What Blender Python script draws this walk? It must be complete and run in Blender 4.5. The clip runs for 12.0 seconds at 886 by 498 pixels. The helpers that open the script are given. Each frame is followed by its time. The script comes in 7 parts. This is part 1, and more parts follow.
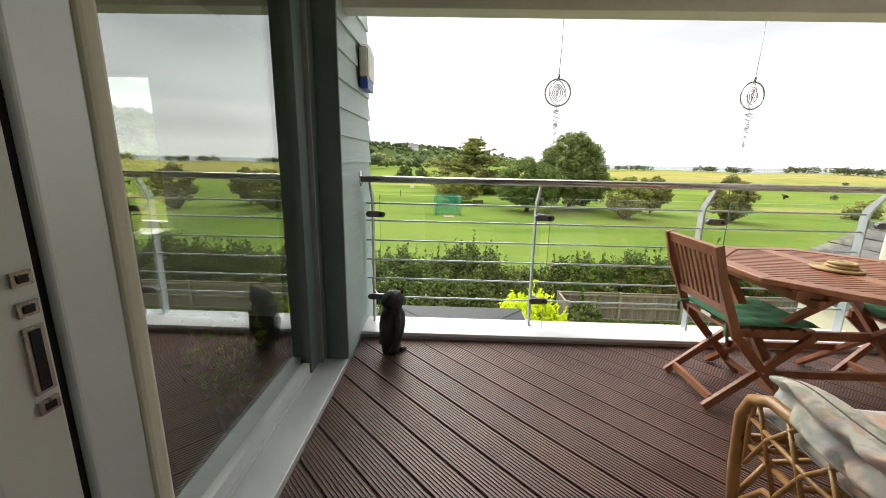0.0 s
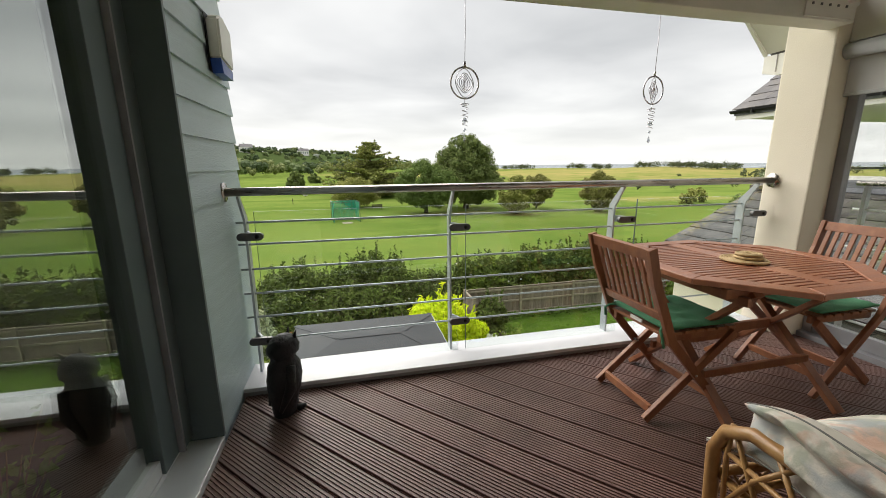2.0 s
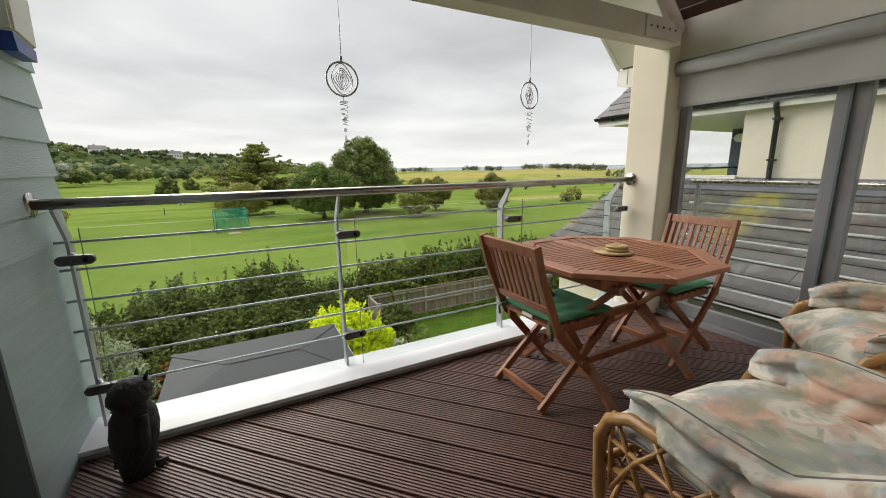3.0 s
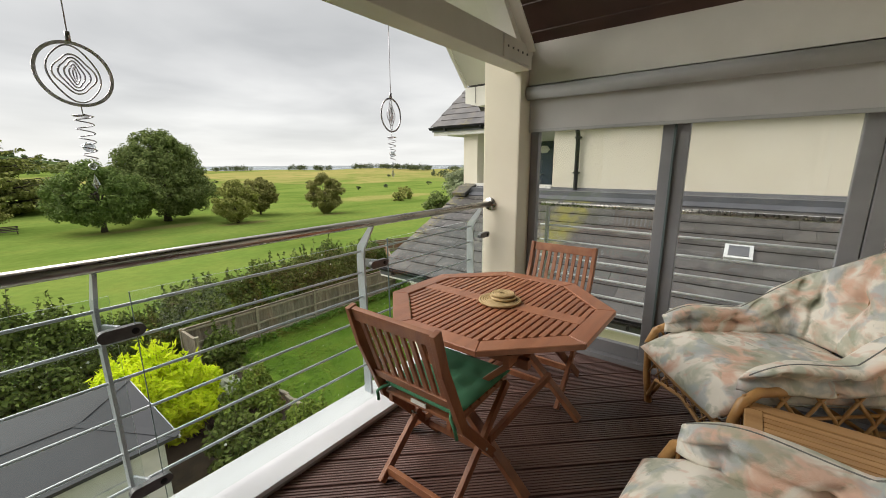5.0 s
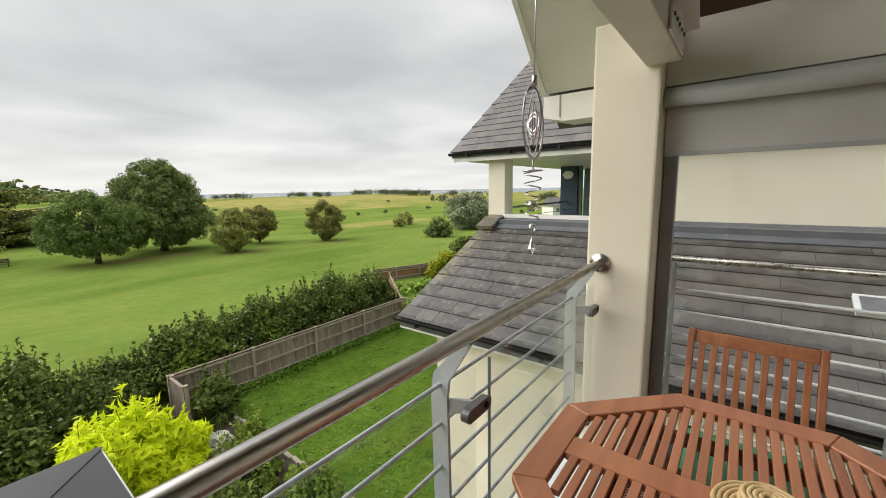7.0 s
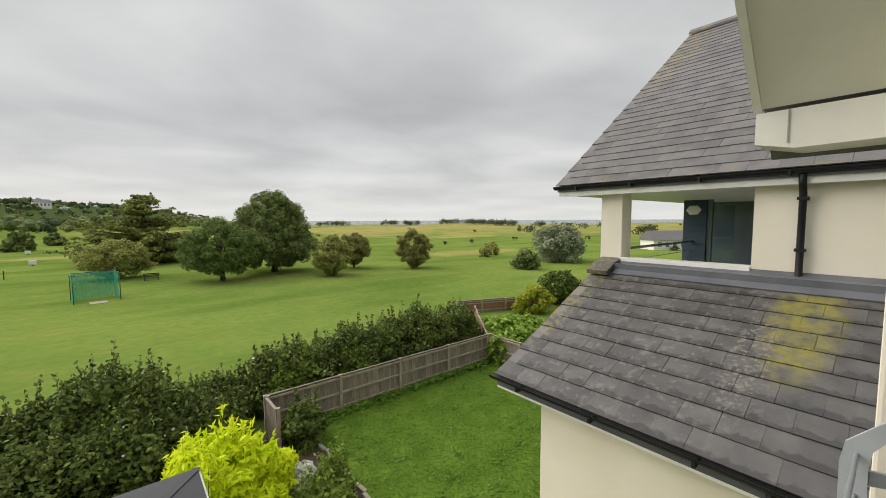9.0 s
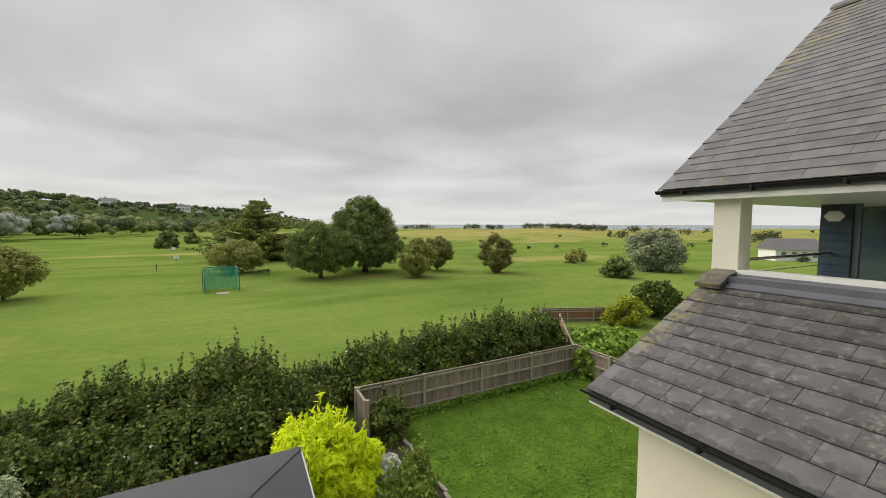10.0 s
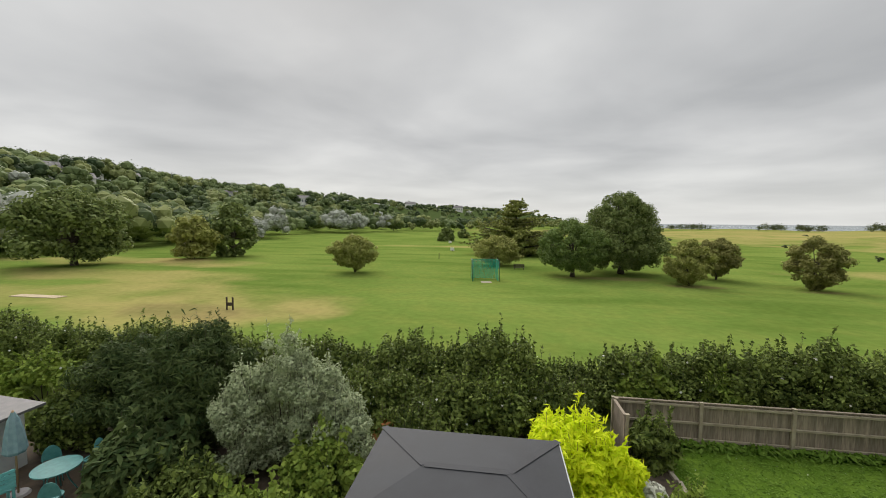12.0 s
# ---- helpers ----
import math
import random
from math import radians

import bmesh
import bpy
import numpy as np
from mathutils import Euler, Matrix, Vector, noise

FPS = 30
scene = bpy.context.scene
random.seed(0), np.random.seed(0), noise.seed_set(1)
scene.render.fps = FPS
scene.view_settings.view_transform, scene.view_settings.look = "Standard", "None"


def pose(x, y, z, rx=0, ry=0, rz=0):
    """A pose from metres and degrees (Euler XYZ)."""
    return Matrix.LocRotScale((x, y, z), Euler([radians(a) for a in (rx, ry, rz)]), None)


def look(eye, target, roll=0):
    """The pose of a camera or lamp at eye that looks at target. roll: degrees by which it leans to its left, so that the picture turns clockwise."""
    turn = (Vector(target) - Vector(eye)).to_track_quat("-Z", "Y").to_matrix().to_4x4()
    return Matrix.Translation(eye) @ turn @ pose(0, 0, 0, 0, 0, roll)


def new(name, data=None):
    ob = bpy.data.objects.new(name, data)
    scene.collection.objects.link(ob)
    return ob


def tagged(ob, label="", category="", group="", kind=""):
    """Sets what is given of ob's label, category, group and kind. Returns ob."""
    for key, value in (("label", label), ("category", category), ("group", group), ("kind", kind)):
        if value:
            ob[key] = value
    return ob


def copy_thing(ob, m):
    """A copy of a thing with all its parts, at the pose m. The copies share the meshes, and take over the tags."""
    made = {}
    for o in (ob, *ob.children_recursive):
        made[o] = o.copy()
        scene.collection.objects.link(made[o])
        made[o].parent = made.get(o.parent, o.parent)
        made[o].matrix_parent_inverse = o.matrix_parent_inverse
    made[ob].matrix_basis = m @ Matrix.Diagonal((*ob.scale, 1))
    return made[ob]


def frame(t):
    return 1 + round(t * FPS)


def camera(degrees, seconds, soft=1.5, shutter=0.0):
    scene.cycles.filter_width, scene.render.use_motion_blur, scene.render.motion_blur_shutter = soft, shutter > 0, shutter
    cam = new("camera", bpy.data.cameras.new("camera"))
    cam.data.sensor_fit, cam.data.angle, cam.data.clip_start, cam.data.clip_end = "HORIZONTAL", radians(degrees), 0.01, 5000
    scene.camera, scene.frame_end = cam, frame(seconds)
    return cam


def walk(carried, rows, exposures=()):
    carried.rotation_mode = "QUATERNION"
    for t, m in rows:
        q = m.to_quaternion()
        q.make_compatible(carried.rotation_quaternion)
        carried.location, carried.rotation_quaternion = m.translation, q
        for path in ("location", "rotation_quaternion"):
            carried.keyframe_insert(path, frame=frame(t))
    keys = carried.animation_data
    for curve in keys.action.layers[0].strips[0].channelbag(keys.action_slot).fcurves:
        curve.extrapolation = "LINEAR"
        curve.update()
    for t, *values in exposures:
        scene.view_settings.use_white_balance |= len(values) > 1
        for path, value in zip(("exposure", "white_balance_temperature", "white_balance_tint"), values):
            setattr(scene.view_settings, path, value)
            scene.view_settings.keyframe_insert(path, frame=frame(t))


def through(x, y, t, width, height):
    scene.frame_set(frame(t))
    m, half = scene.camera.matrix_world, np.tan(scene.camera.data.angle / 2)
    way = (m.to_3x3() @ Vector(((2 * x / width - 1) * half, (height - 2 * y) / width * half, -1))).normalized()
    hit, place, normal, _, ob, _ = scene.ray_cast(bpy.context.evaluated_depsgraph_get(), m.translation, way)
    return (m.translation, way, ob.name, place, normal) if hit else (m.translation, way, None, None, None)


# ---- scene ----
cam = camera(97.7, 12.0, 0.9)
PATH = [
    (0, (0.728, 0.12, 1.251), (0.681, 2.069, 0.807), 1.2),
    (0.5, (0.69, 0.285, 1.291), (0.7, 2.231, 0.832), 0.9),
    (1, (0.678, 0.408, 1.267), (0.792, 2.353, 0.815), 0.4),
    (1.5, (0.706, 0.506, 1.245), (0.969, 2.44, 0.808), -0.2),
    (2, (0.729, 0.553, 1.25), (1.177, 2.456, 0.825), -0.5),
    (2.5, (0.776, 0.596, 1.254), (1.441, 2.435, 0.833), -0.8),
    (3, (0.827, 0.634, 1.246), (1.738, 2.365, 0.83), -0.9),
    (3.5, (0.903, 0.713, 1.237), (2.057, 2.29, 0.813), -0.8),
    (5.5, (1.121, 1.396, 1.464), (2.7, 2.551, 1.049), -0.3),
    (6, (1.214, 1.631, 1.462), (2.803, 2.783, 1.076), -0.6),
    (6.5, (1.426, 1.94, 1.485), (3.01, 3.112, 1.14), -1.1),
    (8.5, (1.963, 2.736, 1.621), (3.361, 4.156, 1.451), -0.5),
    (9, (1.968, 2.83, 1.643), (3.245, 4.362, 1.492), -0.3),
    (9.5, (1.922, 2.851, 1.666), (3.045, 4.501, 1.528), -0.1),
    (10, (1.869, 2.854, 1.671), (2.797, 4.621, 1.541), 0.1),
    (10.5, (1.781, 2.876, 1.653), (2.47, 4.748, 1.522), 0.4),
    (11, (1.681, 2.934, 1.666), (2.078, 4.889, 1.528), 0.5),
    (11.5, (1.574, 3.046, 1.611), (1.633, 5.04, 1.467), 0.7),
    (12, (1.534, 3.134, 1.564), (1.251, 5.109, 1.421), 0.5),
]
walk(cam, [(t, look(eye, target, roll)) for t, eye, target, roll in PATH], [(0, 1.25, 6750, 10), (0.5, 0.95, 6750, 10), (1.5, 0.78, 6750, 10), (2.5, 0.68, 6750, 10), (3.5, 0.56, 6750, 10), (6, 0.58, 6750, 10), (8.5, 0.32, 6750, 10), (11, 0.22, 6750, 10), (12, 0.22, 6750, 10)])

# ---- world and light: an overcast day ----
world = bpy.data.worlds.new("overcast_sky")
scene.world = world
world.use_nodes = True
SUN_EL, SUN_AZ = radians(36), radians(-27)


def sky_world():
    nt = world.node_tree
    nt.nodes.clear()
    n, l = nt.nodes.new, nt.links.new
    sky = n("ShaderNodeTexSky")
    sky.sky_type, sky.sun_disc = "NISHITA", False
    sky.sun_elevation, sky.sun_rotation = SUN_EL, SUN_AZ
    co = n("ShaderNodeTexCoord")
    sep = n("ShaderNodeSeparateXYZ")
    l(co.outputs["Generated"], sep.inputs[0])
    zz = n("ShaderNodeMath"); zz.operation = "MAXIMUM"; zz.inputs[1].default_value = 0.0
    l(sep.outputs["Z"], zz.inputs[0])
    za = n("ShaderNodeMath"); za.operation = "ADD"; za.inputs[1].default_value = 0.10
    l(zz.outputs[0], za.inputs[0])
    flat = n("ShaderNodeCombineXYZ")
    for k, axis in enumerate("XY"):
        dv = n("ShaderNodeMath"); dv.operation = "DIVIDE"
        l(sep.outputs[axis], dv.inputs[0]); l(za.outputs[0], dv.inputs[1])
        l(dv.outputs[0], flat.inputs[k])
    big = n("ShaderNodeTexNoise")
    big.inputs["Scale"].default_value, big.inputs["Detail"].default_value = 0.7, 5
    big.inputs["Roughness"].default_value, big.inputs["Distortion"].default_value = 0.45, 0.25
    l(flat.outputs[0], big.inputs["Vector"])
    ramp = n("ShaderNodeValToRGB")
    e = ramp.color_ramp.elements
    e[0].position, e[0].color = 0.30, (0.415, 0.432, 0.452, 1)
    e[1].position, e[1].color = 0.72, (0.715, 0.732, 0.745, 1)
    mid = e.new(0.5); mid.color = (0.55, 0.567, 0.586, 1)
    l(big.outputs["Fac"], ramp.inputs[0])
    glow = n("ShaderNodeMapRange"); glow.clamp = True
    glow.inputs["From Min"].default_value, glow.inputs["From Max"].default_value = 0.0, 0.16
    glow.inputs["To Min"].default_value, glow.inputs["To Max"].default_value = 0.75, 0.0
    l(sep.outputs["Z"], glow.inputs["Value"])
    hor = n("ShaderNodeMix"); hor.data_type = "RGBA"
    hor.inputs["B"].default_value = (0.75, 0.77, 0.77, 1)
    l(glow.outputs[0], hor.inputs["Factor"]); l(ramp.outputs[0], hor.inputs["A"])
    b1 = n("ShaderNodeBackground"); b1.inputs["Strength"].default_value = 0.05
    l(sky.outputs[0], b1.inputs[0])
    # an overcast sky is brightest overhead
    top = n("ShaderNodeMapRange"); top.clamp = True
    top.inputs["From Min"].default_value, top.inputs["From Max"].default_value = 0.5, 1.0
    top.inputs["To Min"].default_value, top.inputs["To Max"].default_value = 0.92, 2.0
    l(sep.outputs["Z"], top.inputs["Value"])
    b2 = n("ShaderNodeBackground")
    l(top.outputs[0], b2.inputs["Strength"])
    l(hor.outputs["Result"], b2.inputs[0])
    mx = n("ShaderNodeMixShader"); mx.inputs[0].default_value = 0.93
    l(b1.outputs[0], mx.inputs[1]); l(b2.outputs[0], mx.inputs[2])
    out = n("ShaderNodeOutputWorld")
    l(mx.outputs[0], out.inputs[0])


sky_world()
sun = new("sun", bpy.data.lights.new("sun", "SUN"))
sun.data.energy, sun.data.angle, sun.data.color = 2.75, radians(60), (1.0, 0.96, 0.9)
sun.matrix_world = look((math.sin(SUN_AZ) * math.cos(SUN_EL), math.cos(SUN_AZ) * math.cos(SUN_EL), math.sin(SUN_EL)), (0, 0, 0))


# ---- materials ----
def mat(name, c1, c2, scale=4.0, rough=0.6, metal=0.0, bump=0.1, fine=60.0, rnd="", rnd_amt=0.3, spec=0.5, stretch=(1, 1, 1), detail=5.0, lo=0.35, hi=0.65, rough_var=0.12):
    """A surface of two colours mixed by noise, with fine relief and, if asked, a tint by piece."""
    m = bpy.data.materials.new(name)
    m.use_nodes = True
    nt = m.node_tree
    n, l = nt.nodes.new, nt.links.new
    p = nt.nodes["Principled BSDF"]
    co = n("ShaderNodeTexCoord")
    mp = n("ShaderNodeMapping"); mp.inputs["Scale"].default_value = stretch
    l(co.outputs["Object"], mp.inputs[0])
    vec = mp.outputs[0]
    if rnd == "object":
        oi = n("ShaderNodeObjectInfo")
        ad = n("ShaderNodeVectorMath"); ad.operation = "ADD"
        sc = n("ShaderNodeMath"); sc.operation = "MULTIPLY"; sc.inputs[1].default_value = 37.0
        l(oi.outputs["Random"], sc.inputs[0])
        l(vec, ad.inputs[0]); l(sc.outputs[0], ad.inputs[1])
        vec = ad.outputs[0]
    no = n("ShaderNodeTexNoise"); no.inputs["Scale"].default_value, no.inputs["Detail"].default_value = scale, detail
    l(vec, no.inputs["Vector"])
    mr = n("ShaderNodeMapRange"); mr.inputs["From Min"].default_value, mr.inputs["From Max"].default_value = lo, hi
    l(no.outputs["Fac"], mr.inputs["Value"])
    cm = n("ShaderNodeMix"); cm.data_type = "RGBA"
    cm.inputs["A"].default_value, cm.inputs["B"].default_value = (*c1, 1), (*c2, 1)
    l(mr.outputs[0], cm.inputs["Factor"])
    col = cm.outputs["Result"]
    fn = n("ShaderNodeTexNoise"); fn.inputs["Scale"].default_value, fn.inputs["Detail"].default_value = fine, 3
    l(vec, fn.inputs["Vector"])
    if rnd:
        if rnd == "object":
            r = oi.outputs["Random"]
        else:
            r = n("ShaderNodeNewGeometry").outputs["Random Per Island"]
        rr = n("ShaderNodeMapRange")
        rr.inputs["To Min"].default_value, rr.inputs["To Max"].default_value = 1 - rnd_amt, 1 + rnd_amt
        l(r, rr.inputs["Value"])
        vm = n("ShaderNodeVectorMath"); vm.operation = "SCALE"
        l(col, vm.inputs[0]); l(rr.outputs[0], vm.inputs["Scale"])
        col = vm.outputs[0]
    l(col, p.inputs["Base Color"])
    rv = n("ShaderNodeMapRange")
    rv.inputs["To Min"].default_value, rv.inputs["To Max"].default_value = max(0.02, rough - rough_var), min(1, rough + rough_var)
    l(no.outputs["Fac"], rv.inputs["Value"])
    l(rv.outputs[0], p.inputs["Roughness"])
    p.inputs["Metallic"].default_value = metal
    p.inputs["Specular IOR Level"].default_value = spec
    if bump:
        b = n("ShaderNodeBump"); b.inputs["Strength"].default_value, b.inputs["Distance"].default_value = bump, 0.01
        l(fn.outputs["Fac"], b.inputs["Height"])
        l(b.outputs[0], p.inputs["Normal"])
    return m


def leaf_mat(name, c1, c2, through=0.25, rough=0.5, patch=0.9, each=1.0):
    """Foliage: each leaf has a tint of its own, and some light goes through."""
    m = bpy.data.materials.new(name)
    m.use_nodes = True
    nt = m.node_tree
    n, l = nt.nodes.new, nt.links.new
    p = nt.nodes["Principled BSDF"]
    g = n("ShaderNodeNewGeometry")
    co = n("ShaderNodeTexCoord")
    no = n("ShaderNodeTexNoise"); no.inputs["Scale"].default_value = patch
    l(co.outputs["Object"], no.inputs["Vector"])
    av = n("ShaderNodeMath"); av.operation = "MULTIPLY_ADD"; av.inputs[1].default_value = each
    l(g.outputs["Random Per Island"], av.inputs[0]); l(no.outputs["Fac"], av.inputs[2])
    mr = n("ShaderNodeMapRange"); mr.inputs["From Min"].default_value, mr.inputs["From Max"].default_value = 0.35, 0.55 + 0.85 * each
    l(av.outputs[0], mr.inputs["Value"])
    cm = n("ShaderNodeMix"); cm.data_type = "RGBA"
    cm.inputs["A"].default_value, cm.inputs["B"].default_value = (*c1, 1), (*c2, 1)
    l(mr.outputs[0], cm.inputs["Factor"])
    l(cm.outputs["Result"], p.inputs["Base Color"])
    p.inputs["Roughness"].default_value = rough
    p.inputs["Specular IOR Level"].default_value = 0.04
    tr = n("ShaderNodeBsdfTranslucent")
    l(cm.outputs["Result"], tr.inputs[0])
    mx = n("ShaderNodeMixShader"); mx.inputs[0].default_value = through
    l(p.outputs[0], mx.inputs[1]); l(tr.outputs[0], mx.inputs[2])
    l(mx.outputs[0], nt.nodes["Material Output"].inputs[0])
    return m


def glass_mat(name, tint, f0):
    """Clear pane: gloss that grows with the angle of view, over plain transparency."""
    m = bpy.data.materials.new(name)
    m.use_nodes = True
    nt = m.node_tree
    n, l = nt.nodes.new, nt.links.new
    lw = n("ShaderNodeLayerWeight"); lw.inputs["Blend"].default_value = 0.5
    pw = n("ShaderNodeMath"); pw.operation = "POWER"; pw.inputs[1].default_value = 5.0
    l(lw.outputs["Facing"], pw.inputs[0])
    fr = n("ShaderNodeMapRange"); fr.inputs["To Min"].default_value = f0
    l(pw.outputs[0], fr.inputs["Value"])
    gl = n("ShaderNodeBsdfGlossy"); gl.inputs["Roughness"].default_value = 0.0
    gl.inputs["Color"].default_value = (0.97, 1.0, 0.98, 1)
    tr = n("ShaderNodeBsdfTransparent"); tr.inputs[0].default_value = (*tint, 1)
    mx = n("ShaderNodeMixShader")
    l(fr.outputs[0], mx.inputs[0]); l(tr.outputs[0], mx.inputs[1]); l(gl.outputs[0], mx.inputs[2])
    l(mx.outputs[0], nt.nodes["Material Output"].inputs[0])
    return m


M_DECK = mat("brown_composite", (0.135, 0.078, 0.068), (0.19, 0.112, 0.098), 3, 0.42, bump=0.15, fine=120, rnd="object", rnd_amt=0.18, stretch=(1, 1, 1))
M_WHITE = mat("white_coping", (0.60, 0.61, 0.645), (0.69, 0.70, 0.735), 2, 0.35, bump=0.03)
M_KERB = mat("grey_kerb_face", (0.30, 0.285, 0.29), (0.38, 0.365, 0.37), 6, 0.6)
M_CREAM = mat("cream_render", (0.74, 0.685, 0.565), (0.80, 0.75, 0.635), 1.2, 0.85, bump=0.10, fine=140)
M_SOFFIT = mat("painted_timber_beam", (0.66, 0.645, 0.60), (0.73, 0.715, 0.67), 3, 0.5, bump=0.06)
M_WHITEP = mat("white_board", (0.72, 0.71, 0.67), (0.80, 0.79, 0.75), 3, 0.45, bump=0.04)
M_SIDING = mat("blue_grey_board", (0.43, 0.525, 0.55), (0.50, 0.60, 0.625), 2.5, 0.5, bump=0.3, fine=35, stretch=(6, 0.7, 6))
M_FRAME = mat("dark_blue_grey_frame", (0.105, 0.142, 0.15), (0.125, 0.165, 0.172), 4, 0.48, bump=0.03)
M_FRAMEG = mat("grey_aluminium_frame", (0.23, 0.235, 0.255), (0.28, 0.285, 0.305), 4, 0.4, bump=0.03)
M_SILL = mat("pale_metal_sill", (0.70, 0.735, 0.75), (0.78, 0.81, 0.825), 3, 0.35, metal=0.1, bump=0.02)
M_STEEL = mat("brushed_steel", (0.40, 0.375, 0.35), (0.50, 0.475, 0.45), 30, 0.28, metal=1.0, bump=0.04, stretch=(0.1, 1, 1))
M_GALV = mat("grey_painted_steel", (0.42, 0.45, 0.49), (0.50, 0.53, 0.57), 8, 0.4, metal=0.25, bump=0.05)
M_CLAMP = mat("dark_clamp_metal", (0.09, 0.09, 0.095), (0.14, 0.14, 0.145), 20, 0.4, metal=0.5)
M_BROWNC = mat("dark_brown_ceiling_boards", (0.06, 0.030, 0.024), (0.085, 0.043, 0.034), 3, 0.5, bump=0.1)
M_BLIND = mat("grey_blind_fabric", (0.50, 0.50, 0.505), (0.56, 0.56, 0.565), 3, 0.8, bump=0.1, fine=300)
M_TUBE = mat("grey_blind_cassette", (0.38, 0.39, 0.40), (0.45, 0.46, 0.47), 3, 0.45)
M_SLATE = mat("slate", (0.062, 0.059, 0.058), (0.104, 0.098, 0.094), 3.5, 0.42, bump=0.35, fine=45, rnd="object", rnd_amt=0.12, rough_var=0.2)
M_SLATEI = mat("slate_far", (0.10, 0.096, 0.100), (0.16, 0.150, 0.150), 3.5, 0.55, bump=0.3, fine=45, rnd="island", rnd_amt=0.12)


def weather_slates(m):
    """Yellow-green moss where the downpipe spills, and pale lichen along the verge."""
    nt = m.node_tree
    n, l = nt.nodes.new, nt.links.new
    p = nt.nodes["Principled BSDF"]
    base = p.inputs["Base Color"].links[0].from_socket
    pos = n("ShaderNodeNewGeometry").outputs["Position"]
    for (x, y, z), (rx, ry, rz), col, scale, lo, hi, amt in (((7.25, 3.45, 0.5), (0.85, 0.30, 3), (0.215, 0.195, 0.035), 7, 0.32, 0.62, 0.85), ((6.6, 3.75, 0.3), (0.8, 0.20, 3), (0.24, 0.215, 0.165), 22, 0.52, 0.64, 0.7), ((7.2, 5.95, 0.5), (1.2, 0.22, 3), (0.25, 0.21, 0.06), 14, 0.45, 0.6, 0.6), ((6.8, 4.8, 0.2), (1.6, 1.6, 3), (0.20, 0.18, 0.16), 12, 0.55, 0.68, 0.6), ((9.0, 4.5, 3), (1.6, 3, 5), (0.20, 0.17, 0.13), 5, 0.55, 0.68, 0.5), ((12.6, 6.6, 5.4), (2.2, 0.5, 3), (0.24, 0.20, 0.09), 6, 0.42, 0.6, 0.6)):
        mp = n("ShaderNodeMapping")
        mp.inputs["Location"].default_value = (-x / rx, -y / ry, -z / rz)
        mp.inputs["Scale"].default_value = (1 / rx, 1 / ry, 1 / rz)
        l(pos, mp.inputs[0])
        ln = n("ShaderNodeVectorMath"); ln.operation = "LENGTH"
        l(mp.outputs[0], ln.inputs[0])
        no = n("ShaderNodeTexNoise")
        no.inputs["Scale"].default_value, no.inputs["Detail"].default_value = scale, 6
        l(pos, no.inputs["Vector"])
        f1 = n("ShaderNodeMapRange")
        for k, v in (("From Min", 0.7), ("From Max", 1.15), ("To Min", amt), ("To Max", 0.0)):
            f1.inputs[k].default_value = v
        l(ln.outputs["Value"], f1.inputs["Value"])
        f2 = n("ShaderNodeMapRange")
        f2.inputs["From Min"].default_value, f2.inputs["From Max"].default_value = lo, hi
        l(no.outputs["Fac"], f2.inputs["Value"])
        mu = n("ShaderNodeMath"); mu.operation = "MULTIPLY"
        l(f1.outputs[0], mu.inputs[0]); l(f2.outputs[0], mu.inputs[1])
        mx = n("ShaderNodeMix"); mx.data_type = "RGBA"
        mx.inputs["B"].default_value = (*col, 1)
        l(mu.outputs[0], mx.inputs["Factor"]); l(base, mx.inputs["A"])
        base = mx.outputs["Result"]
    l(base, p.inputs["Base Color"])




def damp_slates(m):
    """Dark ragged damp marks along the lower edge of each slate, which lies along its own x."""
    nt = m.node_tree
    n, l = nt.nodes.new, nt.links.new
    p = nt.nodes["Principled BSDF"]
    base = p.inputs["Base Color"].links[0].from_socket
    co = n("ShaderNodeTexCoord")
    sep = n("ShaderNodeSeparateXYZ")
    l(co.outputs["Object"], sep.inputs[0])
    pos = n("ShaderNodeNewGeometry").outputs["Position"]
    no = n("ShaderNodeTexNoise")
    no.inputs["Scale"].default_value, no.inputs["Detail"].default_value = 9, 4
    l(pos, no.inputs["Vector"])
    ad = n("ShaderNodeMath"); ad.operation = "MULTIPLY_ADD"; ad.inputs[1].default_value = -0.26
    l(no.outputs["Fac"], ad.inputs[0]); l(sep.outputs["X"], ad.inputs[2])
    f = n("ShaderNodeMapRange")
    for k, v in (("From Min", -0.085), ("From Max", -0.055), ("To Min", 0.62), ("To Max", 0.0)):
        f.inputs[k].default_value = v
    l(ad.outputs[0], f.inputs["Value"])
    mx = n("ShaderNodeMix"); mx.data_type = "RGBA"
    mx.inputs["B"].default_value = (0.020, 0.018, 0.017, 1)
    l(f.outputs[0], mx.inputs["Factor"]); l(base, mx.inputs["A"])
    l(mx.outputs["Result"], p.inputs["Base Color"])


M_SLATEU = mat("slate_upper", (0.088, 0.083, 0.083), (0.145, 0.136, 0.132), 3.5, 0.5, bump=0.3, fine=45, rnd="object", rnd_amt=0.10, rough_var=0.2)
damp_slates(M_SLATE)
for m_ in (M_SLATE, M_SLATEU, M_SLATEI):
    weather_slates(m_)
M_LEAD = mat("lead_flashing", (0.085, 0.09, 0.105), (0.13, 0.135, 0.15), 2, 0.45, bump=0.15, fine=12)
M_BLACK = mat("black_plastic", (0.010, 0.010, 0.011), (0.016, 0.016, 0.018), 6, 0.5, spec=0.25)
M_NAVY = mat("navy_board", (0.03, 0.055, 0.085), (0.045, 0.075, 0.11), 3, 0.5)
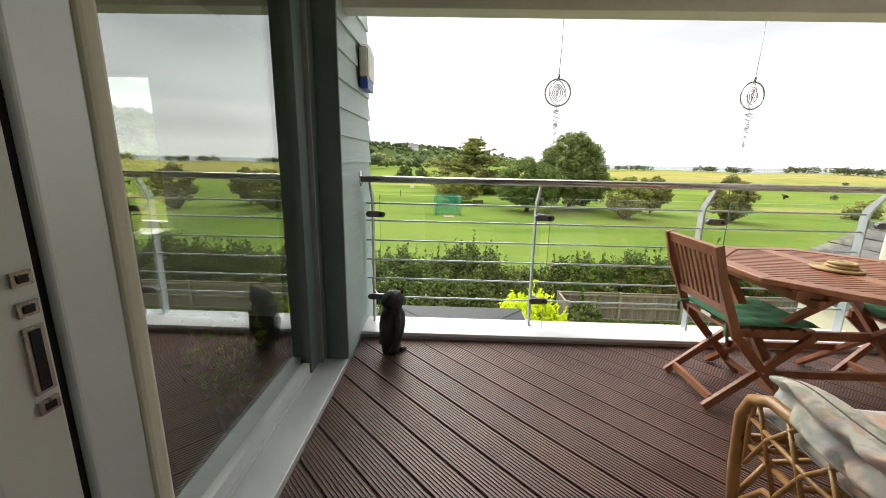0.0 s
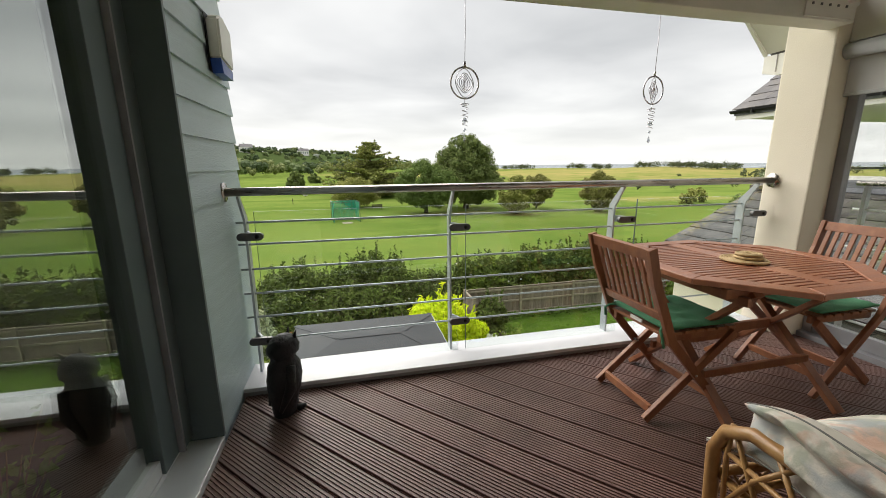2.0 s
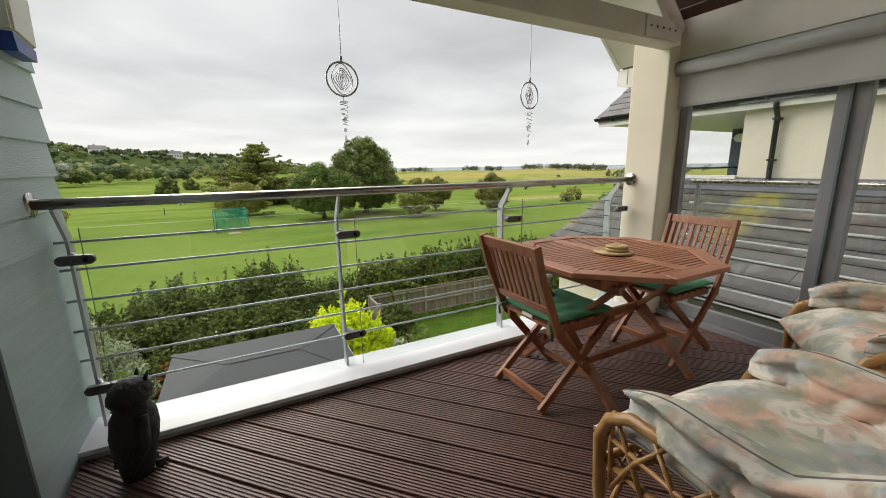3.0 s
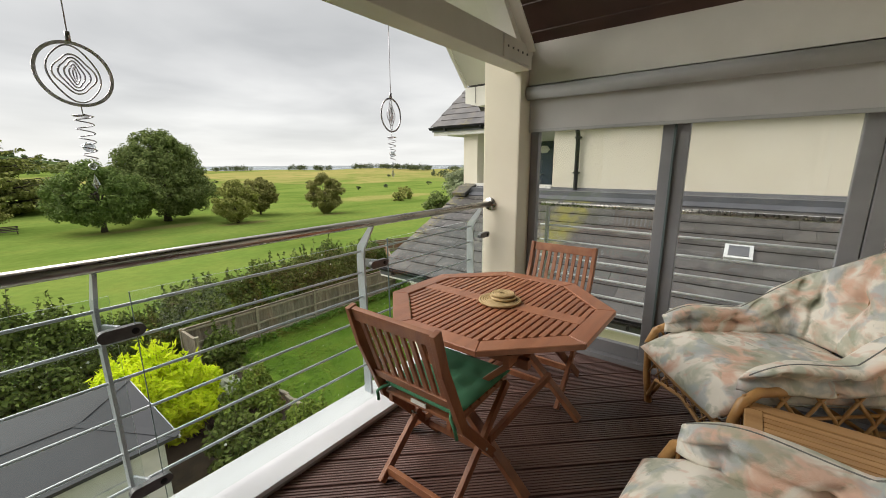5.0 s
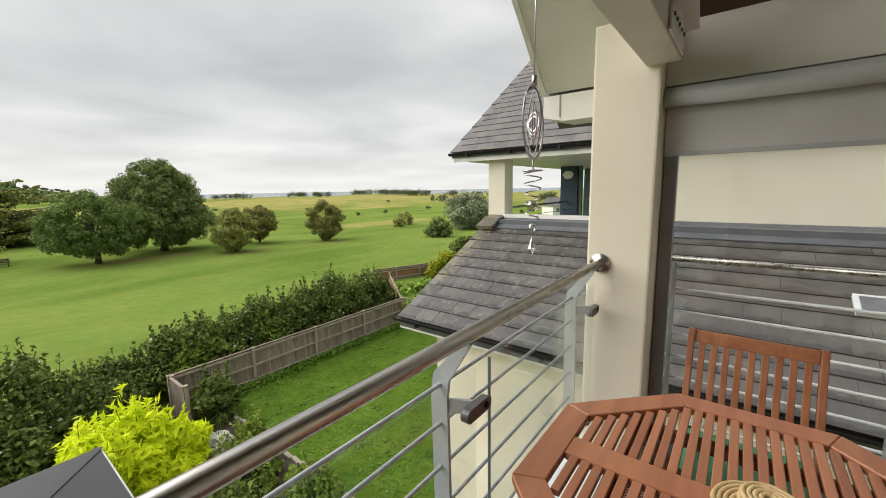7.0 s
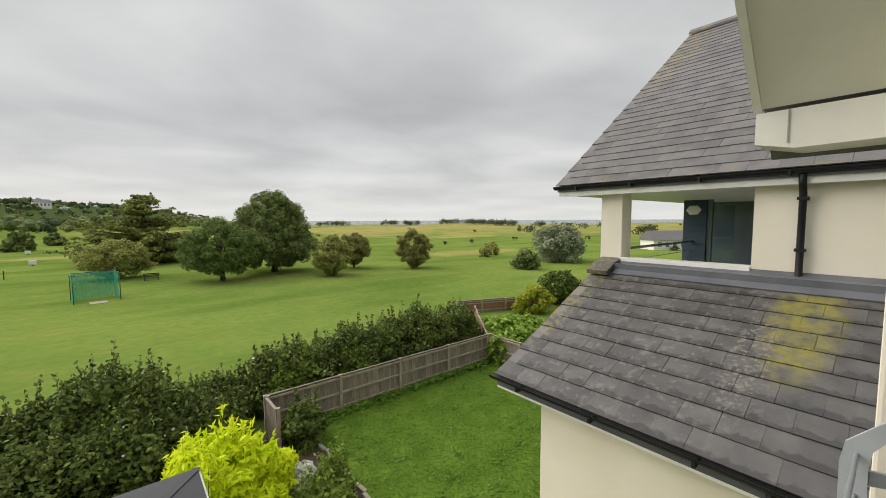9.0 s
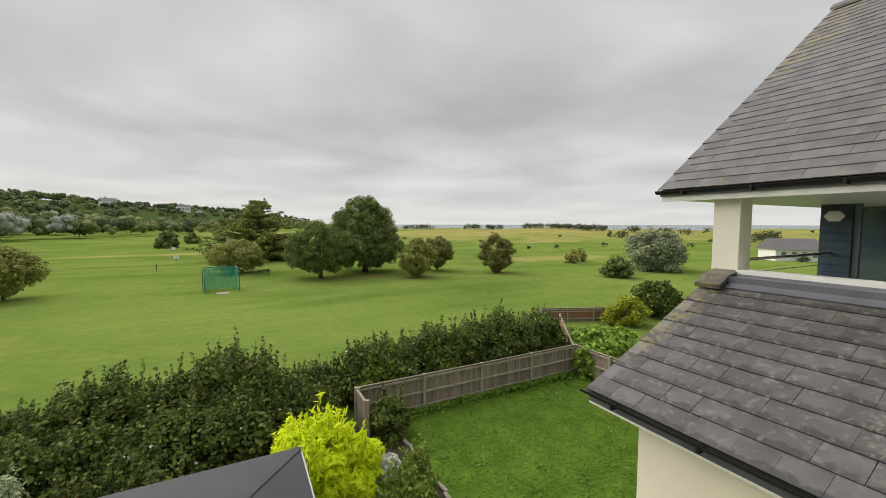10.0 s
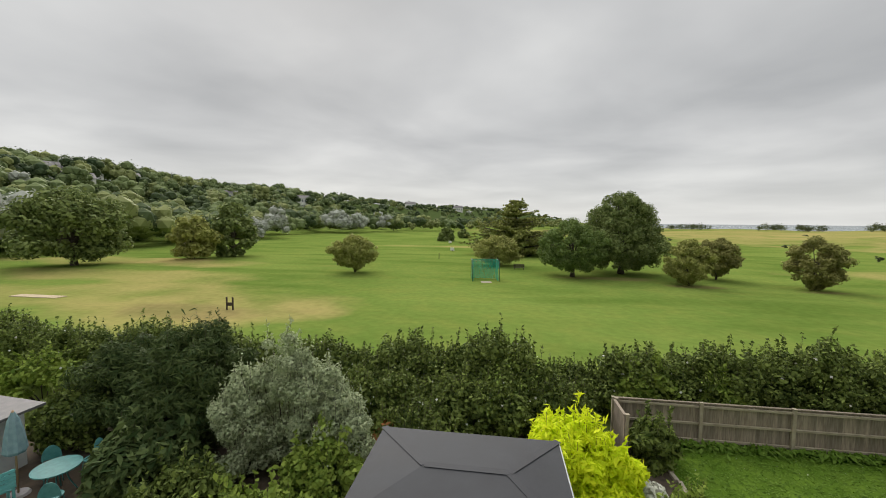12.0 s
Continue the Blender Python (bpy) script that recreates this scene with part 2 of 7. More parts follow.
M_FENCE = mat("weathered_fence_wood", (0.185, 0.15, 0.112), (0.30, 0.252, 0.195), 5, 0.85, bump=0.4, fine=50, rnd="object", rnd_amt=0.22, stretch=(4, 4, 0.5))
M_FENCEP = mat("pale_fence_post", (0.30, 0.26, 0.19), (0.40, 0.35, 0.26), 5, 0.85, bump=0.3)
M_REDF = mat("reddish_fence_wood", (0.20, 0.10, 0.06), (0.30, 0.15, 0.09), 5, 0.8, bump=0.3)
M_FELT = mat("dark_roof_felt", (0.026, 0.028, 0.034), (0.042, 0.045, 0.052), 1.3, 0.75, bump=0.3, fine=120)
M_SHEDW = mat("pale_shed_boards", (0.5, 0.52, 0.53), (0.6, 0.62, 0.62), 3, 0.7)
M_BARK = mat("bark", (0.05, 0.04, 0.03), (0.10, 0.08, 0.06), 4, 0.9, bump=0.6, fine=12)
M_SOIL = mat("garden_soil", (0.045, 0.033, 0.022), (0.09, 0.065, 0.042), 3, 0.95, bump=0.6, fine=20)
M_STONE = mat("edging_stone", (0.30, 0.26, 0.20), (0.42, 0.37, 0.30), 8, 0.9, bump=0.4)
M_SAND = mat("bunker_sand", (0.42, 0.33, 0.21), (0.5, 0.40, 0.27), 1, 0.95)
M_GLASS = glass_mat("clear_glass", (0.95, 0.975, 0.965), 0.03)
M_GLASSR = glass_mat("coated_window_glass", (0.84, 0.87, 0.83), 0.30)
M_GLASSD = glass_mat("side_door_glass", (0.96, 0.965, 0.96), 0.05)
L_OAK = leaf_mat("leaf_oak", (0.082, 0.122, 0.038), (0.245, 0.295, 0.10), 0.2)
L_OAK2 = leaf_mat("leaf_ash", (0.085, 0.14, 0.038), (0.215, 0.285, 0.088), 0.25)
L_CEDAR = leaf_mat("leaf_conifer", (0.090, 0.118, 0.032), (0.31, 0.325, 0.095), 0.12)
L_APPLE = leaf_mat("leaf_apple", (0.18, 0.205, 0.046), (0.42, 0.425, 0.14))
L_APPLE2 = leaf_mat("leaf_rusty", (0.155, 0.165, 0.048), (0.34, 0.325, 0.115))
L_HEDGE = leaf_mat("leaf_hedge", (0.032, 0.056, 0.014), (0.20, 0.255, 0.066), 0.18, 0.42)
L_HEDGE2 = leaf_mat("leaf_hedge_light", (0.080, 0.140, 0.022), (0.29, 0.375, 0.075))
L_GOLD = leaf_mat("leaf_golden", (0.50, 0.66, 0.015), (0.84, 0.91, 0.05), 0.35)
L_SILVER = leaf_mat("leaf_silver", (0.25, 0.305, 0.165), (0.47, 0.53, 0.33))
L_PINE = leaf_mat("leaf_pine", (0.026, 0.052, 0.018), (0.105, 0.14, 0.050), 0.08)
L_VEG = leaf_mat("leaf_veg", (0.14, 0.25, 0.035), (0.33, 0.46, 0.09))
L_YELLOW = leaf_mat("leaf_yellow_green", (0.22, 0.27, 0.025), (0.44, 0.46, 0.06))
L_WILLOW = leaf_mat("leaf_grey_willow", (0.15, 0.185, 0.095), (0.38, 0.42, 0.27))
L_WHITE = leaf_mat("petal_white", (0.55, 0.58, 0.48), (0.8, 0.8, 0.74))
L_RED = leaf_mat("leaf_rust_red", (0.16, 0.06, 0.02), (0.36, 0.16, 0.06))
L_PINK = leaf_mat("petal_pink", (0.6, 0.2, 0.3), (0.75, 0.35, 0.45))
L_WOOD = leaf_mat("leaf_far_wood", (0.075, 0.11, 0.045), (0.20, 0.25, 0.105), 0.1, 0.6, 0.07, 0.35)
L_WOODG = leaf_mat("leaf_far_poplar", (0.27, 0.29, 0.245), (0.52, 0.54, 0.48), 0.2, 0.6, 0.07, 0.5)
L_WOODO = leaf_mat("leaf_far_olive", (0.125, 0.155, 0.055), (0.27, 0.30, 0.12), 0.1, 0.6, 0.07, 0.35)
L_WOODD = leaf_mat("leaf_far_dark", (0.040, 0.066, 0.033), (0.105, 0.14, 0.066), 0.1, 0.6, 0.07, 0.35)
L_DUNEB = leaf_mat("leaf_dune_scrub", (0.07, 0.09, 0.045), (0.135, 0.155, 0.08))
L_GRASS = leaf_mat("leaf_lawn_weed", (0.080, 0.16, 0.018), (0.16, 0.26, 0.045))


# ---- mesh helpers ----
def link_mesh(name, me, material, parent=None, label=""):
    ob = new(name, me)
    if material and not me.materials:
        me.materials.append(material)
    if parent is not None:
        ob.parent = parent
    if label:
        ob["label"] = label
    return ob


def part(name, bm, material, parent=None, label="", smooth=False):
    me = bpy.data.meshes.new(name)
    bm.to_mesh(me)
    bm.free()
    if smooth:
        for p in me.polygons:
            p.use_smooth = True
    return link_mesh(name, me, material, parent, label)


def thing(name, m, label, category, group="", kind=""):
    e = new(name)
    e.empty_display_size = 0.1
    e.matrix_world = m
    return tagged(e, label, category, group, kind)


def bm_box(bm, x0, x1, y0, y1, z0, z1, bevel=0.0, m=None):
    vs = [bm.verts.new((x, y, z)) for x in (x0, x1) for y in (y0, y1) for z in (z0, z1)]
    fs = [bm.faces.new([vs[i] for i in f]) for f in ((0, 1, 3, 2), (4, 6, 7, 5), (0, 4, 5, 1), (2, 3, 7, 6), (0, 2, 6, 4), (1, 5, 7, 3))]
    if bevel:
        es = {e for f in fs for e in f.edges}
        r = bmesh.ops.bevel(bm, geom=list(es), offset=bevel, segments=2, affect="EDGES", profile=0.6)
        vs = list({v for f in r["faces"] for v in f.verts} | {v for v in vs if v.is_valid})
    if m is not None:
        bmesh.ops.transform(bm, matrix=m, verts=vs)
    return vs


def box(name, x0, x1, y0, y1, z0, z1, material, parent=None, bevel=0.0, label="", m=None):
    bm = bmesh.new()
    bm_box(bm, min(x0, x1), max(x0, x1), min(y0, y1), max(y0, y1), min(z0, z1), max(z0, z1), bevel, m)
    return part(name, bm, material, parent, label)


def bm_tube(bm, pts, radii, n=10, cap=True):
    """A tube through pts; radii: one, or one for each point."""
    pts = [Vector(p) for p in pts]
    if isinstance(radii, (int, float)):
        radii = [radii] * len(pts)
    ref = Vector((0, 0, 1))
    rings = []
    for i, p in enumerate(pts):
        d = (pts[min(i + 1, len(pts) - 1)] - pts[max(i - 1, 0)]).normalized()
        if abs(d.dot(ref)) > 0.95:
            ref = Vector((1, 0, 0)) if abs(d.x) < 0.9 else Vector((0, 1, 0))
        u = d.cross(ref).normalized()
        v = d.cross(u).normalized()
        ref = u.cross(d) if abs(u.cross(d).dot(d)) < 0.5 else ref
        rings.append([bm.verts.new(p + radii[i] * (math.cos(a) * u + math.sin(a) * v)) for a in (2 * math.pi * k / n for k in range(n))])
    for a, b in zip(rings, rings[1:]):
        for k in range(n):
            bm.faces.new((a[k], a[(k + 1) % n], b[(k + 1) % n], b[k]))
    if cap:
        bm.faces.new(rings[0][::-1])
        bm.faces.new(rings[-1])


def tube(name, pts, radii, material, parent=None, n=10, label="", smooth=True):
    bm = bmesh.new()
    bm_tube(bm, pts, radii, n)
    bmesh.ops.recalc_face_normals(bm, faces=bm.faces)
    return part(name, bm, material, parent, label, smooth)


def bar_between(bm, a, b, w, h, up=(0, 0, 1), bevel=0.003):
    """A rectangular bar from a to b, w across and h along up."""
    a, b = Vector(a), Vector(b)
    d = b - a
    x = d.normalized()
    y = Vector(up).cross(x).normalized()
    z = x.cross(y)
    m = Matrix.Translation(a) @ Matrix((x, y, z)).transposed().to_4x4()
    bm_box(bm, 0, d.length, -w / 2, w / 2, -h / 2, h / 2, bevel, m)


def bar(name, a, b, w, h, material, parent=None, up=(0, 0, 1), bevel=0.003, label=""):
    bm = bmesh.new()
    bar_between(bm, a, b, w, h, up, bevel)
    return part(name, bm, material, parent, label)


def bm_prism(bm, outline, y0, y1, axis="y"):
    """An outline of pairs, drawn out along an axis: pairs are (x, z) for y, (y, z) for x, (x, y) for z."""
    def at(p, t):
        return {"y": (p[0], t, p[1]), "x": (t, p[0], p[1]), "z": (p[0], p[1], t)}[axis]
    a = [bm.verts.new(at(p, y0)) for p in outline]
    b = [bm.verts.new(at(p, y1)) for p in outline]
    n = len(outline)
    bm.faces.new(a)
    bm.faces.new(b[::-1])
    for k in range(n):
        bm.faces.new((a[k], b[k], b[(k + 1) % n], a[(k + 1) % n]))
    bmesh.ops.recalc_face_normals(bm, faces=bm.faces)


def prism(name, outline, y0, y1, material, parent=None, axis="y", label=""):
    bm = bmesh.new()
    bm_prism(bm, outline, y0, y1, axis)
    return part(name, bm, material, parent, label)


def polys(name, quads, material, parent=None, label="", smooth=False):
    """Loose polygons: quads is an array (n, k, 3)."""
    quads = np.asarray(quads, np.float32)
    n, k = quads.shape[:2]
    me = bpy.data.meshes.new(name)
    me.vertices.add(n * k)
    me.vertices.foreach_set("co", quads.ravel())
    me.loops.add(n * k)
    me.loops.foreach_set("vertex_index", np.arange(n * k, dtype=np.int32))
    me.polygons.add(n)
    me.polygons.foreach_set("loop_start", np.arange(0, n * k, k, dtype=np.int32))
    me.update(calc_edges=True)
    if smooth:
        me.polygons.foreach_set("use_smooth", np.ones(n, bool))
    return link_mesh(name, me, material, parent, label)


# ---- foliage ----
RNG = np.random.default_rng(7)


def leaf_quads(pos, nrm, size, aspect=1.7, droop=0.2, ruffle=0.55):
    """One pointed leaf at each place, facing along nrm more or less."""
    n = len(pos)
    nrm = nrm + RNG.normal(0, ruffle, (n, 3))
    nrm /= np.linalg.norm(nrm, axis=1, keepdims=True) + 1e-9
    t = np.cross(nrm, RNG.normal(0, 1, (n, 3)))
    t /= np.linalg.norm(t, axis=1, keepdims=True) + 1e-9
    b = np.cross(nrm, t)
    s = (size * RNG.uniform(0.6, 1.35, n))[:, None]
    tip = t * s * aspect * 0.5
    side = b * s * 0.5
    sag = nrm * s * droop
    return np.stack([pos - tip - sag, pos + side, pos + tip - sag, pos - side], 1)


def clump_leaves(centres, radii, per, size, flat=1.0, shell=0.55, aspect=1.7, ruffle=0.55):
    """Leaves on the outer part of many clumps."""
    centres, radii = np.asarray(centres, float), np.asarray(radii, float)
    cnt = np.maximum(4, (per * (radii / radii.mean()) ** 2).astype(int))
    idx = np.repeat(np.arange(len(centres)), cnt)
    d = RNG.normal(0, 1, (len(idx), 3))
    d /= np.linalg.norm(d, axis=1, keepdims=True)
    r = radii[idx] * (shell + (1.1 - shell) * RNG.random(len(idx)) ** 0.7)
    off = d * r[:, None] * (1, 1, flat)
    return leaf_quads(centres[idx] + off, d + (0, 0, 0.35), size, aspect, 0.2, ruffle)


def crown_clumps(n, rx, rz, cz, clump, base_cut=-0.75, hollow=0.45):
    """Clump places in an uneven egg-shaped crown about (0, 0, cz)."""
    out, rad = [], []
    lobes = RNG.normal(0, 1, (11, 3))
    lobes /= np.linalg.norm(lobes, axis=1, keepdims=True)
    while len(out) < n:
        d = RNG.normal(0, 1, 3)
        d /= np.linalg.norm(d)
        if d[2] < base_cut:
            continue
        k = (0.74 + 0.34 * max((lobes @ d).max(), 0) ** 6 + RNG.uniform(-0.10, 0.10)) * (1 - 0.10 * d[2])
        r = k * (hollow + (1 - hollow) * RNG.random() ** 0.45)
        out.append((d[0] * rx * r, d[1] * rx * r, cz + d[2] * rz * r))
        rad.append(clump * RNG.uniform(0.65, 1.3))
    return np.array(out), np.array(rad)


def limb_tree(bm, h, base_r, targets, trunk_top, lean=0.0):
    """A tapered trunk with limbs that reach for the targets."""
    n = 6
    pts = [Vector((lean * (i / n) ** 2 + 0.04 * math.sin(i * 2.1), 0.04 * math.cos(i * 1.7), trunk_top * i / n)) for i in range(n + 1)]
    radii = [base_r * (1.35 if i == 0 else 1 - 0.6 * i / n) for i in range(n + 1)]
    bm_tube(bm, pts, radii, 8)
    for k, t in enumerate(targets):
        s = pts[2 + k % (n - 1)]
        t = Vector(t)
        mid = s.lerp(t, 0.5) + Vector((0, 0, 0.10 * (t - s).length))
        bm_tube(bm, [s, s.lerp(mid, 0.55), mid, t], [base_r * 0.42, base_r * 0.34, base_r * 0.25, base_r * 0.07], 6)


GROUND = -5.6


def tree(name, label, x, y, h, w, leafm, n_clumps=70, clump=0.16, per=70, size=0.3, low=0.12, flat=0.85, trunk_r=None, style="round", z=GROUND, category="tree", multi=1):
    e = thing(name, pose(x, y, z), label, category)
    lowz = low * h
    rz, cz = (h - lowz) / 2, (h + lowz) / 2
    limbs = []
    if style == "layer":
        # layered conifer: flat sprays along spreading limbs, in uneven tiers with gaps between them
        c, r = [], []
        tiers = 12
        for k in range(tiers):
            t = min(1.0, max(0.0, (k + RNG.uniform(-0.2, 0.2)) / (tiers - 1)))
            for j in range(int(24 - 14 * t)):
                a = RNG.uniform(0, 2 * np.pi)
                reach = (w / 2) * (1 - 0.88 * t ** 1.55) * RNG.uniform(0.62, 1.12)
                z0 = lowz + (h - lowz) * (0.02 + 0.90 * t) + RNG.uniform(-0.25, 0.25)
                rise = RNG.uniform(0.05, 0.22) * reach
                limbs.append((z0, Vector((math.cos(a) * reach, math.sin(a) * reach, z0 + rise))))
                for q in np.linspace(0.12, 1, 4 + int(6 * (1 - t))):
                    c.append((math.cos(a) * reach * q + RNG.normal(0, 0.15), math.sin(a) * reach * q + RNG.normal(0, 0.15), z0 + rise * q * q))
                    r.append(clump * w * (1.25 - 0.65 * q) * (1 - 0.3 * t) * RNG.uniform(0.75, 1.25))
        for k in range(3):
            a = k * 2.1 + 0.4
            for q in np.linspace(0, 1, 6):
                c.append((math.cos(a) * 0.09 * w * (1 - 0.3 * q), math.sin(a) * 0.09 * w * (1 - 0.3 * q), h * (0.84 + (0.15 - 0.03 * k) * q)))
                r.append(clump * w * (0.75 - 0.45 * q))
        c, r = np.array(c), np.array(r)
    else:
        prof = {"round": ([0, 0.12, 0.35, 0.6, 0.82, 0.94, 1], [0.5, 0.82, 1, 0.93, 0.68, 0.42, 0.12]),
                "oak": ([0, 0.06, 0.2, 0.36, 0.5, 0.65, 0.8, 0.92, 1], [0.40, 0.78, 1.02, 1.02, 0.92, 0.80, 0.66, 0.46, 0.16]),
                "fan": ([0, 0.12, 0.3, 0.6, 0.8, 1], [0.12, 0.4, 0.95, 1.0, 0.75, 0.2])}[style]
        lobes = RNG.uniform(0, 2 * np.pi, 7)
        lobez = RNG.uniform(0.1, 0.9, 7)
        c, r = [], []
        while len(c) < n_clumps:
            t, a = RNG.random(), RNG.uniform(0, 2 * np.pi)
            k = np.interp(t, *prof)
            if RNG.random() > k:
                continue
            near = np.exp(-((np.angle(np.exp(1j * (a - lobes))) / 0.5) ** 2) - ((t - lobez) / 0.16) ** 2).max()
            k *= 0.72 + 0.34 * near + RNG.uniform(-0.12, 0.12)
            q = k * (0.35 + 0.65 * RNG.random() ** 0.4)
            c.append((math.cos(a) * q * w / 2, math.sin(a) * q * w / 2, lowz + (h - lowz) * t * RNG.uniform(0.95, 1.0)))
            r.append(clump * w * RNG.uniform(0.4, 1.35))
        c, r = np.array(c), np.array(r)
        # leaves gather about boughs, which leaves shaded hollows between them
        nb = max(12, n_clumps // 4)
        bough = c[:nb]
        near = np.argmin(((c[:, None] - bough[None]) ** 2).sum(-1), 1)
        pull = RNG.uniform(0.0, 0.35, len(c))[:, None]
        c = c + (bough[near] - c) * pull
    bm = bmesh.new()
    tr = trunk_r or 0.035 * h
    targets = [] if limbs else [Vector(p) for p in c[:: max(1, len(c) // 14)]]
    for k in range(multi):
        limb_tree(bm, h, tr / multi ** 0.5, targets[k::multi], lowz + (h - lowz) * (0.95 if limbs else 0.5), lean=(k - (multi - 1) / 2) * 0.12 * w)
    for z0, tip in limbs:
        s = Vector((0, 0, z0))
        bm_tube(bm, [s, s.lerp(tip, 0.6), tip], [tr * 0.22, tr * 0.14, tr * 0.04], 5)
    bmesh.ops.recalc_face_normals(bm, faces=bm.faces)
    part("trunk", bm, M_BARK, e, "dark furrowed trunk and limbs", True)
    polys("crown", clump_leaves(c, r, per * 0.6, size * 1.22, flat, 0.3, 1.6, 0.38), leafm, e)
    return e


def shrub(name, label, x, y, w, d, h, leafm, size=0.09, n=40, clump=0.3, per=120, z=GROUND, category="shrub", group="", sprigs=0, aspect=1.7, flowers=0, shell=0.5, rot=0.0):
    e = thing(name, pose(x, y, z, 0, 0, rot), label, category, group)
    n, clump, per, size = int(n * 1.45), clump * 0.80, int(per * 0.45), size * 1.03
    c, r = crown_clumps(n, 0.54, 0.54, 0.5, 1.0, base_cut=-0.95, hollow=0.45)
    c = c * (w - clump, d - clump, h - clump * 0.5)
    r = np.full(n, clump) * RNG.uniform(0.45, 1.3, n)
    c[:, 2] = np.clip(c[:, 2], 0.05, h)
    q = [clump_leaves(c, r, per, size, 0.9, shell, aspect)]
    bm = bmesh.new()
    for p in c[:: max(1, n // 10)]:
        a = Vector((p[0] * 0.3, p[1] * 0.3, 0))
        t = Vector(p)
        bm_tube(bm, [a, a.lerp(t, 0.5) + Vector((0.03, 0.02, 0.05)), t], [0.025, 0.018, 0.008], 5)
    tips = c[np.argsort(-c[:, 2])[: max(1, sprigs)]]
    for p in tips[:sprigs]:
        top = Vector(p) + Vector((RNG.uniform(-0.15, 0.15), RNG.uniform(-0.15, 0.15), clump + RNG.uniform(0.15, 0.55)))
        bm_tube(bm, [Vector(p), top], [0.008, 0.003], 4)
        k = 14
        line = np.linspace(0.2, 1, k)[:, None]
        pos = np.array(p) + line * (np.array(top) - np.array(p)) + RNG.normal(0, 0.03, (k, 3))
        q.append(leaf_quads(pos, RNG.normal(0, 1, (k, 3)), size * 0.9, aspect))
    bmesh.ops.recalc_face_normals(bm, faces=bm.faces)
    part("branchwork", bm, M_BARK, e, "thin brown stems", True)
    polys("foliage", np.concatenate(q), leafm, e)
    if flowers:
        i = RNG.integers(0, n, flowers)
        dd = RNG.normal(0, 1, (flowers, 3))
        dd[:, 2] = np.abs(dd[:, 2])
        dd /= np.linalg.norm(dd, axis=1, keepdims=True)
        pos = c[i] + dd * r[i][:, None] * 1.08
        polys("blossom", np.concatenate([leaf_quads(pos, dd, 0.085, 1.0), leaf_quads(pos, dd, 0.085, 1.0)]), L_WHITE, e, "small white blossoms")
    return e


# ---- land: one sheet out to the horizon ----
def smooth(a, b, t):
    t = np.clip((t - a) / (b - a), 0, 1)
    return t * t * (3 - 2 * t)


HILL_AZ = [-180, -100, -57, -50, -37, -30, -23, -15, -10, 1.4, 10, 20]
HILL_D = [260, 240, 260, 285, 400, 430, 600, 800, 950, 1400, 2200, 2600]
HILL_EL = [4, 5.6, 5.7, 5.6, 4.1, 4.2, 3.4, 2.6, 2.3, 1.8, 0.35, 0.0]
CX, CY = 1.8, 2.8


def wave(x, y, s, k=0.0):
    return np.sin(x / s + 1.3 + k) * np.cos(y / s * 0.83 + 0.4 + k) + 0.5 * np.sin(x / s * 2.1 - y / s * 1.7 + k)


def land(x, y):
    """Height of the land at a place."""
    x, y = np.asarray(x, float), np.asarray(y, float)
    dx, dy = x - CX, y - CY
    d = np.hypot(dx, dy)
    az = np.degrees(np.arctan2(dx, dy))
    z = GROUND + 0.10 * wave(x, y, 9) * smooth(26, 60, d)
    sea = smooth(8, 15, az) * (1 - smooth(120, 140, az))
    dune = (3.3 + 0.8 * wave(x, y, 31)) * smooth(120, 270, d)
    z = z + sea * (dune * (1 - smooth(330, 400, d)) - 9 * smooth(330, 420, d))
    hd, he = np.interp(az, HILL_AZ, HILL_D), np.interp(az, HILL_AZ, HILL_EL)
    top = np.maximum(0, hd * np.tan(np.radians(he)) + 1.6 + 5.6 - 8)
    z = z + top * smooth(0.45, 1.0, d / hd) * (1 + 0.05 * wave(x, y, 60)) * (1 - sea)
    return z


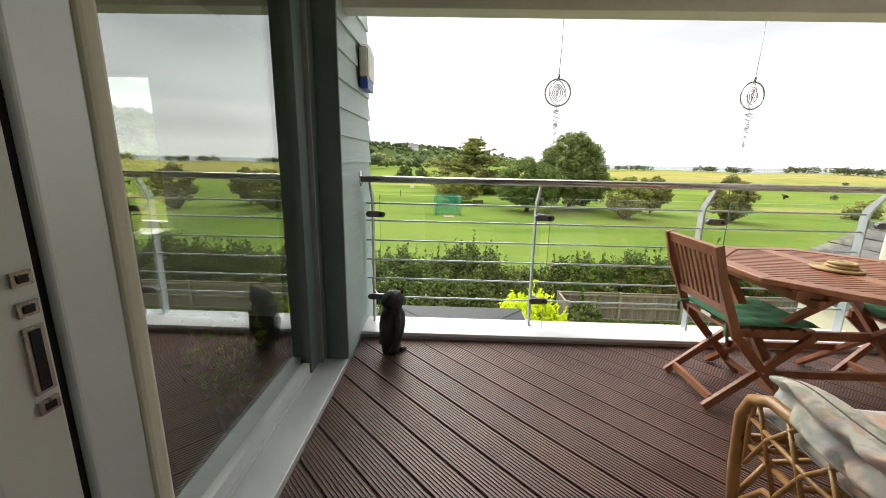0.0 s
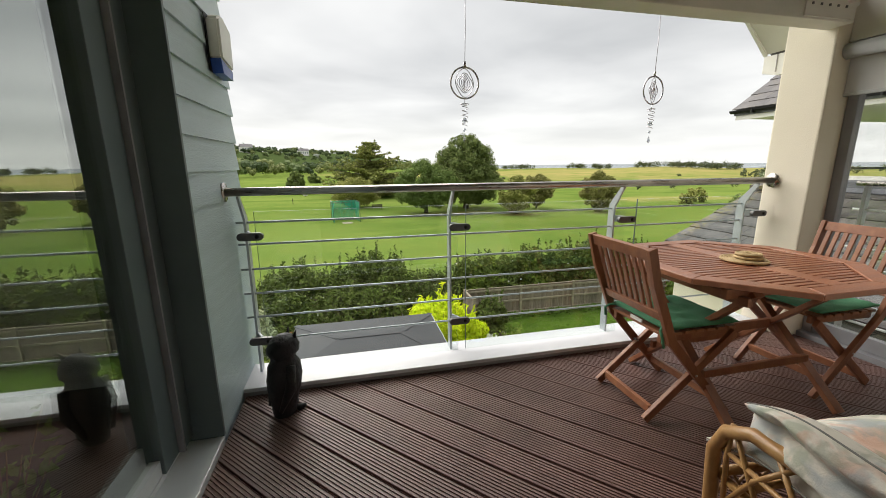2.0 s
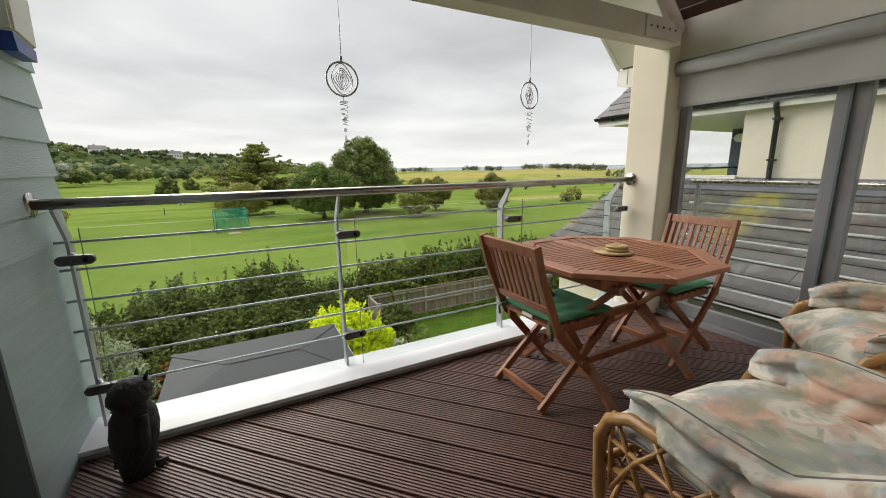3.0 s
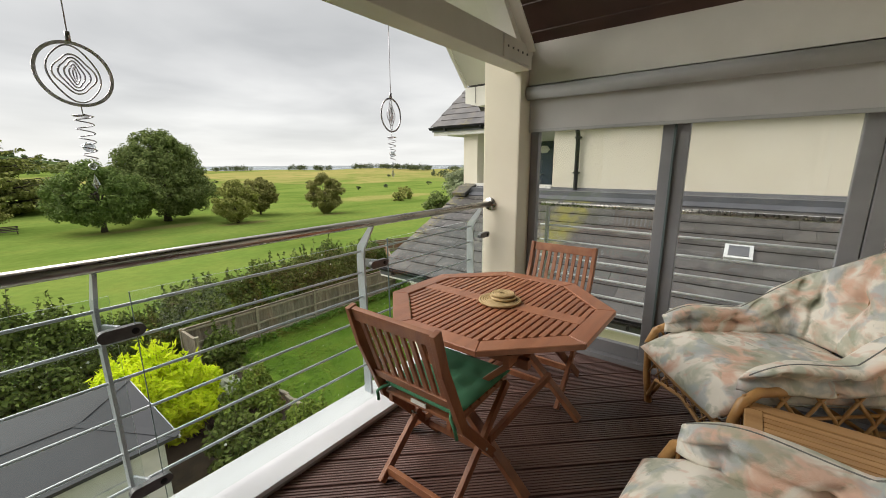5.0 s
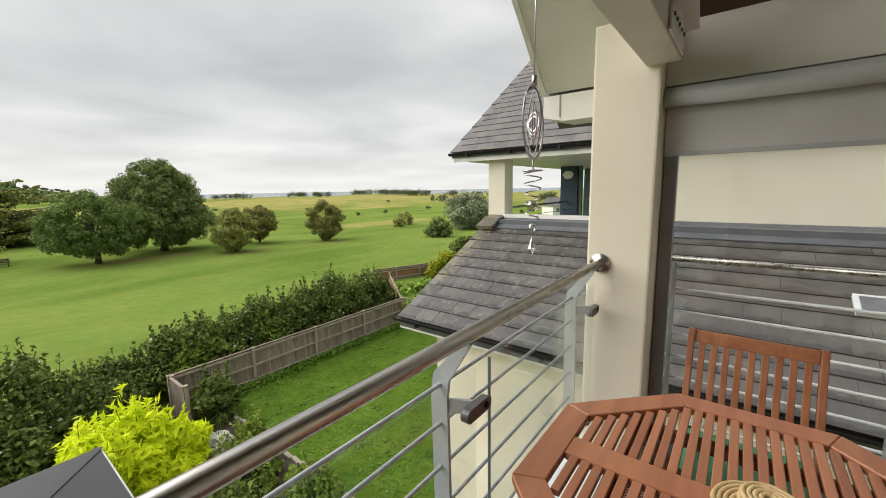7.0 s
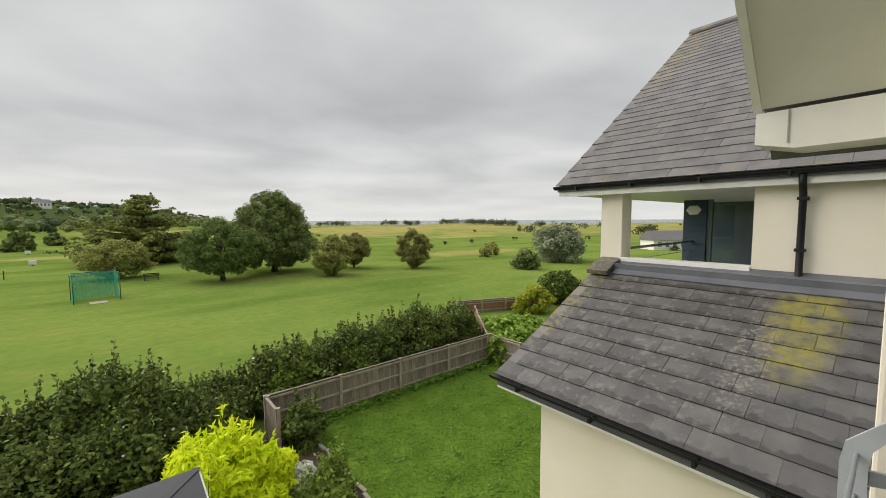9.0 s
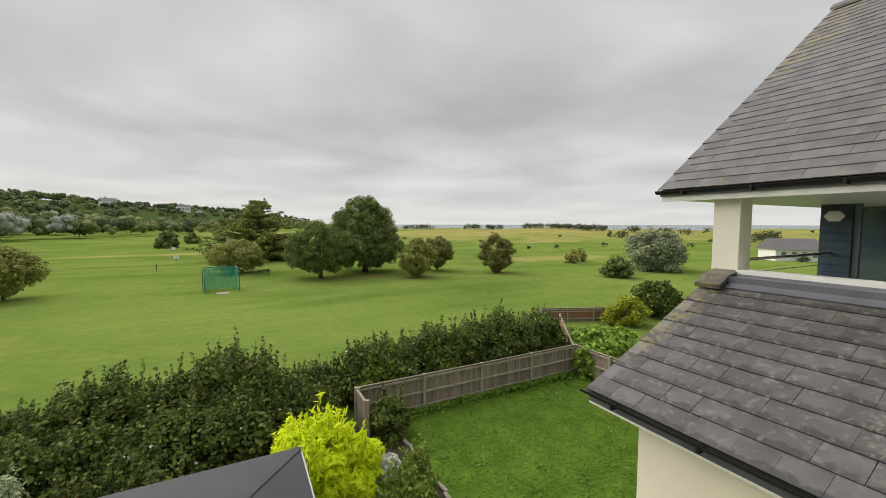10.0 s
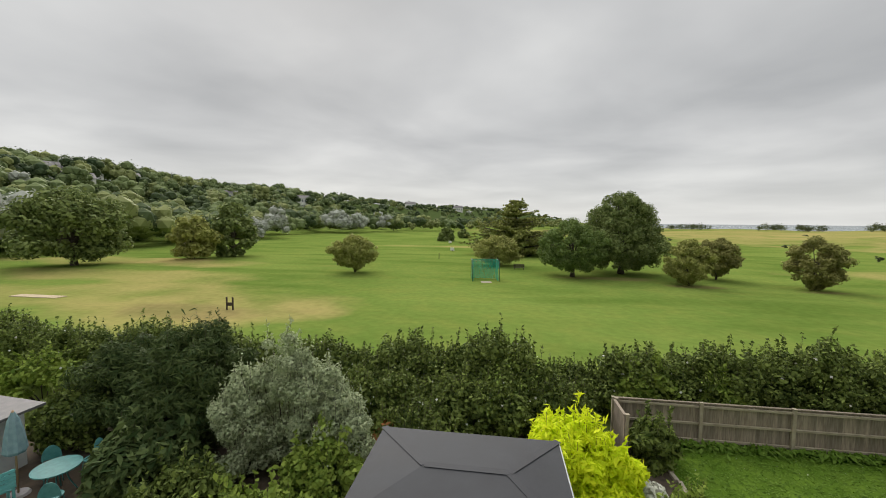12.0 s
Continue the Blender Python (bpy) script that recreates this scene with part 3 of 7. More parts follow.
def ground_mat():
    m = bpy.data.materials.new("fairway_and_rough")
    m.use_nodes = True
    nt = m.node_tree
    n, l = nt.nodes.new, nt.links.new
    p = nt.nodes["Principled BSDF"]
    p.inputs["Roughness"].default_value, p.inputs["Specular IOR Level"].default_value = 0.95, 0.0
    co = n("ShaderNodeTexCoord")

    def noise_fac(scale, detail=5, stretch=(1, 1, 1)):
        mp = n("ShaderNodeMapping"); mp.inputs["Scale"].default_value = stretch
        l(co.outputs["Object"], mp.inputs[0])
        t = n("ShaderNodeTexNoise"); t.inputs["Scale"].default_value, t.inputs["Detail"].default_value = scale, detail
        l(mp.outputs[0], t.inputs["Vector"])
        return t.outputs["Fac"]

    def mixc(f, a, b):
        x = n("ShaderNodeMix"); x.data_type = "RGBA"
        l(f, x.inputs["Factor"])
        for s, v in (("A", a), ("B", b)):
            if isinstance(v, tuple):
                x.inputs[s].default_value = (*v, 1)
            else:
                l(v, x.inputs[s])
        return x.outputs["Result"]

    def rng(f, a, b, lo=0.0, hi=1.0):
        x = n("ShaderNodeMapRange")
        for k, v in (("From Min", a), ("From Max", b), ("To Min", lo), ("To Max", hi)):
            x.inputs[k].default_value = v
        l(f, x.inputs["Value"])
        return x.outputs[0]

    def maths(op, a, b):
        x = n("ShaderNodeMath"); x.operation = op
        for i, v in enumerate((a, b)):
            if isinstance(v, (int, float)):
                x.inputs[i].default_value = v
            else:
                l(v, x.inputs[i])
        return x.outputs[0]

    edge = noise_fac(0.09, 4)

    def spot(x, y, rx, ry, soft=0.5):
        """A patch of the field about (x, y) with a ragged rim."""
        mp = n("ShaderNodeMapping"); mp.vector_type = "POINT"
        mp.inputs["Location"].default_value = (-x / rx, -y / ry, 0)
        mp.inputs["Scale"].default_value = (1 / rx, 1 / ry, 0)
        l(co.outputs["Object"], mp.inputs[0])
        ln = n("ShaderNodeVectorMath"); ln.operation = "LENGTH"
        l(mp.outputs[0], ln.inputs[0])
        w = maths("ADD", ln.outputs["Value"], rng(edge, 0.25, 0.75, -0.55, 0.55))
        return rng(w, 1.0 + soft / 2, 1.0 - soft / 2)

    base = mixc(rng(noise_fac(0.045, 4), 0.35, 0.65), (0.128, 0.195, 0.040), (0.175, 0.24, 0.055))
    base = mixc(rng(noise_fac(0.35, 7), 0.42, 0.72, 0, 0.6), base, (0.20, 0.235, 0.055))
    base = mixc(rng(noise_fac(0.16, 5, (0.35, 1, 1)), 0.5, 0.66, 0, 0.7), base, (0.092, 0.152, 0.028))
    straw = mixc(rng(noise_fac(0.06, 5), 0.35, 0.65), (0.37, 0.305, 0.12), (0.27, 0.265, 0.085))
    for sx, sy, rx, ry in ((150, 165, 80, 42), (200, 210, 120, 60), (105, 210, 60, 34), (60, 235, 50, 26), (230, 110, 90, 60), (120, 120, 30, 8), (85, 150, 24, 6), (62, 64, 16, 5), (-58, 60, 22, 5), (-32, 34, 17, 6), (-24, 29, 9, 4.5), (-48, 46, 17, 4.5), (70, 320, 90, 60), (-13, 112, 20, 3), (-22, 31, 9, 4)):
        f = spot(sx, sy, rx, ry)
        base = mixc(maths("MULTIPLY", f, rng(noise_fac(0.12, 6), 0.3, 0.6, 0.15, 0.95)), base, straw)
    for sx, sy, rx, ry in ((15, 55, 5, 1.5), (36, 49, 3, 1.2), (24, 50, 3, 1.2), (-22, 30, 6, 2.5)):
        base = mixc(maths("MULTIPLY", spot(sx, sy, rx, ry), 0.55), base, (0.22, 0.17, 0.08))
    sp = n("ShaderNodeSeparateXYZ")
    l(co.outputs["Object"], sp.inputs[0])
    base = mixc(rng(sp.outputs["Z"], -1.0, 2.0), base, (0.07, 0.10, 0.035))
    fine = rng(noise_fac(1.6, 8), 0.25, 0.75, 0.86, 1.1)
    swath = rng(noise_fac(0.5, 4, (0.12, 1.0, 1)), 0.3, 0.7, 0.955, 1.015)
    sc = n("ShaderNodeVectorMath"); sc.operation = "SCALE"
    l(base, sc.inputs[0]); l(maths("MULTIPLY", fine, swath), sc.inputs["Scale"])
    l(sc.outputs[0], p.inputs["Base Color"])
    b = n("ShaderNodeBump"); b.inputs["Strength"].default_value, b.inputs["Distance"].default_value = 0.6, 0.05
    l(noise_fac(6, 6), b.inputs["Height"])
    l(b.outputs[0], p.inputs["Normal"])
    return m


def build_ground():
    radii = np.concatenate([[0], np.geomspace(4, 4900, 150)])
    na = 360
    a = np.linspace(0, 2 * np.pi, na, endpoint=False)
    xs, ys = CX + np.outer(radii[1:], np.sin(a)), CY + np.outer(radii[1:], np.cos(a))
    zs = land(xs, ys)
    co = np.concatenate([[[CX, CY, GROUND]], np.stack([xs, ys, zs], -1).reshape(-1, 3)])
    faces = [(0, 1 + (k + 1) % na, 1 + k) for k in range(na)]
    for r in range(len(radii) - 2):
        o = 1 + r * na
        faces += [(o + k, o + (k + 1) % na, o + na + (k + 1) % na, o + na + k) for k in range(na)]
    me = bpy.data.meshes.new("ground")
    me.from_pydata(co.tolist(), [], faces)
    for p in me.polygons:
        p.use_smooth = True
    me.flip_normals()
    ob = link_mesh("ground", me, ground_mat())
    tagged(ob, "mown green golf fairway with straw-coloured rough", "ground", kind="structure")


build_ground()


def water_mat():
    m = mat("sea", (0.10, 0.14, 0.15), (0.13, 0.17, 0.18), 0.02, 0.25, bump=0.3, fine=0.3)
    return m


sea = box("water", -200, 4900, 100, 4900, -9.2, -9.0, water_mat())
tagged(sea, "calm grey-green sea below the cloudy sky", "sea", kind="structure")


# ---- the balcony: floor, walls, roof ----
SETTING = {}


def setting(name, label, category):
    e = new(name)
    e.empty_display_size = 0.1
    SETTING[name] = tagged(e, label, category, kind="structure")
    return e


slab = box("floor_slab", -0.1, 3.92, 0.2, 2.96, -0.32, -0.028, M_KERB)
tagged(slab, "grey slab beneath the brown balcony deck", "floor", kind="structure")
kerb = setting("kerb", "white metal coping on a low grey kerb", "kerb")
box("coping", 0.086, 3.738, 2.675, 2.965, 0.026, 0.05, M_WHITE, kerb, 0.004, "white coping")
box("kerb_face", 0.086, 3.738, 2.69, 2.95, -0.027, 0.0255, M_KERB, kerb, 0, "grey kerb face")
box("fascia", -0.1, 3.738, 2.97, 2.99, -0.4, 0.03, M_WHITEP, kerb, 0, "white fascia")

lower = setting("wall_below", "cream rendered house wall below the balcony", "wall")
box("render", -0.1, 3.8, 2.6, 2.85, -5.7, -0.33, M_CREAM, lower)

col = setting("column", "square cream rendered column", "column")
box("shaft", 3.74, 4.06, 2.555, 2.862, -5.7, 2.3, M_CREAM, col, 0.012)

header = setting("wall_header", "cream boarded header above the side doors", "wall")
box("header_board", 3.85, 4.05, 0.42, 2.553, 1.985, 2.34, M_SOFFIT, header, 0.003)

# the sloping roof over the balcony: two planes that meet at a ridge
PITCH = 1.0
RIDGE_X = 1.92


def roof_slab(name, z0, thick, x_lo, x_hi, y0, y1, material, label):
    bm = bmesh.new()
    rz = z0 + (3.85 - RIDGE_X) * PITCH
    zr = z0 + (3.85 - x_hi) * PITCH
    zl = z0 + (x_lo + 0.01) * PITCH
    bm_prism(bm, [(x_hi, zr), (RIDGE_X, rz), (x_lo, zl), (x_lo, zl + thick), (RIDGE_X, rz + thick), (x_hi, zr + thick)], y0, y1)
    return tagged(part(name, bm, material), label, "ceiling" if "ceiling" in name else "roof", kind="structure")


roof_slab("ceiling", 2.265, 0.03, -0.15, 3.99, 0.0, 2.56, M_BROWNC, "dark brown boarded sloping ceiling")
bmr = bmesh.new()
for k in range(14):
    x = 3.80 - 0.135 * k
    if x > RIDGE_X + 0.05:
        z = 2.262 + (3.85 - x) * PITCH
        bm_prism(bmr, [(x, z), (x - 0.014, z + 0.0126), (x - 0.014, z + 0.004), (x, z - 0.0086)], 0.0, 2.55)
tagged(part("trim_ceiling_battens", bmr, M_BROWNC), "dark brown joints between the ceiling boards", "trim", kind="structure")
roof_slab("roof_deck", 2.36, 0.12, -0.45, 4.3, -6.0, 3.25, M_SLATEI, "slate roof over the balcony")
over = setting("trim_gable", "white soffit and boxed eaves of the gable overhang", "eaves")
for sgn in (1, -1):
    pts = [(4.08, 2.10), (RIDGE_X, 2.10 + 2.16 * PITCH), (RIDGE_X, 2.13 + 2.16 * PITCH), (4.08, 2.13)]
    if sgn < 0:
        pts = [(2 * RIDGE_X - x, z) for x, z in pts]
    prism("gable_soffit", pts, 2.64, 3.25, M_SOFFIT, over, label="pale soffit board")
    pts = [(4.08, 2.085), (RIDGE_X, 2.085 + 2.16 * PITCH), (RIDGE_X, 2.28 + 2.16 * PITCH), (4.08, 2.28)]
    if sgn < 0:
        pts = [(2 * RIDGE_X - x, z) for x, z in pts]
    prism("bargeboard", pts, 3.251, 3.28, M_WHITEP, over, label="white bargeboard")
bmx = bmesh.new()
bm_prism(bmx, [(2.70, 1.93), (3.14, 1.925), (3.27, 1.955), (3.27, 2.083), (2.70, 2.083)], 4.075, 4.42, "x")
part("eaves_box", bmx, M_WHITEP, over, "white boxed eaves end")
box("eaves_joint", 4.070, 4.0748, 3.16, 3.165, 1.95, 2.08, M_KERB, over)

beam = setting("beam", "painted timber tie beam of the gable truss", "beam")
box("tie_beam", 0.085, 3.739, 2.48, 2.62, 2.065, 2.215, M_SOFFIT, beam, 0.006)
bar("rafter", (3.72, 2.55, 2.12), (RIDGE_X, 2.55, 2.12 + 1.8 * PITCH), 0.13, 0.15, M_SOFFIT, beam)
bar("rafter", (0.12, 2.55, 2.12), (RIDGE_X, 2.55, 2.12 + 1.8 * PITCH), 0.13, 0.15, M_SOFFIT, beam)
plate = box("nail_plate", 3.33, 3.70, 2.468, 2.4775, 2.075, 2.205, M_SOFFIT, beam, 0.002, "punched metal plate painted over")
for k in range(5):
    box("bolt", 3.37 + 0.065 * k, 3.382 + 0.065 * k, 2.462, 2.4675, 2.135, 2.147, M_CLAMP, plate)
plate2 = bar("nail_plate", (3.66, 2.472, 2.16), (3.36, 2.472, 2.43), 0.010, 0.12, M_SOFFIT, beam, (0, 1, 0))
for k in range(4):
    x = 3.60 - 0.06 * k
    box("bolt", x, x + 0.012, 2.459, 2.4665, 2.215 + 0.054 * k, 2.227 + 0.054 * k, M_CLAMP, plate2)

plate3 = box("nail_plate", 3.36, 3.70, 2.6205, 2.629, 2.08, 2.20, M_SOFFIT, beam, 0.002)
for k in range(4):
    for z in (2.11, 2.165):
        box("bolt", 3.41 + 0.07 * k, 3.424 + 0.07 * k, 2.6295, 2.636, z, z + 0.014, M_STEEL, plate3)

# board-clad wall beside the rail
clad = setting("wall_cladding", "blue-grey lapped board cladding", "wall")
box("wall_core", -0.30, 0.062, 2.335, 3.10, -0.32, 4.0, M_FRAME, clad)
bmb = bmesh.new()
bm_prism(bmb, [(0.0625, 0.0), (0.094, 0.0), (0.078, 0.165), (0.0625, 0.165)], 2.337, 3.12)
me_board = bpy.data.meshes.new("board")
bmb.to_mesh(me_board)
bmb.free()
for k in range(22):
    b = link_mesh("board", me_board, M_SIDING, clad)
    b.location = (0, 0, -0.12 + 0.15 * k)
box("corner_trim", -0.045, 0.096, 2.318, 2.3365, 0.03, 3.0, M_FRAME, clad, 0.002, "dark corner trim")

# glazed screen along the room, with its sill
scr = setting("window_1", "tall glazed screen with dark frame and coated glass", "window")
box("sill", -0.075, 0.098, 0.56, 2.317, -0.02, 0.03, M_SILL, scr, 0.004, "pale metal sill")
box("sill_upstand", -0.10, -0.058, 0.56, 2.317, 0.0305, 0.055, M_SILL, scr, 0.003)
box("bottom_rail", -0.10, -0.062, 0.6, 2.20, 0.056, 0.12, M_SILL, scr)
box("end_stile", -0.11, -0.03, 2.215, 2.317, 0.0556, 2.25, M_FRAME, scr, 0.004)
box("end_stile", -0.115, -0.048, 2.09, 2.213, 0.0556, 2.25, M_FRAME, scr, 0.004)
box("seal", -0.052, -0.024, 2.2125, 2.2245, 0.056, 2.25, M_FRAMEG, scr)
box("head", -0.115, -0.03, 0.56, 2.317, 2.2505, 2.40, M_FRAME, scr)
pane = box("pane", -0.092, -0.080, 0.6, 2.092, 0.1, 2.252, M_GLASSR, scr, 0, "reflective glass")
pane.visible_shadow = False
box("wall_above", -0.3, 0.0, 0.2, 2.317, 2.4005, 3.2, M_CREAM, scr)

# rear wall with the door opening that the camera leaves by
rear = setting("wall_rear", "cream roughcast rear wall beside the door opening", "wall")
box("pier", -0.115, 0.372, 0.512, 0.537, -0.02, 2.4, M_CREAM, rear, 0.006)
box("wall", 2.55, 3.95, 0.18, 0.42, -0.3, 3.4, M_CREAM, rear)
box("lintel", -0.3, 2.55, 0.18, 0.50, 2.2, 4.2, M_CREAM, rear)
door = setting("door_1", "pale metal sliding door frame with lock keeps", "door")
box("jamb", 0.25, 0.368, 0.447, 0.511, 0.0, 2.2, M_SILL, door, 0.003, "pale metal jamb")
box("gasket", 0.27, 0.358, 0.438, 0.4465, 0.0, 2.2, M_BLACK, door, 0, "black rubber gasket")
stile = box("stile", 0.20, 0.362, 0.375, 0.4375, 0.0, 2.2, M_WHITEP, door, 0.003, "white door stile")
for z0, z1 in ((1.14, 1.153), (1.113, 1.126), (1.04, 1.103), (1.02, 1.033)):
    box("keep", 0.3625, 0.365, 0.415, 0.432, z0, z1, M_STEEL, stile, 0, "steel lock keep")
    box("slot", 0.3652, 0.366, 0.419, 0.428, z0 + 0.003, z1 - 0.003, M_BLACK, stile, 0, "dark slot")
box("jamb", 2.45, 2.549, 0.3, 0.5, 0.0, 2.2, M_SILL, door, 0.003)
box("threshold", 0.37, 2.45, 0.3, 0.5, -0.03, 0.012, M_SILL, door, 0.003)

# the rooms behind the glass, kept plain
M_PLASTER = mat("white_plaster", (0.66, 0.65, 0.62), (0.72, 0.71, 0.68), 2, 0.8)
M_CARPET = mat("dark_brown_carpet", (0.085, 0.058, 0.042), (0.12, 0.084, 0.062), 6, 0.95, bump=0.3)
room = setting("room", "plain white room behind the balcony doors", "room")
box("room_floor", -4.5, 3.9, -5, 0.18, -0.3, 0.0, M_CARPET, room)
box("room_floor", -4.5, -0.12, 0.181, 3.0, -0.3, 0.0, M_CARPET, room)
box("room_wall", -4.6, -4.5, -5, 3.1, 0.0, 2.5, M_PLASTER, room)
box("room_wall", -4.5, -2.6, 3.0, 3.1, 0.0, 2.5, M_PLASTER, room)
box("room_wall", -1.42, -0.31, 3.0, 3.1, 0.0, 2.5, M_PLASTER, room)
box("room_wall", -2.599, -1.421, 3.0, 3.1, 0.0, 0.66, M_PLASTER, room)
box("room_wall", -2.599, -1.421, 3.0, 3.1, 1.8, 2.5, M_PLASTER, room)
rwin = setting("window_2", "white framed room window above a deep sill", "window")
box("window_sill", -2.62, -1.40, 2.74, 3.0, 0.665, 0.70, M_WHITEP, rwin, 0.004)
for x0, x1 in ((-2.598, -2.55), (-2.03, -1.98), (-1.47, -1.422)):
    box("window_frame", x0, x1, 3.02, 3.07, 0.70, 1.80, M_WHITEP, rwin)
box("window_frame", -2.55, -1.47, 3.02, 3.07, 0.7005, 0.75, M_WHITEP, rwin)
# far wall split round an unseen opening, added to let daylight onto the jamb
box("room_wall", -4.5, -2.8, -5.1, -5, 0.0, 2.5, M_PLASTER, room)
box("room_wall", 3.2, 3.9, -5.1, -5, 0.0, 2.5, M_PLASTER, room)
box("room_wall", -2.799, 3.199, -5.1, -5, 0.0, 0.7, M_PLASTER, room)
box("room_wall", -2.799, 3.199, -5.1, -5, 2.25, 2.5, M_PLASTER, room)
box("room_wall", 3.8, 3.9, -5, 0.17, 0.0, 2.5, M_PLASTER, room)
box("room_ceiling", -4.6, 3.9, -5.1, 0.17, 2.501, 2.6, M_PLASTER, room)
box("room_ceiling", -4.6, -0.31, 0.171, 3.1, 2.501, 2.6, M_PLASTER, room)

# glazed side doors
side = setting("door_2", "grey aluminium framed glazed side doors", "door")
box("track", 3.88, 4.04, 0.42, 2.553, -0.02, 0.035, M_FRAMEG, side, 0.003)
box("head_rail", 3.92, 4.0, 0.42, 2.553, 1.90, 1.984, M_FRAMEG, side)
for y0, y1 in ((2.49, 2.552), (1.585, 1.655), (1.505, 1.58), (0.69, 0.77), (0.61, 0.685)):
    box("stile", 3.925, 3.985, y0, y1, 0.0355, 1.899, M_FRAMEG, side, 0.005)
box("handle_strip", 3.905, 3.924, 1.577, 1.589, 0.04, 1.89, M_FRAME, side)
for y0, y1 in ((1.656, 2.489), (0.771, 1.504), (0.43, 0.609)):
    box("bottom_rail", 3.93, 3.98, y0, y1, 0.036, 0.13, M_FRAMEG, side, 0.004)
    g = box("pane", 3.952, 3.96, y0, y1, 0.1305, 1.899, M_GLASSD, side)
    g.visible_shadow = False
blind = thing("roller_blind", pose(3.86, 1.47, 1.93), "grey roller blind rolled most of the way up", "blind")
tube("roller", [(-0.012, -1.03, 0.0), (-0.012, 1.08, 0.0)], 0.048, M_TUBE, blind, 20)
box("fabric", 0.014, 0.018, -1.03, 1.075, -0.25, 0.0, M_BLIND, blind)
box("hem_bar", 0.008, 0.024, -1.03, 1.075, -0.272, -0.2505, M_TUBE, blind, 0.004)

# ---- balustrade ----
rail = thing("balustrade", pose(0, 2.79, 0.05), "steel balustrade with glass panels and a round handrail", "railing")
tube("handrail", [(0.085, 0, 1.07), (3.735, 0, 1.07)], 0.0225, M_STEEL, rail, 20, "brushed steel handrail")
for x in (0.094, 3.728):
    tube("rail_flange", [(x, 0, 1.07), (x + (0.007 if x > 1 else -0.007), 0, 1.07)], 0.05, M_STEEL, rail, 24, "round steel flange")
POSTS = (0.15, 1.32, 2.487, 3.61)


def rail_post(x):
    bm = bmesh.new()
    outline = [(0.065, 0.0), (0.125, 0.0), (0.135, 0.86), (0.125, 0.925), (0.012, 1.055), (-0.012, 1.045), (0.068, 0.915), (0.075, 0.86)]
    bm_prism(bm, outline, x - 0.006, x + 0.006, "x")
    p = part("post", bm, M_GALV, rail, "bent grey steel post")
    for z in (0.83, 0.225):
        bm = bmesh.new()
        bar_between(bm, (x + 0.007, 0.075, z), (x + 0.04, 0.012, z), 0.012, 0.045)
        part("clamp_arm", bm, M_GALV, p)
        bm = bmesh.new()
        n = 10
        ring = []
        for i in range(n + 1):
            a = -math.pi / 2 + math.pi * i / n
            ring.append((x + 0.085 + 0.021 * math.cos(a), z + 0.021 * math.sin(a)))
        for i in range(n + 1):
            a = math.pi / 2 + math.pi * i / n
            ring.append((x - 0.005 + 0.021 * math.cos(a), z + 0.021 * math.sin(a)))
        bm_prism(bm, ring, -0.012, 0.012)
        c = part("glass_clamp", bm, M_CLAMP, p, "dark rounded glass clamp")
        tube("clamp_bolt", [(x + 0.075, -0.0125, z), (x + 0.075, -0.016, z)], 0.011, M_BLACK, c, 12)


for x in POSTS:
    rail_post(x)
for z in (0.19, 0.335, 0.48, 0.625, 0.77, 0.895):
    tube("bar", [(0.10, 0.10, z), (3.62, 0.10, z)], 0.0065, M_GALV, rail, 8, "thin grey steel bar")
for x0, x1 in ((0.22, 1.345), (1.40, 2.515), (2.60, 3.64)):
    g = box("glass_panel", x0, x1, -0.005, 0.005, 0.03, 0.965, M_GLASS, rail, 0, "clear glass panel")
    g.visible_shadow = False
    box("panel_edge", x0 - 0.0015, x0 - 0.0002, -0.005, 0.005, 0.03, 0.965, M_FRAME, g, 0, "dark green glass edge")


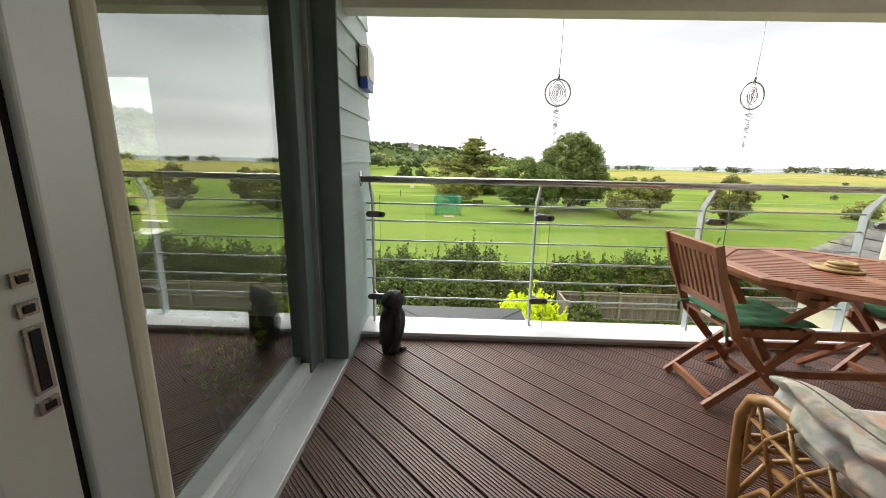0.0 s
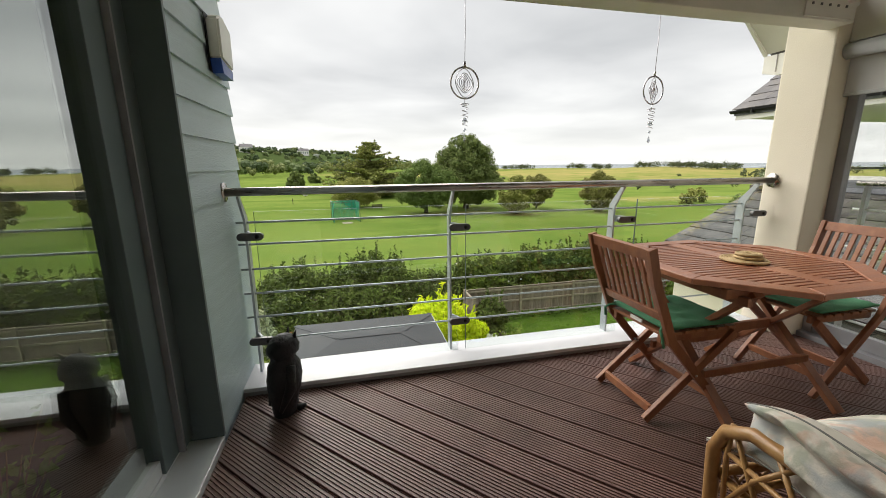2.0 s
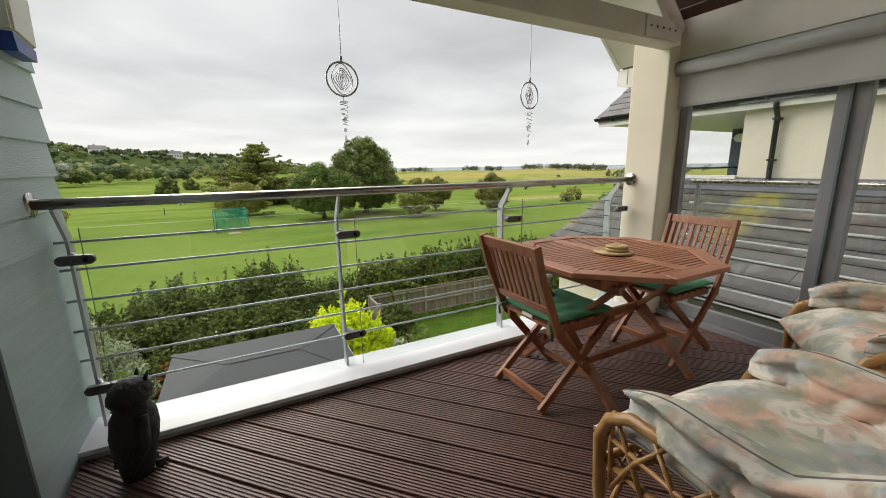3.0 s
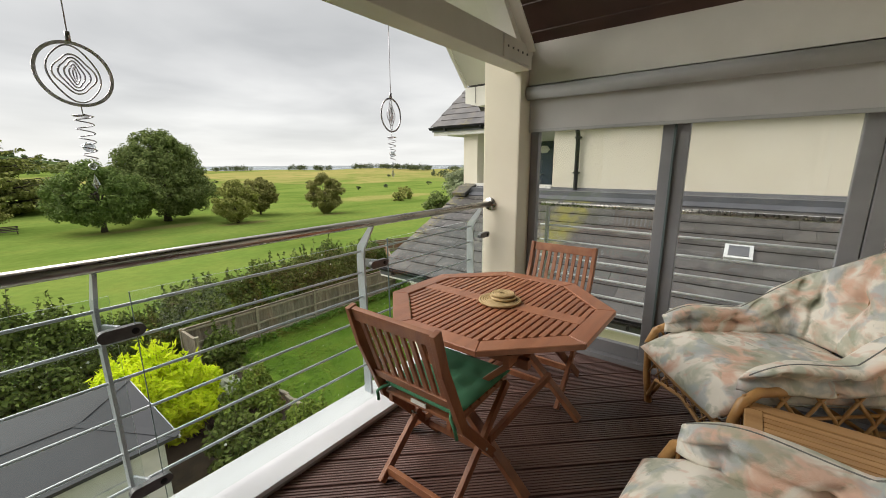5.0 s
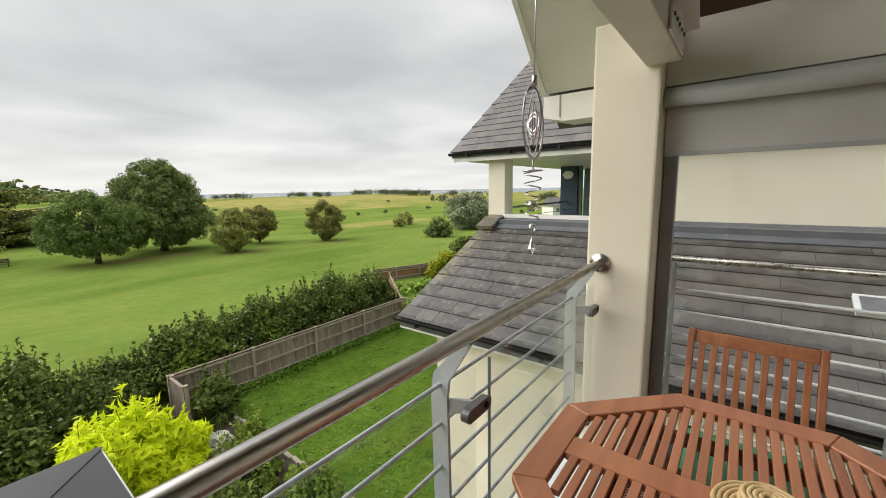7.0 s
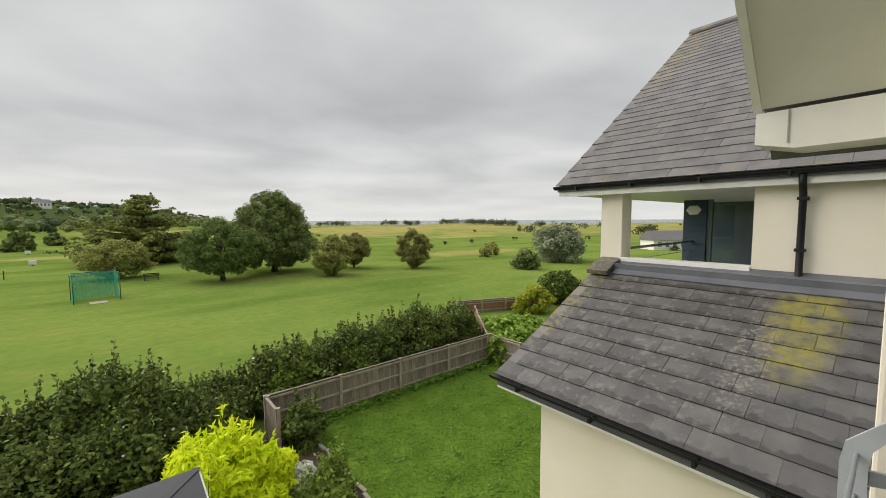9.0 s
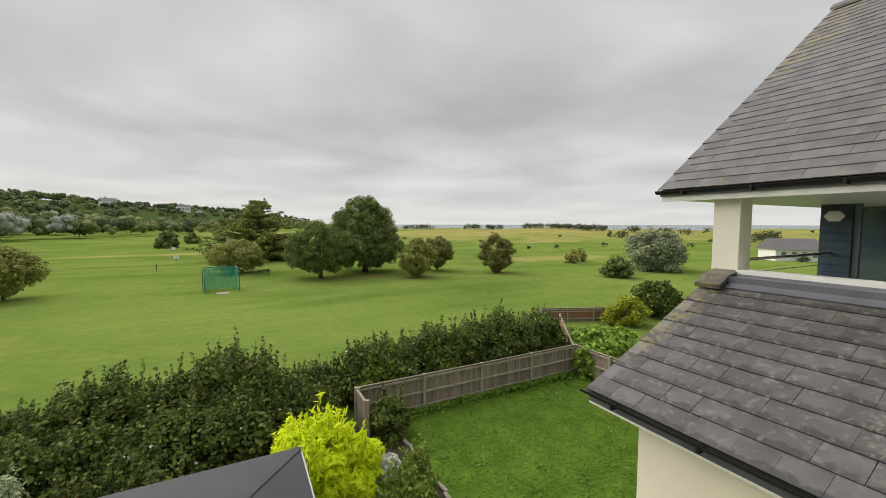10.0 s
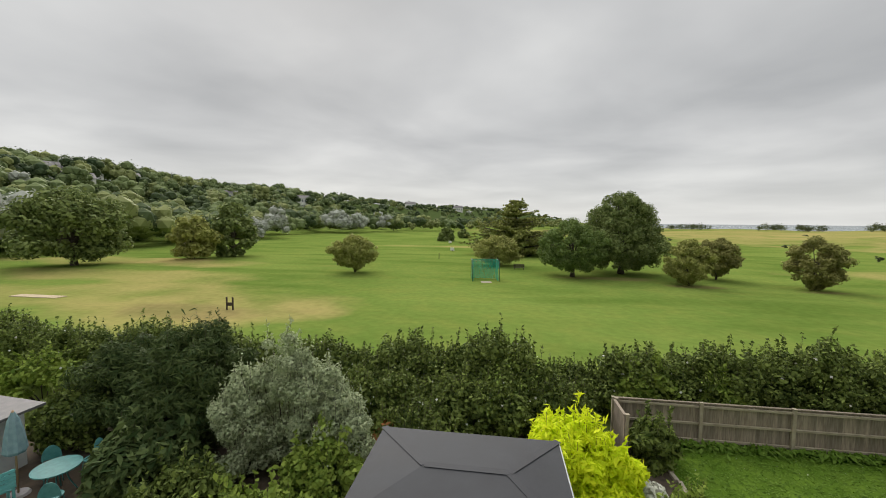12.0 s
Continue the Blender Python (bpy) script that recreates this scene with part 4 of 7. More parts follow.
# ---- neighbouring house ----
def slate_field(parent, x_top, z_top, x_low, z_low, y0, y1, gauge, width, near, material):
    """Overlapping slates in courses between an eave and a top edge that run along y."""
    dx, dz = x_top - x_low, z_top - z_low
    length = math.hypot(dx, dz)
    u = Vector((dx / length, 0, dz / length))
    nrm = Vector((-u.z, 0, u.x))
    bm = bmesh.new()
    bm_box(bm, 0, gauge * 1.25, 0, width - 0.0012, -0.009, 0.006, 0.0012)
    me = bpy.data.meshes.new("slate")
    bm.to_mesh(me)
    bm.free()
    far = []
    for r in range(int(length / gauge)):
        edges = [y1 - width * (k + (0.5 if r % 2 else 0)) for k in range(int((y1 - y0) / width) + 1)]
        for y in edges:
            a = y - width if y - width > y0 else y0
            if y > y1 - 0.01 and r % 2:
                continue
            base = Vector((x_low, 0, z_low)) + u * (r * gauge) + nrm * (0.018 + random.uniform(-0.001, 0.002))
            tilt = math.atan2(u.z, u.x) - 0.045 + random.uniform(-0.005, 0.005)
            m = Matrix.Translation((base.x, a + random.uniform(-0.002, 0.002), base.z)) @ Matrix.Rotation(-tilt, 4, "Y") @ Matrix.Rotation(random.uniform(-0.006, 0.006), 4, "Z")
            if near(r, a):
                ob = link_mesh("slate", me, material, parent)
                ob.matrix_basis = m
            else:
                far.append(m)
        if r % 2:
            far.append(Matrix.Translation((x_low + u.x * r * gauge, y1 - width / 2, z_low + u.z * r * gauge + 0.012)) @ Matrix.Rotation(-math.atan2(u.z, u.x) + 0.03, 4, "Y") @ Matrix.Diagonal((1, 0.5, 1, 1)))
    qs = []
    corners = [Vector(c) for c in ((0, 0, 0.004), (gauge * 1.2, 0, 0.004), (gauge * 1.2, width - 0.003, 0.004), (0, width - 0.003, 0.004))]
    low = [Vector(c) for c in ((0, 0, 0.004), (0, width - 0.006, 0.004), (0, width - 0.006, -0.005), (0, 0, -0.005))]
    for m in far:
        qs.append([m @ c for c in corners])
        qs.append([m @ c for c in low])
    if qs:
        f = polys("slate_field", np.array([[tuple(v) for v in q] for q in qs]), M_SLATEI, parent, "grey slates in courses")
        tagged(f, kind="stuff")


nb = thing("neighbour_house", pose(0, 0, GROUND), "cream rendered house with slate roofs and a recessed balcony", "house")
G = -GROUND
wall_n = box("wall", 5.72, 8.3, -7, 5.52, -0.1, G - 0.42, M_CREAM, nb, 0.01, "cream rendered wall")
wall_u = box("wall", 8.1, 8.35, -7, 4.08, G + 0.7, G + 2.2, M_CREAM, nb, 0, "cream upper wall")
box("balcony_pillar", 8.1, 8.42, 5.74, 6.09, G + 0.95, G + 2.1, M_CREAM, nb, 0.01, "square cream pillar")
box("balcony_sill", 8.04, 8.3, 4.08, 5.74, G + 0.955, G + 1.03, M_WHITEP, nb, 0.004, "pale grey coping")
box("pillar_foot", 8.1, 8.42, 5.74, 6.09, G - 0.3, G + 0.949, M_CREAM, nb)
box("parapet", 8.1, 8.3, 4.08, 5.739, G + 0.2, G + 0.954, M_CREAM, nb)
box("balcony_floor", 8.3, 14.0, 0, 6.3, G - 0.1, G + 0.0, M_KERB, nb)
box("soffit", 7.98, 14.5, -7, 6.8, G + 2.06, G + 2.10, M_WHITEP, nb, 0, "white soffit")
box("fascia", 7.955, 7.979, -7, 6.8, G + 2.03, G + 2.20, M_WHITEP, nb, 0, "white fascia")
inner = box("balcony_wall", 14.0, 14.2, 2.0, 6.18, G, G + 2.06, M_NAVY, nb, 0, "navy board wall")
nav = box("balcony_wall", 12.05, 12.2, 5.72, 6.18, G, G + 2.06, M_NAVY, nb, 0, "navy board wall")
for k in range(14):
    box("board", 12.036, 12.0495, 5.72, 6.18, G + 0.15 * k, G + 0.15 * k + 0.14, M_NAVY, nav, 0.003)
hexo = [(5.965 + 0.15 * math.cos(a), G + 1.83 + 0.136 * math.sin(a) * 0.85) for a in (math.pi / 3 * k for k in range(6))]
prism("alarm_box", hexo, 11.98, 12.035, M_WHITEP, nb, "x", "white hexagonal alarm box")
gdoor = box("glass_door", 12.1, 12.13, 4.28, 5.61, G, G + 2.0, M_GLASSD, nb, 0, "glazed balcony door")
box("door_frame", 12.07, 12.16, 5.62, 5.715, G, G + 2.06, M_FRAME, gdoor)
box("door_frame", 12.07, 12.16, 3.7, 4.275, G, G + 2.06, M_FRAME, gdoor)
tube("balcony_rail", [(8.3, 6.0, G + 1.12), (12.4, 6.0, G + 1.12)], 0.025, M_STEEL, nb, 10)
for z in (0.3, 0.5, 0.7, 0.9):
    tube("balcony_bar", [(8.4, 6.04, G + z), (12.4, 6.04, G + z)], 0.008, M_GALV, nb, 6)
win = box("window", 8.05, 8.099, -1.1, 0.10, G + 1.0, G + 1.95, M_WHITEP, nb, 0.004, "white window frame")
for y0, y1 in ((-1.02, -0.53), (-0.47, 0.02)):
    box("pane", 8.044, 8.0495, y0, y1, G + 1.08, G + 1.88, M_GLASSR, win)
box("window_sill", 7.98, 8.06, -1.15, 0.15, G + 0.96, G + 0.999, M_WHITEP, win, 0.004)
roof_u = prism("upper_roof", [(7.93, G + 2.19), (14.0, G + 6.56), (14.0, G + 6.5), (20.0, G + 2.1), (7.93, G + 2.11)], -7, 6.82, M_LEAD, nb, "y", "upper slate roof")
roof_l = prism("lower_roof", [(5.50, G - 0.30), (8.1, G + 0.955), (8.1, G + 0.85), (5.72, G - 0.42), (5.50, G - 0.42)], -7, 6.02, M_LEAD, nb, "y", "lower lean-to slate roof")
box("flashing", 7.83, 8.098, -7, 6.0, G + 0.835, G + 0.95, M_LEAD, nb, 0, "lead flashing", m=None)
fl = prism("flashing", [(7.72, G + 0.80), (8.09, G + 0.98), (8.09, G + 1.0), (7.715, G + 0.815)], -7, 5.7, M_LEAD, nb, "y", "lead flashing strip")
prism("ridge_tile", [(7.62, G + 0.79), (7.88, G + 0.915), (8.10, G + 0.97), (8.10, G + 1.02), (7.87, G + 0.975), (7.61, G + 0.85)], 5.72, 6.05, M_SLATE, nb, "y", "slate ridge tile")
prism("ridge_tile", [(13.85, G + 6.50), (14.0, G + 6.62), (14.15, G + 6.50), (14.15, G + 6.56), (14.0, G + 6.68), (13.85, G + 6.56)], -7, 6.84, M_SLATEI, nb, "y", "grey ridge tile")


def gutter(x, z, y0, y1):
    bm = bmesh.new()
    n = 8
    outer = [(x + 0.06 * math.cos(a), z + 0.055 * math.sin(a)) for a in (math.pi + math.pi * k / n for k in range(n + 1))]
    inn = [(x + 0.052 * math.cos(a), z + 0.047 * math.sin(a)) for a in (2 * math.pi - math.pi * k / n for k in range(n + 1))]
    bm_prism(bm, outer + inn, y0, y1)
    g = part("gutter", bm, M_BLACK, nb, "black plastic gutter")
    for k in range(int((y1 - y0) / 0.9)):
        y = y1 - 0.45 - 0.9 * k
        box("bracket", x - 0.066, x + 0.03, y, y + 0.03, z - 0.075, z - 0.02, M_BLACK, g, 0.004)


gutter(5.45, G - 0.275, -7, 6.06)
gutter(7.91, G + 2.20, -7, 6.86)
box("eave_board", 5.505, 5.53, -7, 6.02, G - 0.45, G - 0.33, M_WHITEP, nb, 0, "white eaves board")
box("eave_soffit", 5.531, 5.72, -7, 6.02, G - 0.45, G - 0.425, M_WHITEP, nb)
prism("verge_board", [(5.5, G - 0.36), (8.1, G + 0.89), (8.1, G + 0.75), (5.6, G - 0.45)], 6.0205, 6.04, M_WHITEP, nb, "y", "white verge board")
pipe = tube("downpipe", [(7.92, 3.62, G + 2.14), (7.95, 3.62, G + 2.02), (8.03, 3.62, G + 1.9), (8.04, 3.62, G + 0.95), (7.97, 3.62, G + 0.83), (7.9, 3.62, G + 0.83)], 0.036, M_BLACK, nb, 12, "black downpipe")
for z in (1.25, 1.85):
    box("pipe_clip", 7.995, 8.099, 3.57, 3.67, G + z, G + z + 0.035, M_BLACK, pipe, 0.004)
tube("downpipe", [(5.47, 3.35, G - 0.32), (5.5, 3.35, G - 0.55), (5.67, 3.35, G - 0.7), (5.68, 3.35, G - 3)], 0.036, M_BLACK, nb, 12, "black downpipe")
RT = math.degrees(math.atan2(1.24, 2.63))
VENT = pose(6.77, 1.175, G + 0.372, 0, -RT, 0)
sk = box("roof_vent", -0.14, 0.14, -0.14, 0.14, -0.02, 0.03, M_SHEDW, nb, 0.006, "small white framed roof vent", m=VENT)
box("pane", -0.1, 0.1, -0.1, 0.1, 0.0305, 0.036, M_LEAD, sk, 0, "grey vent panel", m=VENT)


# guard rail outside the side doors, fixed to the slab's edge
sg = thing("guard_rail", pose(4.2, 0, -0.2), "steel guard rail with thin rods outside the glass doors", "railing")
tube("top_rail", [(0, -0.6, 1.3), (0, 2.56, 1.3)], 0.019, M_STEEL, sg, 12, "brushed steel top rail")
for z in (1.12, 0.99, 0.85, 0.715, 0.58, 0.45, 0.32):
    tube("rod", [(0, -0.6, z), (0, 2.56, z)], 0.009, M_SILL, sg, 8)
for y in (-0.5, 2.5):
    box("post", -0.02, 0.02, y - 0.012, y + 0.012, -0.05, 1.285, M_GALV, sg, 0.003)
    box("bracket", -0.28, -0.021, y - 0.03, y + 0.03, -0.04, 0.03, M_GALV, sg, 0.003)


# ---- garden ----
lawn = box("lawn", 6.6, 16.1, 4.0, 16.2, GROUND - 0.05, GROUND + 0.035, mat("garden_lawn", (0.066, 0.128, 0.013), (0.118, 0.20, 0.025), 1.1, 0.95, bump=0.7, fine=25, detail=8, spec=0.03))
tagged(lawn, "bright green rough-cut garden lawn", "lawn", kind="structure")
soil = box("soil_bed", -14, 6.5, 6.5, 16.3, GROUND - 0.05, GROUND + 0.02, M_SOIL)
shrub("dark_shrub", "dark green shrubs round the patio corner", -7.2, 11.6, 2.6, 2.4, 2.0, L_PINE, 0.1, 60, 0.42, 220, aspect=3.0, sprigs=10)
shrub("dark_shrub", "dark green shrubs round the patio corner", -8.0, 12.9, 3.0, 1.8, 2.6, L_PINE, 0.1, 60, 0.42, 220, aspect=3.0, sprigs=10)
shrub("dark_shrub", "dark green shrubs round the patio corner", -5.6, 10.6, 2.4, 2.4, 1.5, L_HEDGE, 0.09, 50, 0.38, 200, sprigs=14)
shrub("dark_shrub", "leafy green shrub beyond the patio", -11.5, 13.0, 2.6, 1.6, 2.0, L_HEDGE, 0.09, 50, 0.42, 200, sprigs=14, flowers=5)
tagged(soil, "dark bare soil of the garden beds", "soil", kind="structure")


def weeds():
    n = 26000
    x, y = RNG.uniform(6.7, 16, n), RNG.uniform(6, 16.1, n)
    tuft = np.stack([x, y, np.full(n, GROUND + 0.05)], 1)
    q = [leaf_quads(tuft, np.tile((0, 0, 1.0), (n, 1)), 0.03, 3.2, 0.1, 0.3)]
    for k in range(110):
        c = np.array((RNG.uniform(6.8, 15.8), RNG.uniform(7, 16), GROUND + 0.07))
        m = RNG.integers(6, 18)
        s = RNG.uniform(0.05, 0.14)
        q.append(leaf_quads(c + RNG.normal(0, 1, (m, 3)) * (s, s, 0.02), np.tile((0, 0, 1.0), (m, 1)), 0.055, 2.4, 0.1, 0.3))
    m = 1400
    q.append(leaf_quads(np.stack([RNG.uniform(6.5, 16, m), 16.1 - np.abs(RNG.normal(0, 0.16, m)), GROUND + RNG.uniform(0.05, 0.25, m)], 1), np.tile((0, -0.5, 1.0), (m, 1)), 0.09, 2.0))
    tagged(polys("lawn_weeds", np.concatenate(q), L_GRASS), "clover and dandelion tufts in the lawn", "weeds", kind="stuff")
    m = 160
    pos = np.stack([RNG.uniform(7, 16, m), RNG.uniform(7, 16, m), np.full(m, GROUND + 0.11)], 1)
    tagged(polys("clover_flowers", leaf_quads(pos, np.tile((0, 0, 1.0), (m, 1)), 0.03, 1.0), L_WHITE), "tiny white clover flowers in the lawn", "flowers", kind="stuff")


weeds()
edge = thing("bed_edging", pose(0, 0, GROUND), "row of pale stones edging the lawn", "edging")
bms = bmesh.new()
bm_box(bms, -0.06, 0.06, -0.17, 0.17, 0, 0.1, 0.02)
me_s = bpy.data.meshes.new("stone")
bms.to_mesh(me_s)
bms.free()
for k in range(22):
    s = link_mesh("stone", me_s, M_STONE, edge)
    s.matrix_basis = pose(6.56 + 0.03 * math.sin(k * 2.2), 7.5 + 0.36 * k, 0.0, 0, 0, 6 * math.sin(k * 1.7))

FH = 1.40


def fence_run(name, label, p0, p1, bays, h=FH, boards_mat=M_FENCE, rails=3):
    """Close-boarded fence from p0 to p1 with posts, rails and thin upright boards."""
    p0, p1 = Vector((*p0, 0)), Vector((*p1, 0))
    d = p1 - p0
    length, a = d.length, math.degrees(math.atan2(d.y, d.x))
    e = thing(name, pose(p0.x, p0.y, GROUND, 0, 0, a), label, "fence")
    bay = length / bays
    for k in range(bays + 1):
        post = box("post", k * bay - 0.05, k * bay + 0.05, -0.11, -0.015, -0.02, h + 0.04, M_FENCEP, e, 0.006, "pale square post")
        box("post_cap", k * bay - 0.06, k * bay + 0.06, -0.12, -0.005, h + 0.0405, h + 0.065, M_FENCEP, post, 0.006)
    for k in range(bays):
        for z in (0.18, 0.72, h - 0.12)[:rails]:
            box("rail", k * bay + 0.051, (k + 1) * bay - 0.051, -0.075, -0.014, z, z + 0.07, M_FENCEP, e, 0.004, "pale rail")
        box("capping", k * bay + 0.03, (k + 1) * bay - 0.03, -0.05, 0.04, h, h + 0.03, M_FENCE, e, 0.004)
        box("gravel_board", k * bay + 0.051, (k + 1) * bay - 0.051, -0.013, 0.012, 0.0, 0.13, M_FENCE, e)
    bm = bmesh.new()
    bm_box(bm, 0, 0.118, -0.012, 0.010, 0.131, h - 0.002)
    me = bpy.data.meshes.new("board")
    bm.to_mesh(me)
    bm.free()
    for k in range(int(length / 0.12)):
        b = link_mesh("board", me, boards_mat, e)
        b.location = (0.12 * k, random.uniform(-0.002, 0.002), random.uniform(-0.008, 0.001))
    return e


fence_run("garden_fence", "weathered grey-brown close-boarded garden fence", (5.38, 16.24), (16.05, 16.24), 4)
fence_run("garden_fence", "short weathered return of the garden fence", (5.38, 15.0), (5.38, 16.1), 1)
fence_run("garden_fence", "grey-brown fence overgrown by climbing leaves", (16.2, 16.1), (16.2, 10.4), 3)
fence_run("boundary_fence", "low reddish slatted fence behind the vegetable bed", (21.5, 24.6), (29.0, 21.5), 4, 1.0, M_REDF)
fence_run("boundary_fence", "reddish-brown panel fence by the compost corner", (16.4, 16.6), (20.6, 21.8), 3, 1.25, M_REDF)

# summer house with a felt roof
shed = thing("summer_house", pose(0.95, 10.0, GROUND), "pale summer house with a dark felt hipped roof", "shed")
ex, ey, ez, rz_ = 1.94, 1.48, 2.43, 2.60
bm = bmesh.new()
c4 = [bm.verts.new(v) for v in ((-ex, -ey, ez), (ex, -ey, ez), (ex, ey, ez), (-ex, ey, ez))]
c4b = [bm.verts.new(v) for v in ((-ex, -ey, ez - 0.06), (ex, -ey, ez - 0.06), (ex, ey, ez - 0.06), (-ex, ey, ez - 0.06))]
ra, rb = bm.verts.new((-0.72, 0, rz_)), bm.verts.new((0.85, 0, rz_))
for f in ((c4[0], c4[1], rb, ra), (c4[2], c4[3], ra, rb), (c4[1], c4[2], rb), (c4[3], c4[0], ra), c4b[::-1]):
    bm.faces.new(f)
for k in range(4):
    bm.faces.new((c4[k], c4b[k], c4b[(k + 1) % 4], c4[(k + 1) % 4]))
bmesh.ops.recalc_face_normals(bm, faces=bm.faces)
sroof = part("roof", bm, M_FELT, shed, "dark felt roof")
for a, b in (((-0.72, 0, rz_ + 0.004), (0.85, 0, rz_ + 0.004)), ((0.85, 0, rz_ + 0.004), (ex, ey, ez + 0.004)), ((-0.72, 0, rz_ + 0.004), (-ex, ey, ez + 0.004)), ((0.85, 0, rz_ + 0.004), (ex, -ey, ez + 0.004))):
    bar("felt_strip", a, b, 0.16, 0.006, M_FELT, sroof)
box("wall", -1.75, 1.75, -1.3, 1.3, 0, ez - 0.07, M_SHEDW, shed, 0, "pale board wall")
box("door", 0.4, 1.2, -1.34, -1.305, 0.05, 1.95, M_SHEDW, shed, 0.01, "pale door")
for k in range(9):
    box("board", 1.7505, 1.765, -1.29 + 0.29 * k, -1.29 + 0.29 * k + 0.275, 0.02, ez - 0.075, M_SHEDW, shed, 0.004)
tube("gutter", [(1.95, -1.48, ez - 0.05), (1.95, 1.48, ez - 0.05)], 0.03, M_SHEDW, shed, 8)

# shrubs close to the house
shrub("golden_shrub", "brilliant yellow-green golden shrub beside the shed", 3.45, 12.4, 2.9, 2.3, 2.42, L_GOLD, 0.075, 110, 0.34, 380, aspect=3.6, sprigs=60)
for x, y, w, d, h in ((-4.35, 13.1, 1.9, 1.8, 4.25), (-3.15, 13.0, 2.2, 1.7, 3.35), (-2.5, 12.7, 1.4, 1.4, 2.6), (-5.35, 12.7, 1.9, 1.7, 3.0)):
    shrub("silver_shrub", "grey-green silvery olive-like shrub", x, y, w, d, h, L_SILVER, 0.048, 60, 0.33, 420, aspect=2.2, sprigs=80, group="silver shrubs")
shrub("pine_shrub", "dark green bushy pine", -7.6, 13.6, 3.4, 3.0, 4.0, L_PINE, 0.036, 90, 0.48, 720, aspect=6.0, sprigs=12)
shrub("pine_shrub", "dark green bushy pine", -10.3, 14.2, 3.2, 3.0, 3.5, L_PINE, 0.036, 80, 0.48, 700, aspect=6.0, sprigs=12)
shrub("garden_shrub", "bright green leafy shrub below the silver one", -2.7, 11.9, 2.4, 2.2, 1.7, L_HEDGE2, 0.10, 50, 0.36, 200, sprigs=18, flowers=6)
shrub("garden_shrub", "bright green leafy garden shrub", -3.6, 10.2, 3.0, 2.0, 1.5, L_HEDGE2, 0.10, 50, 0.36, 180, sprigs=18, flowers=6)
shrub("rust_shrub", "rust-red leaved shrub beside the shed", -1.55, 13.4, 1.1, 1.4, 1.3, L_RED, 0.10, 24, 0.3, 120)
shrub("rose_bush", "rose bush with pink blooms", -1.35, 10.2, 0.7, 0.7, 1.6, L_HEDGE2, 0.08, 14, 0.22, 90)
shrub("dark_shrub", "dark feathery shrub against the fence", 6.25, 15.0, 1.5, 1.5, 1.35, L_HEDGE, 0.075, 40, 0.32, 200, sprigs=16, aspect=2.6)
shrub("white_shrub", "shrub covered in creamy white flowers", 5.25, 12.6, 0.85, 0.9, 1.0, L_WHITE, 0.07, 20, 0.24, 170)
shrub("garden_shrub", "mixed green border shrub", 5.9, 12.2, 1.1, 1.3, 0.95, L_HEDGE2, 0.08, 30, 0.26, 170, sprigs=14)
shrub("garden_shrub", "mixed green border shrub", 5.2, 11.1, 1.7, 1.6, 1.25, L_HEDGE2, 0.08, 36, 0.3, 180, sprigs=14)
shrub("garden_shrub", "dark green border shrub", 4.5, 9.9, 1.8, 1.8, 1.2, L_HEDGE, 0.08, 36, 0.3, 180, sprigs=14, flowers=8)
shrub("garden_shrub", "mixed green border shrub", 5.9, 9.5, 1.4, 1.6, 0.9, L_HEDGE2, 0.08, 30, 0.26, 150, sprigs=10, flowers=10)
shrub("garden_shrub", "dark green border shrub", 5.0, 8.2, 2.0, 1.8, 0.9, L_HEDGE, 0.08, 30, 0.3, 150, sprigs=10, flowers=10)
shrub("veg_patch", "low bright green marrow leaves", 20.0, 18.7, 6.6, 4.2, 1.05, L_VEG, 0.26, 130, 0.4, 60, aspect=1.1)
shrub("climber", "climbing bright green leaves over the fence", 16.2, 15.6, 0.9, 1.6, 1.7, L_VEG, 0.16, 26, 0.3, 90, aspect=1.2)
shrub("yellow_shrub", "yellow-green rounded shrub behind the beds", 26.5, 21.2, 3.0, 2.6, 2.2, L_YELLOW, 0.13, 40, 0.5, 150)
shrub("garden_shrub", "grey-green shrub behind the beds", 30.5, 21.5, 4.4, 3.4, 3.2, L_HEDGE, 0.15, 50, 0.6, 160)

# the hedge between garden and golf course
HEDGE = ((-21.5, 17.6, 5.0, 2.8, 2.75), (-17.3, 17.4, 4.8, 2.8, 2.6), (-13.2, 17.6, 4.8, 2.6, 2.7), (-9.2, 17.2, 4.4, 2.6, 2.5), (-5.2, 17.6, 4.2, 2.6, 2.3), (-1.7, 17.3, 4.0, 3.0, 2.7), (1.5, 17.2, 4.0, 3.2, 3.35), (4.6, 18.2, 2.6, 1.6, 1.7), (0.6, 15.3, 3.8, 2.4, 2.35), (-2.4, 15.2, 3.6, 2.2, 2.1), (3.4, 16.0, 2.4, 1.8, 1.75), (-0.8, 13.8, 2.6, 1.6, 1.5), (7.0, 18.0, 3.4, 2.4, 2.65), (10.0, 18.1, 3.8, 2.6, 2.85), (13.0, 18.2, 3.8, 2.6, 3.1), (15.8, 18.6, 3.0, 2.4, 2.6))
for k, (x, y, w, d, h) in enumerate(HEDGE):
    shrub("hedge_shrub", "tall dark green hedge shrub with small white flowers", x, y, w * 1.15, d, h, L_HEDGE, 0.085, 120, 0.40, 175, group="field hedge", sprigs=80, flowers=40)
for k, (x, y, w, d, h) in enumerate(((6.6, 17.3, 2.4, 1.2, 2.3), (9.3, 17.3, 1.6, 1.0, 1.9), (-16, 15.5, 4.2, 2.2, 1.9), (-12.8, 15.8, 2.2, 1.6, 1.8))):
    shrub("bramble", "paler green bramble in front of the hedge", x, y, w, d, h, L_HEDGE2, 0.11, 34, 0.36, 170, group="field hedge", sprigs=12, flowers=14)

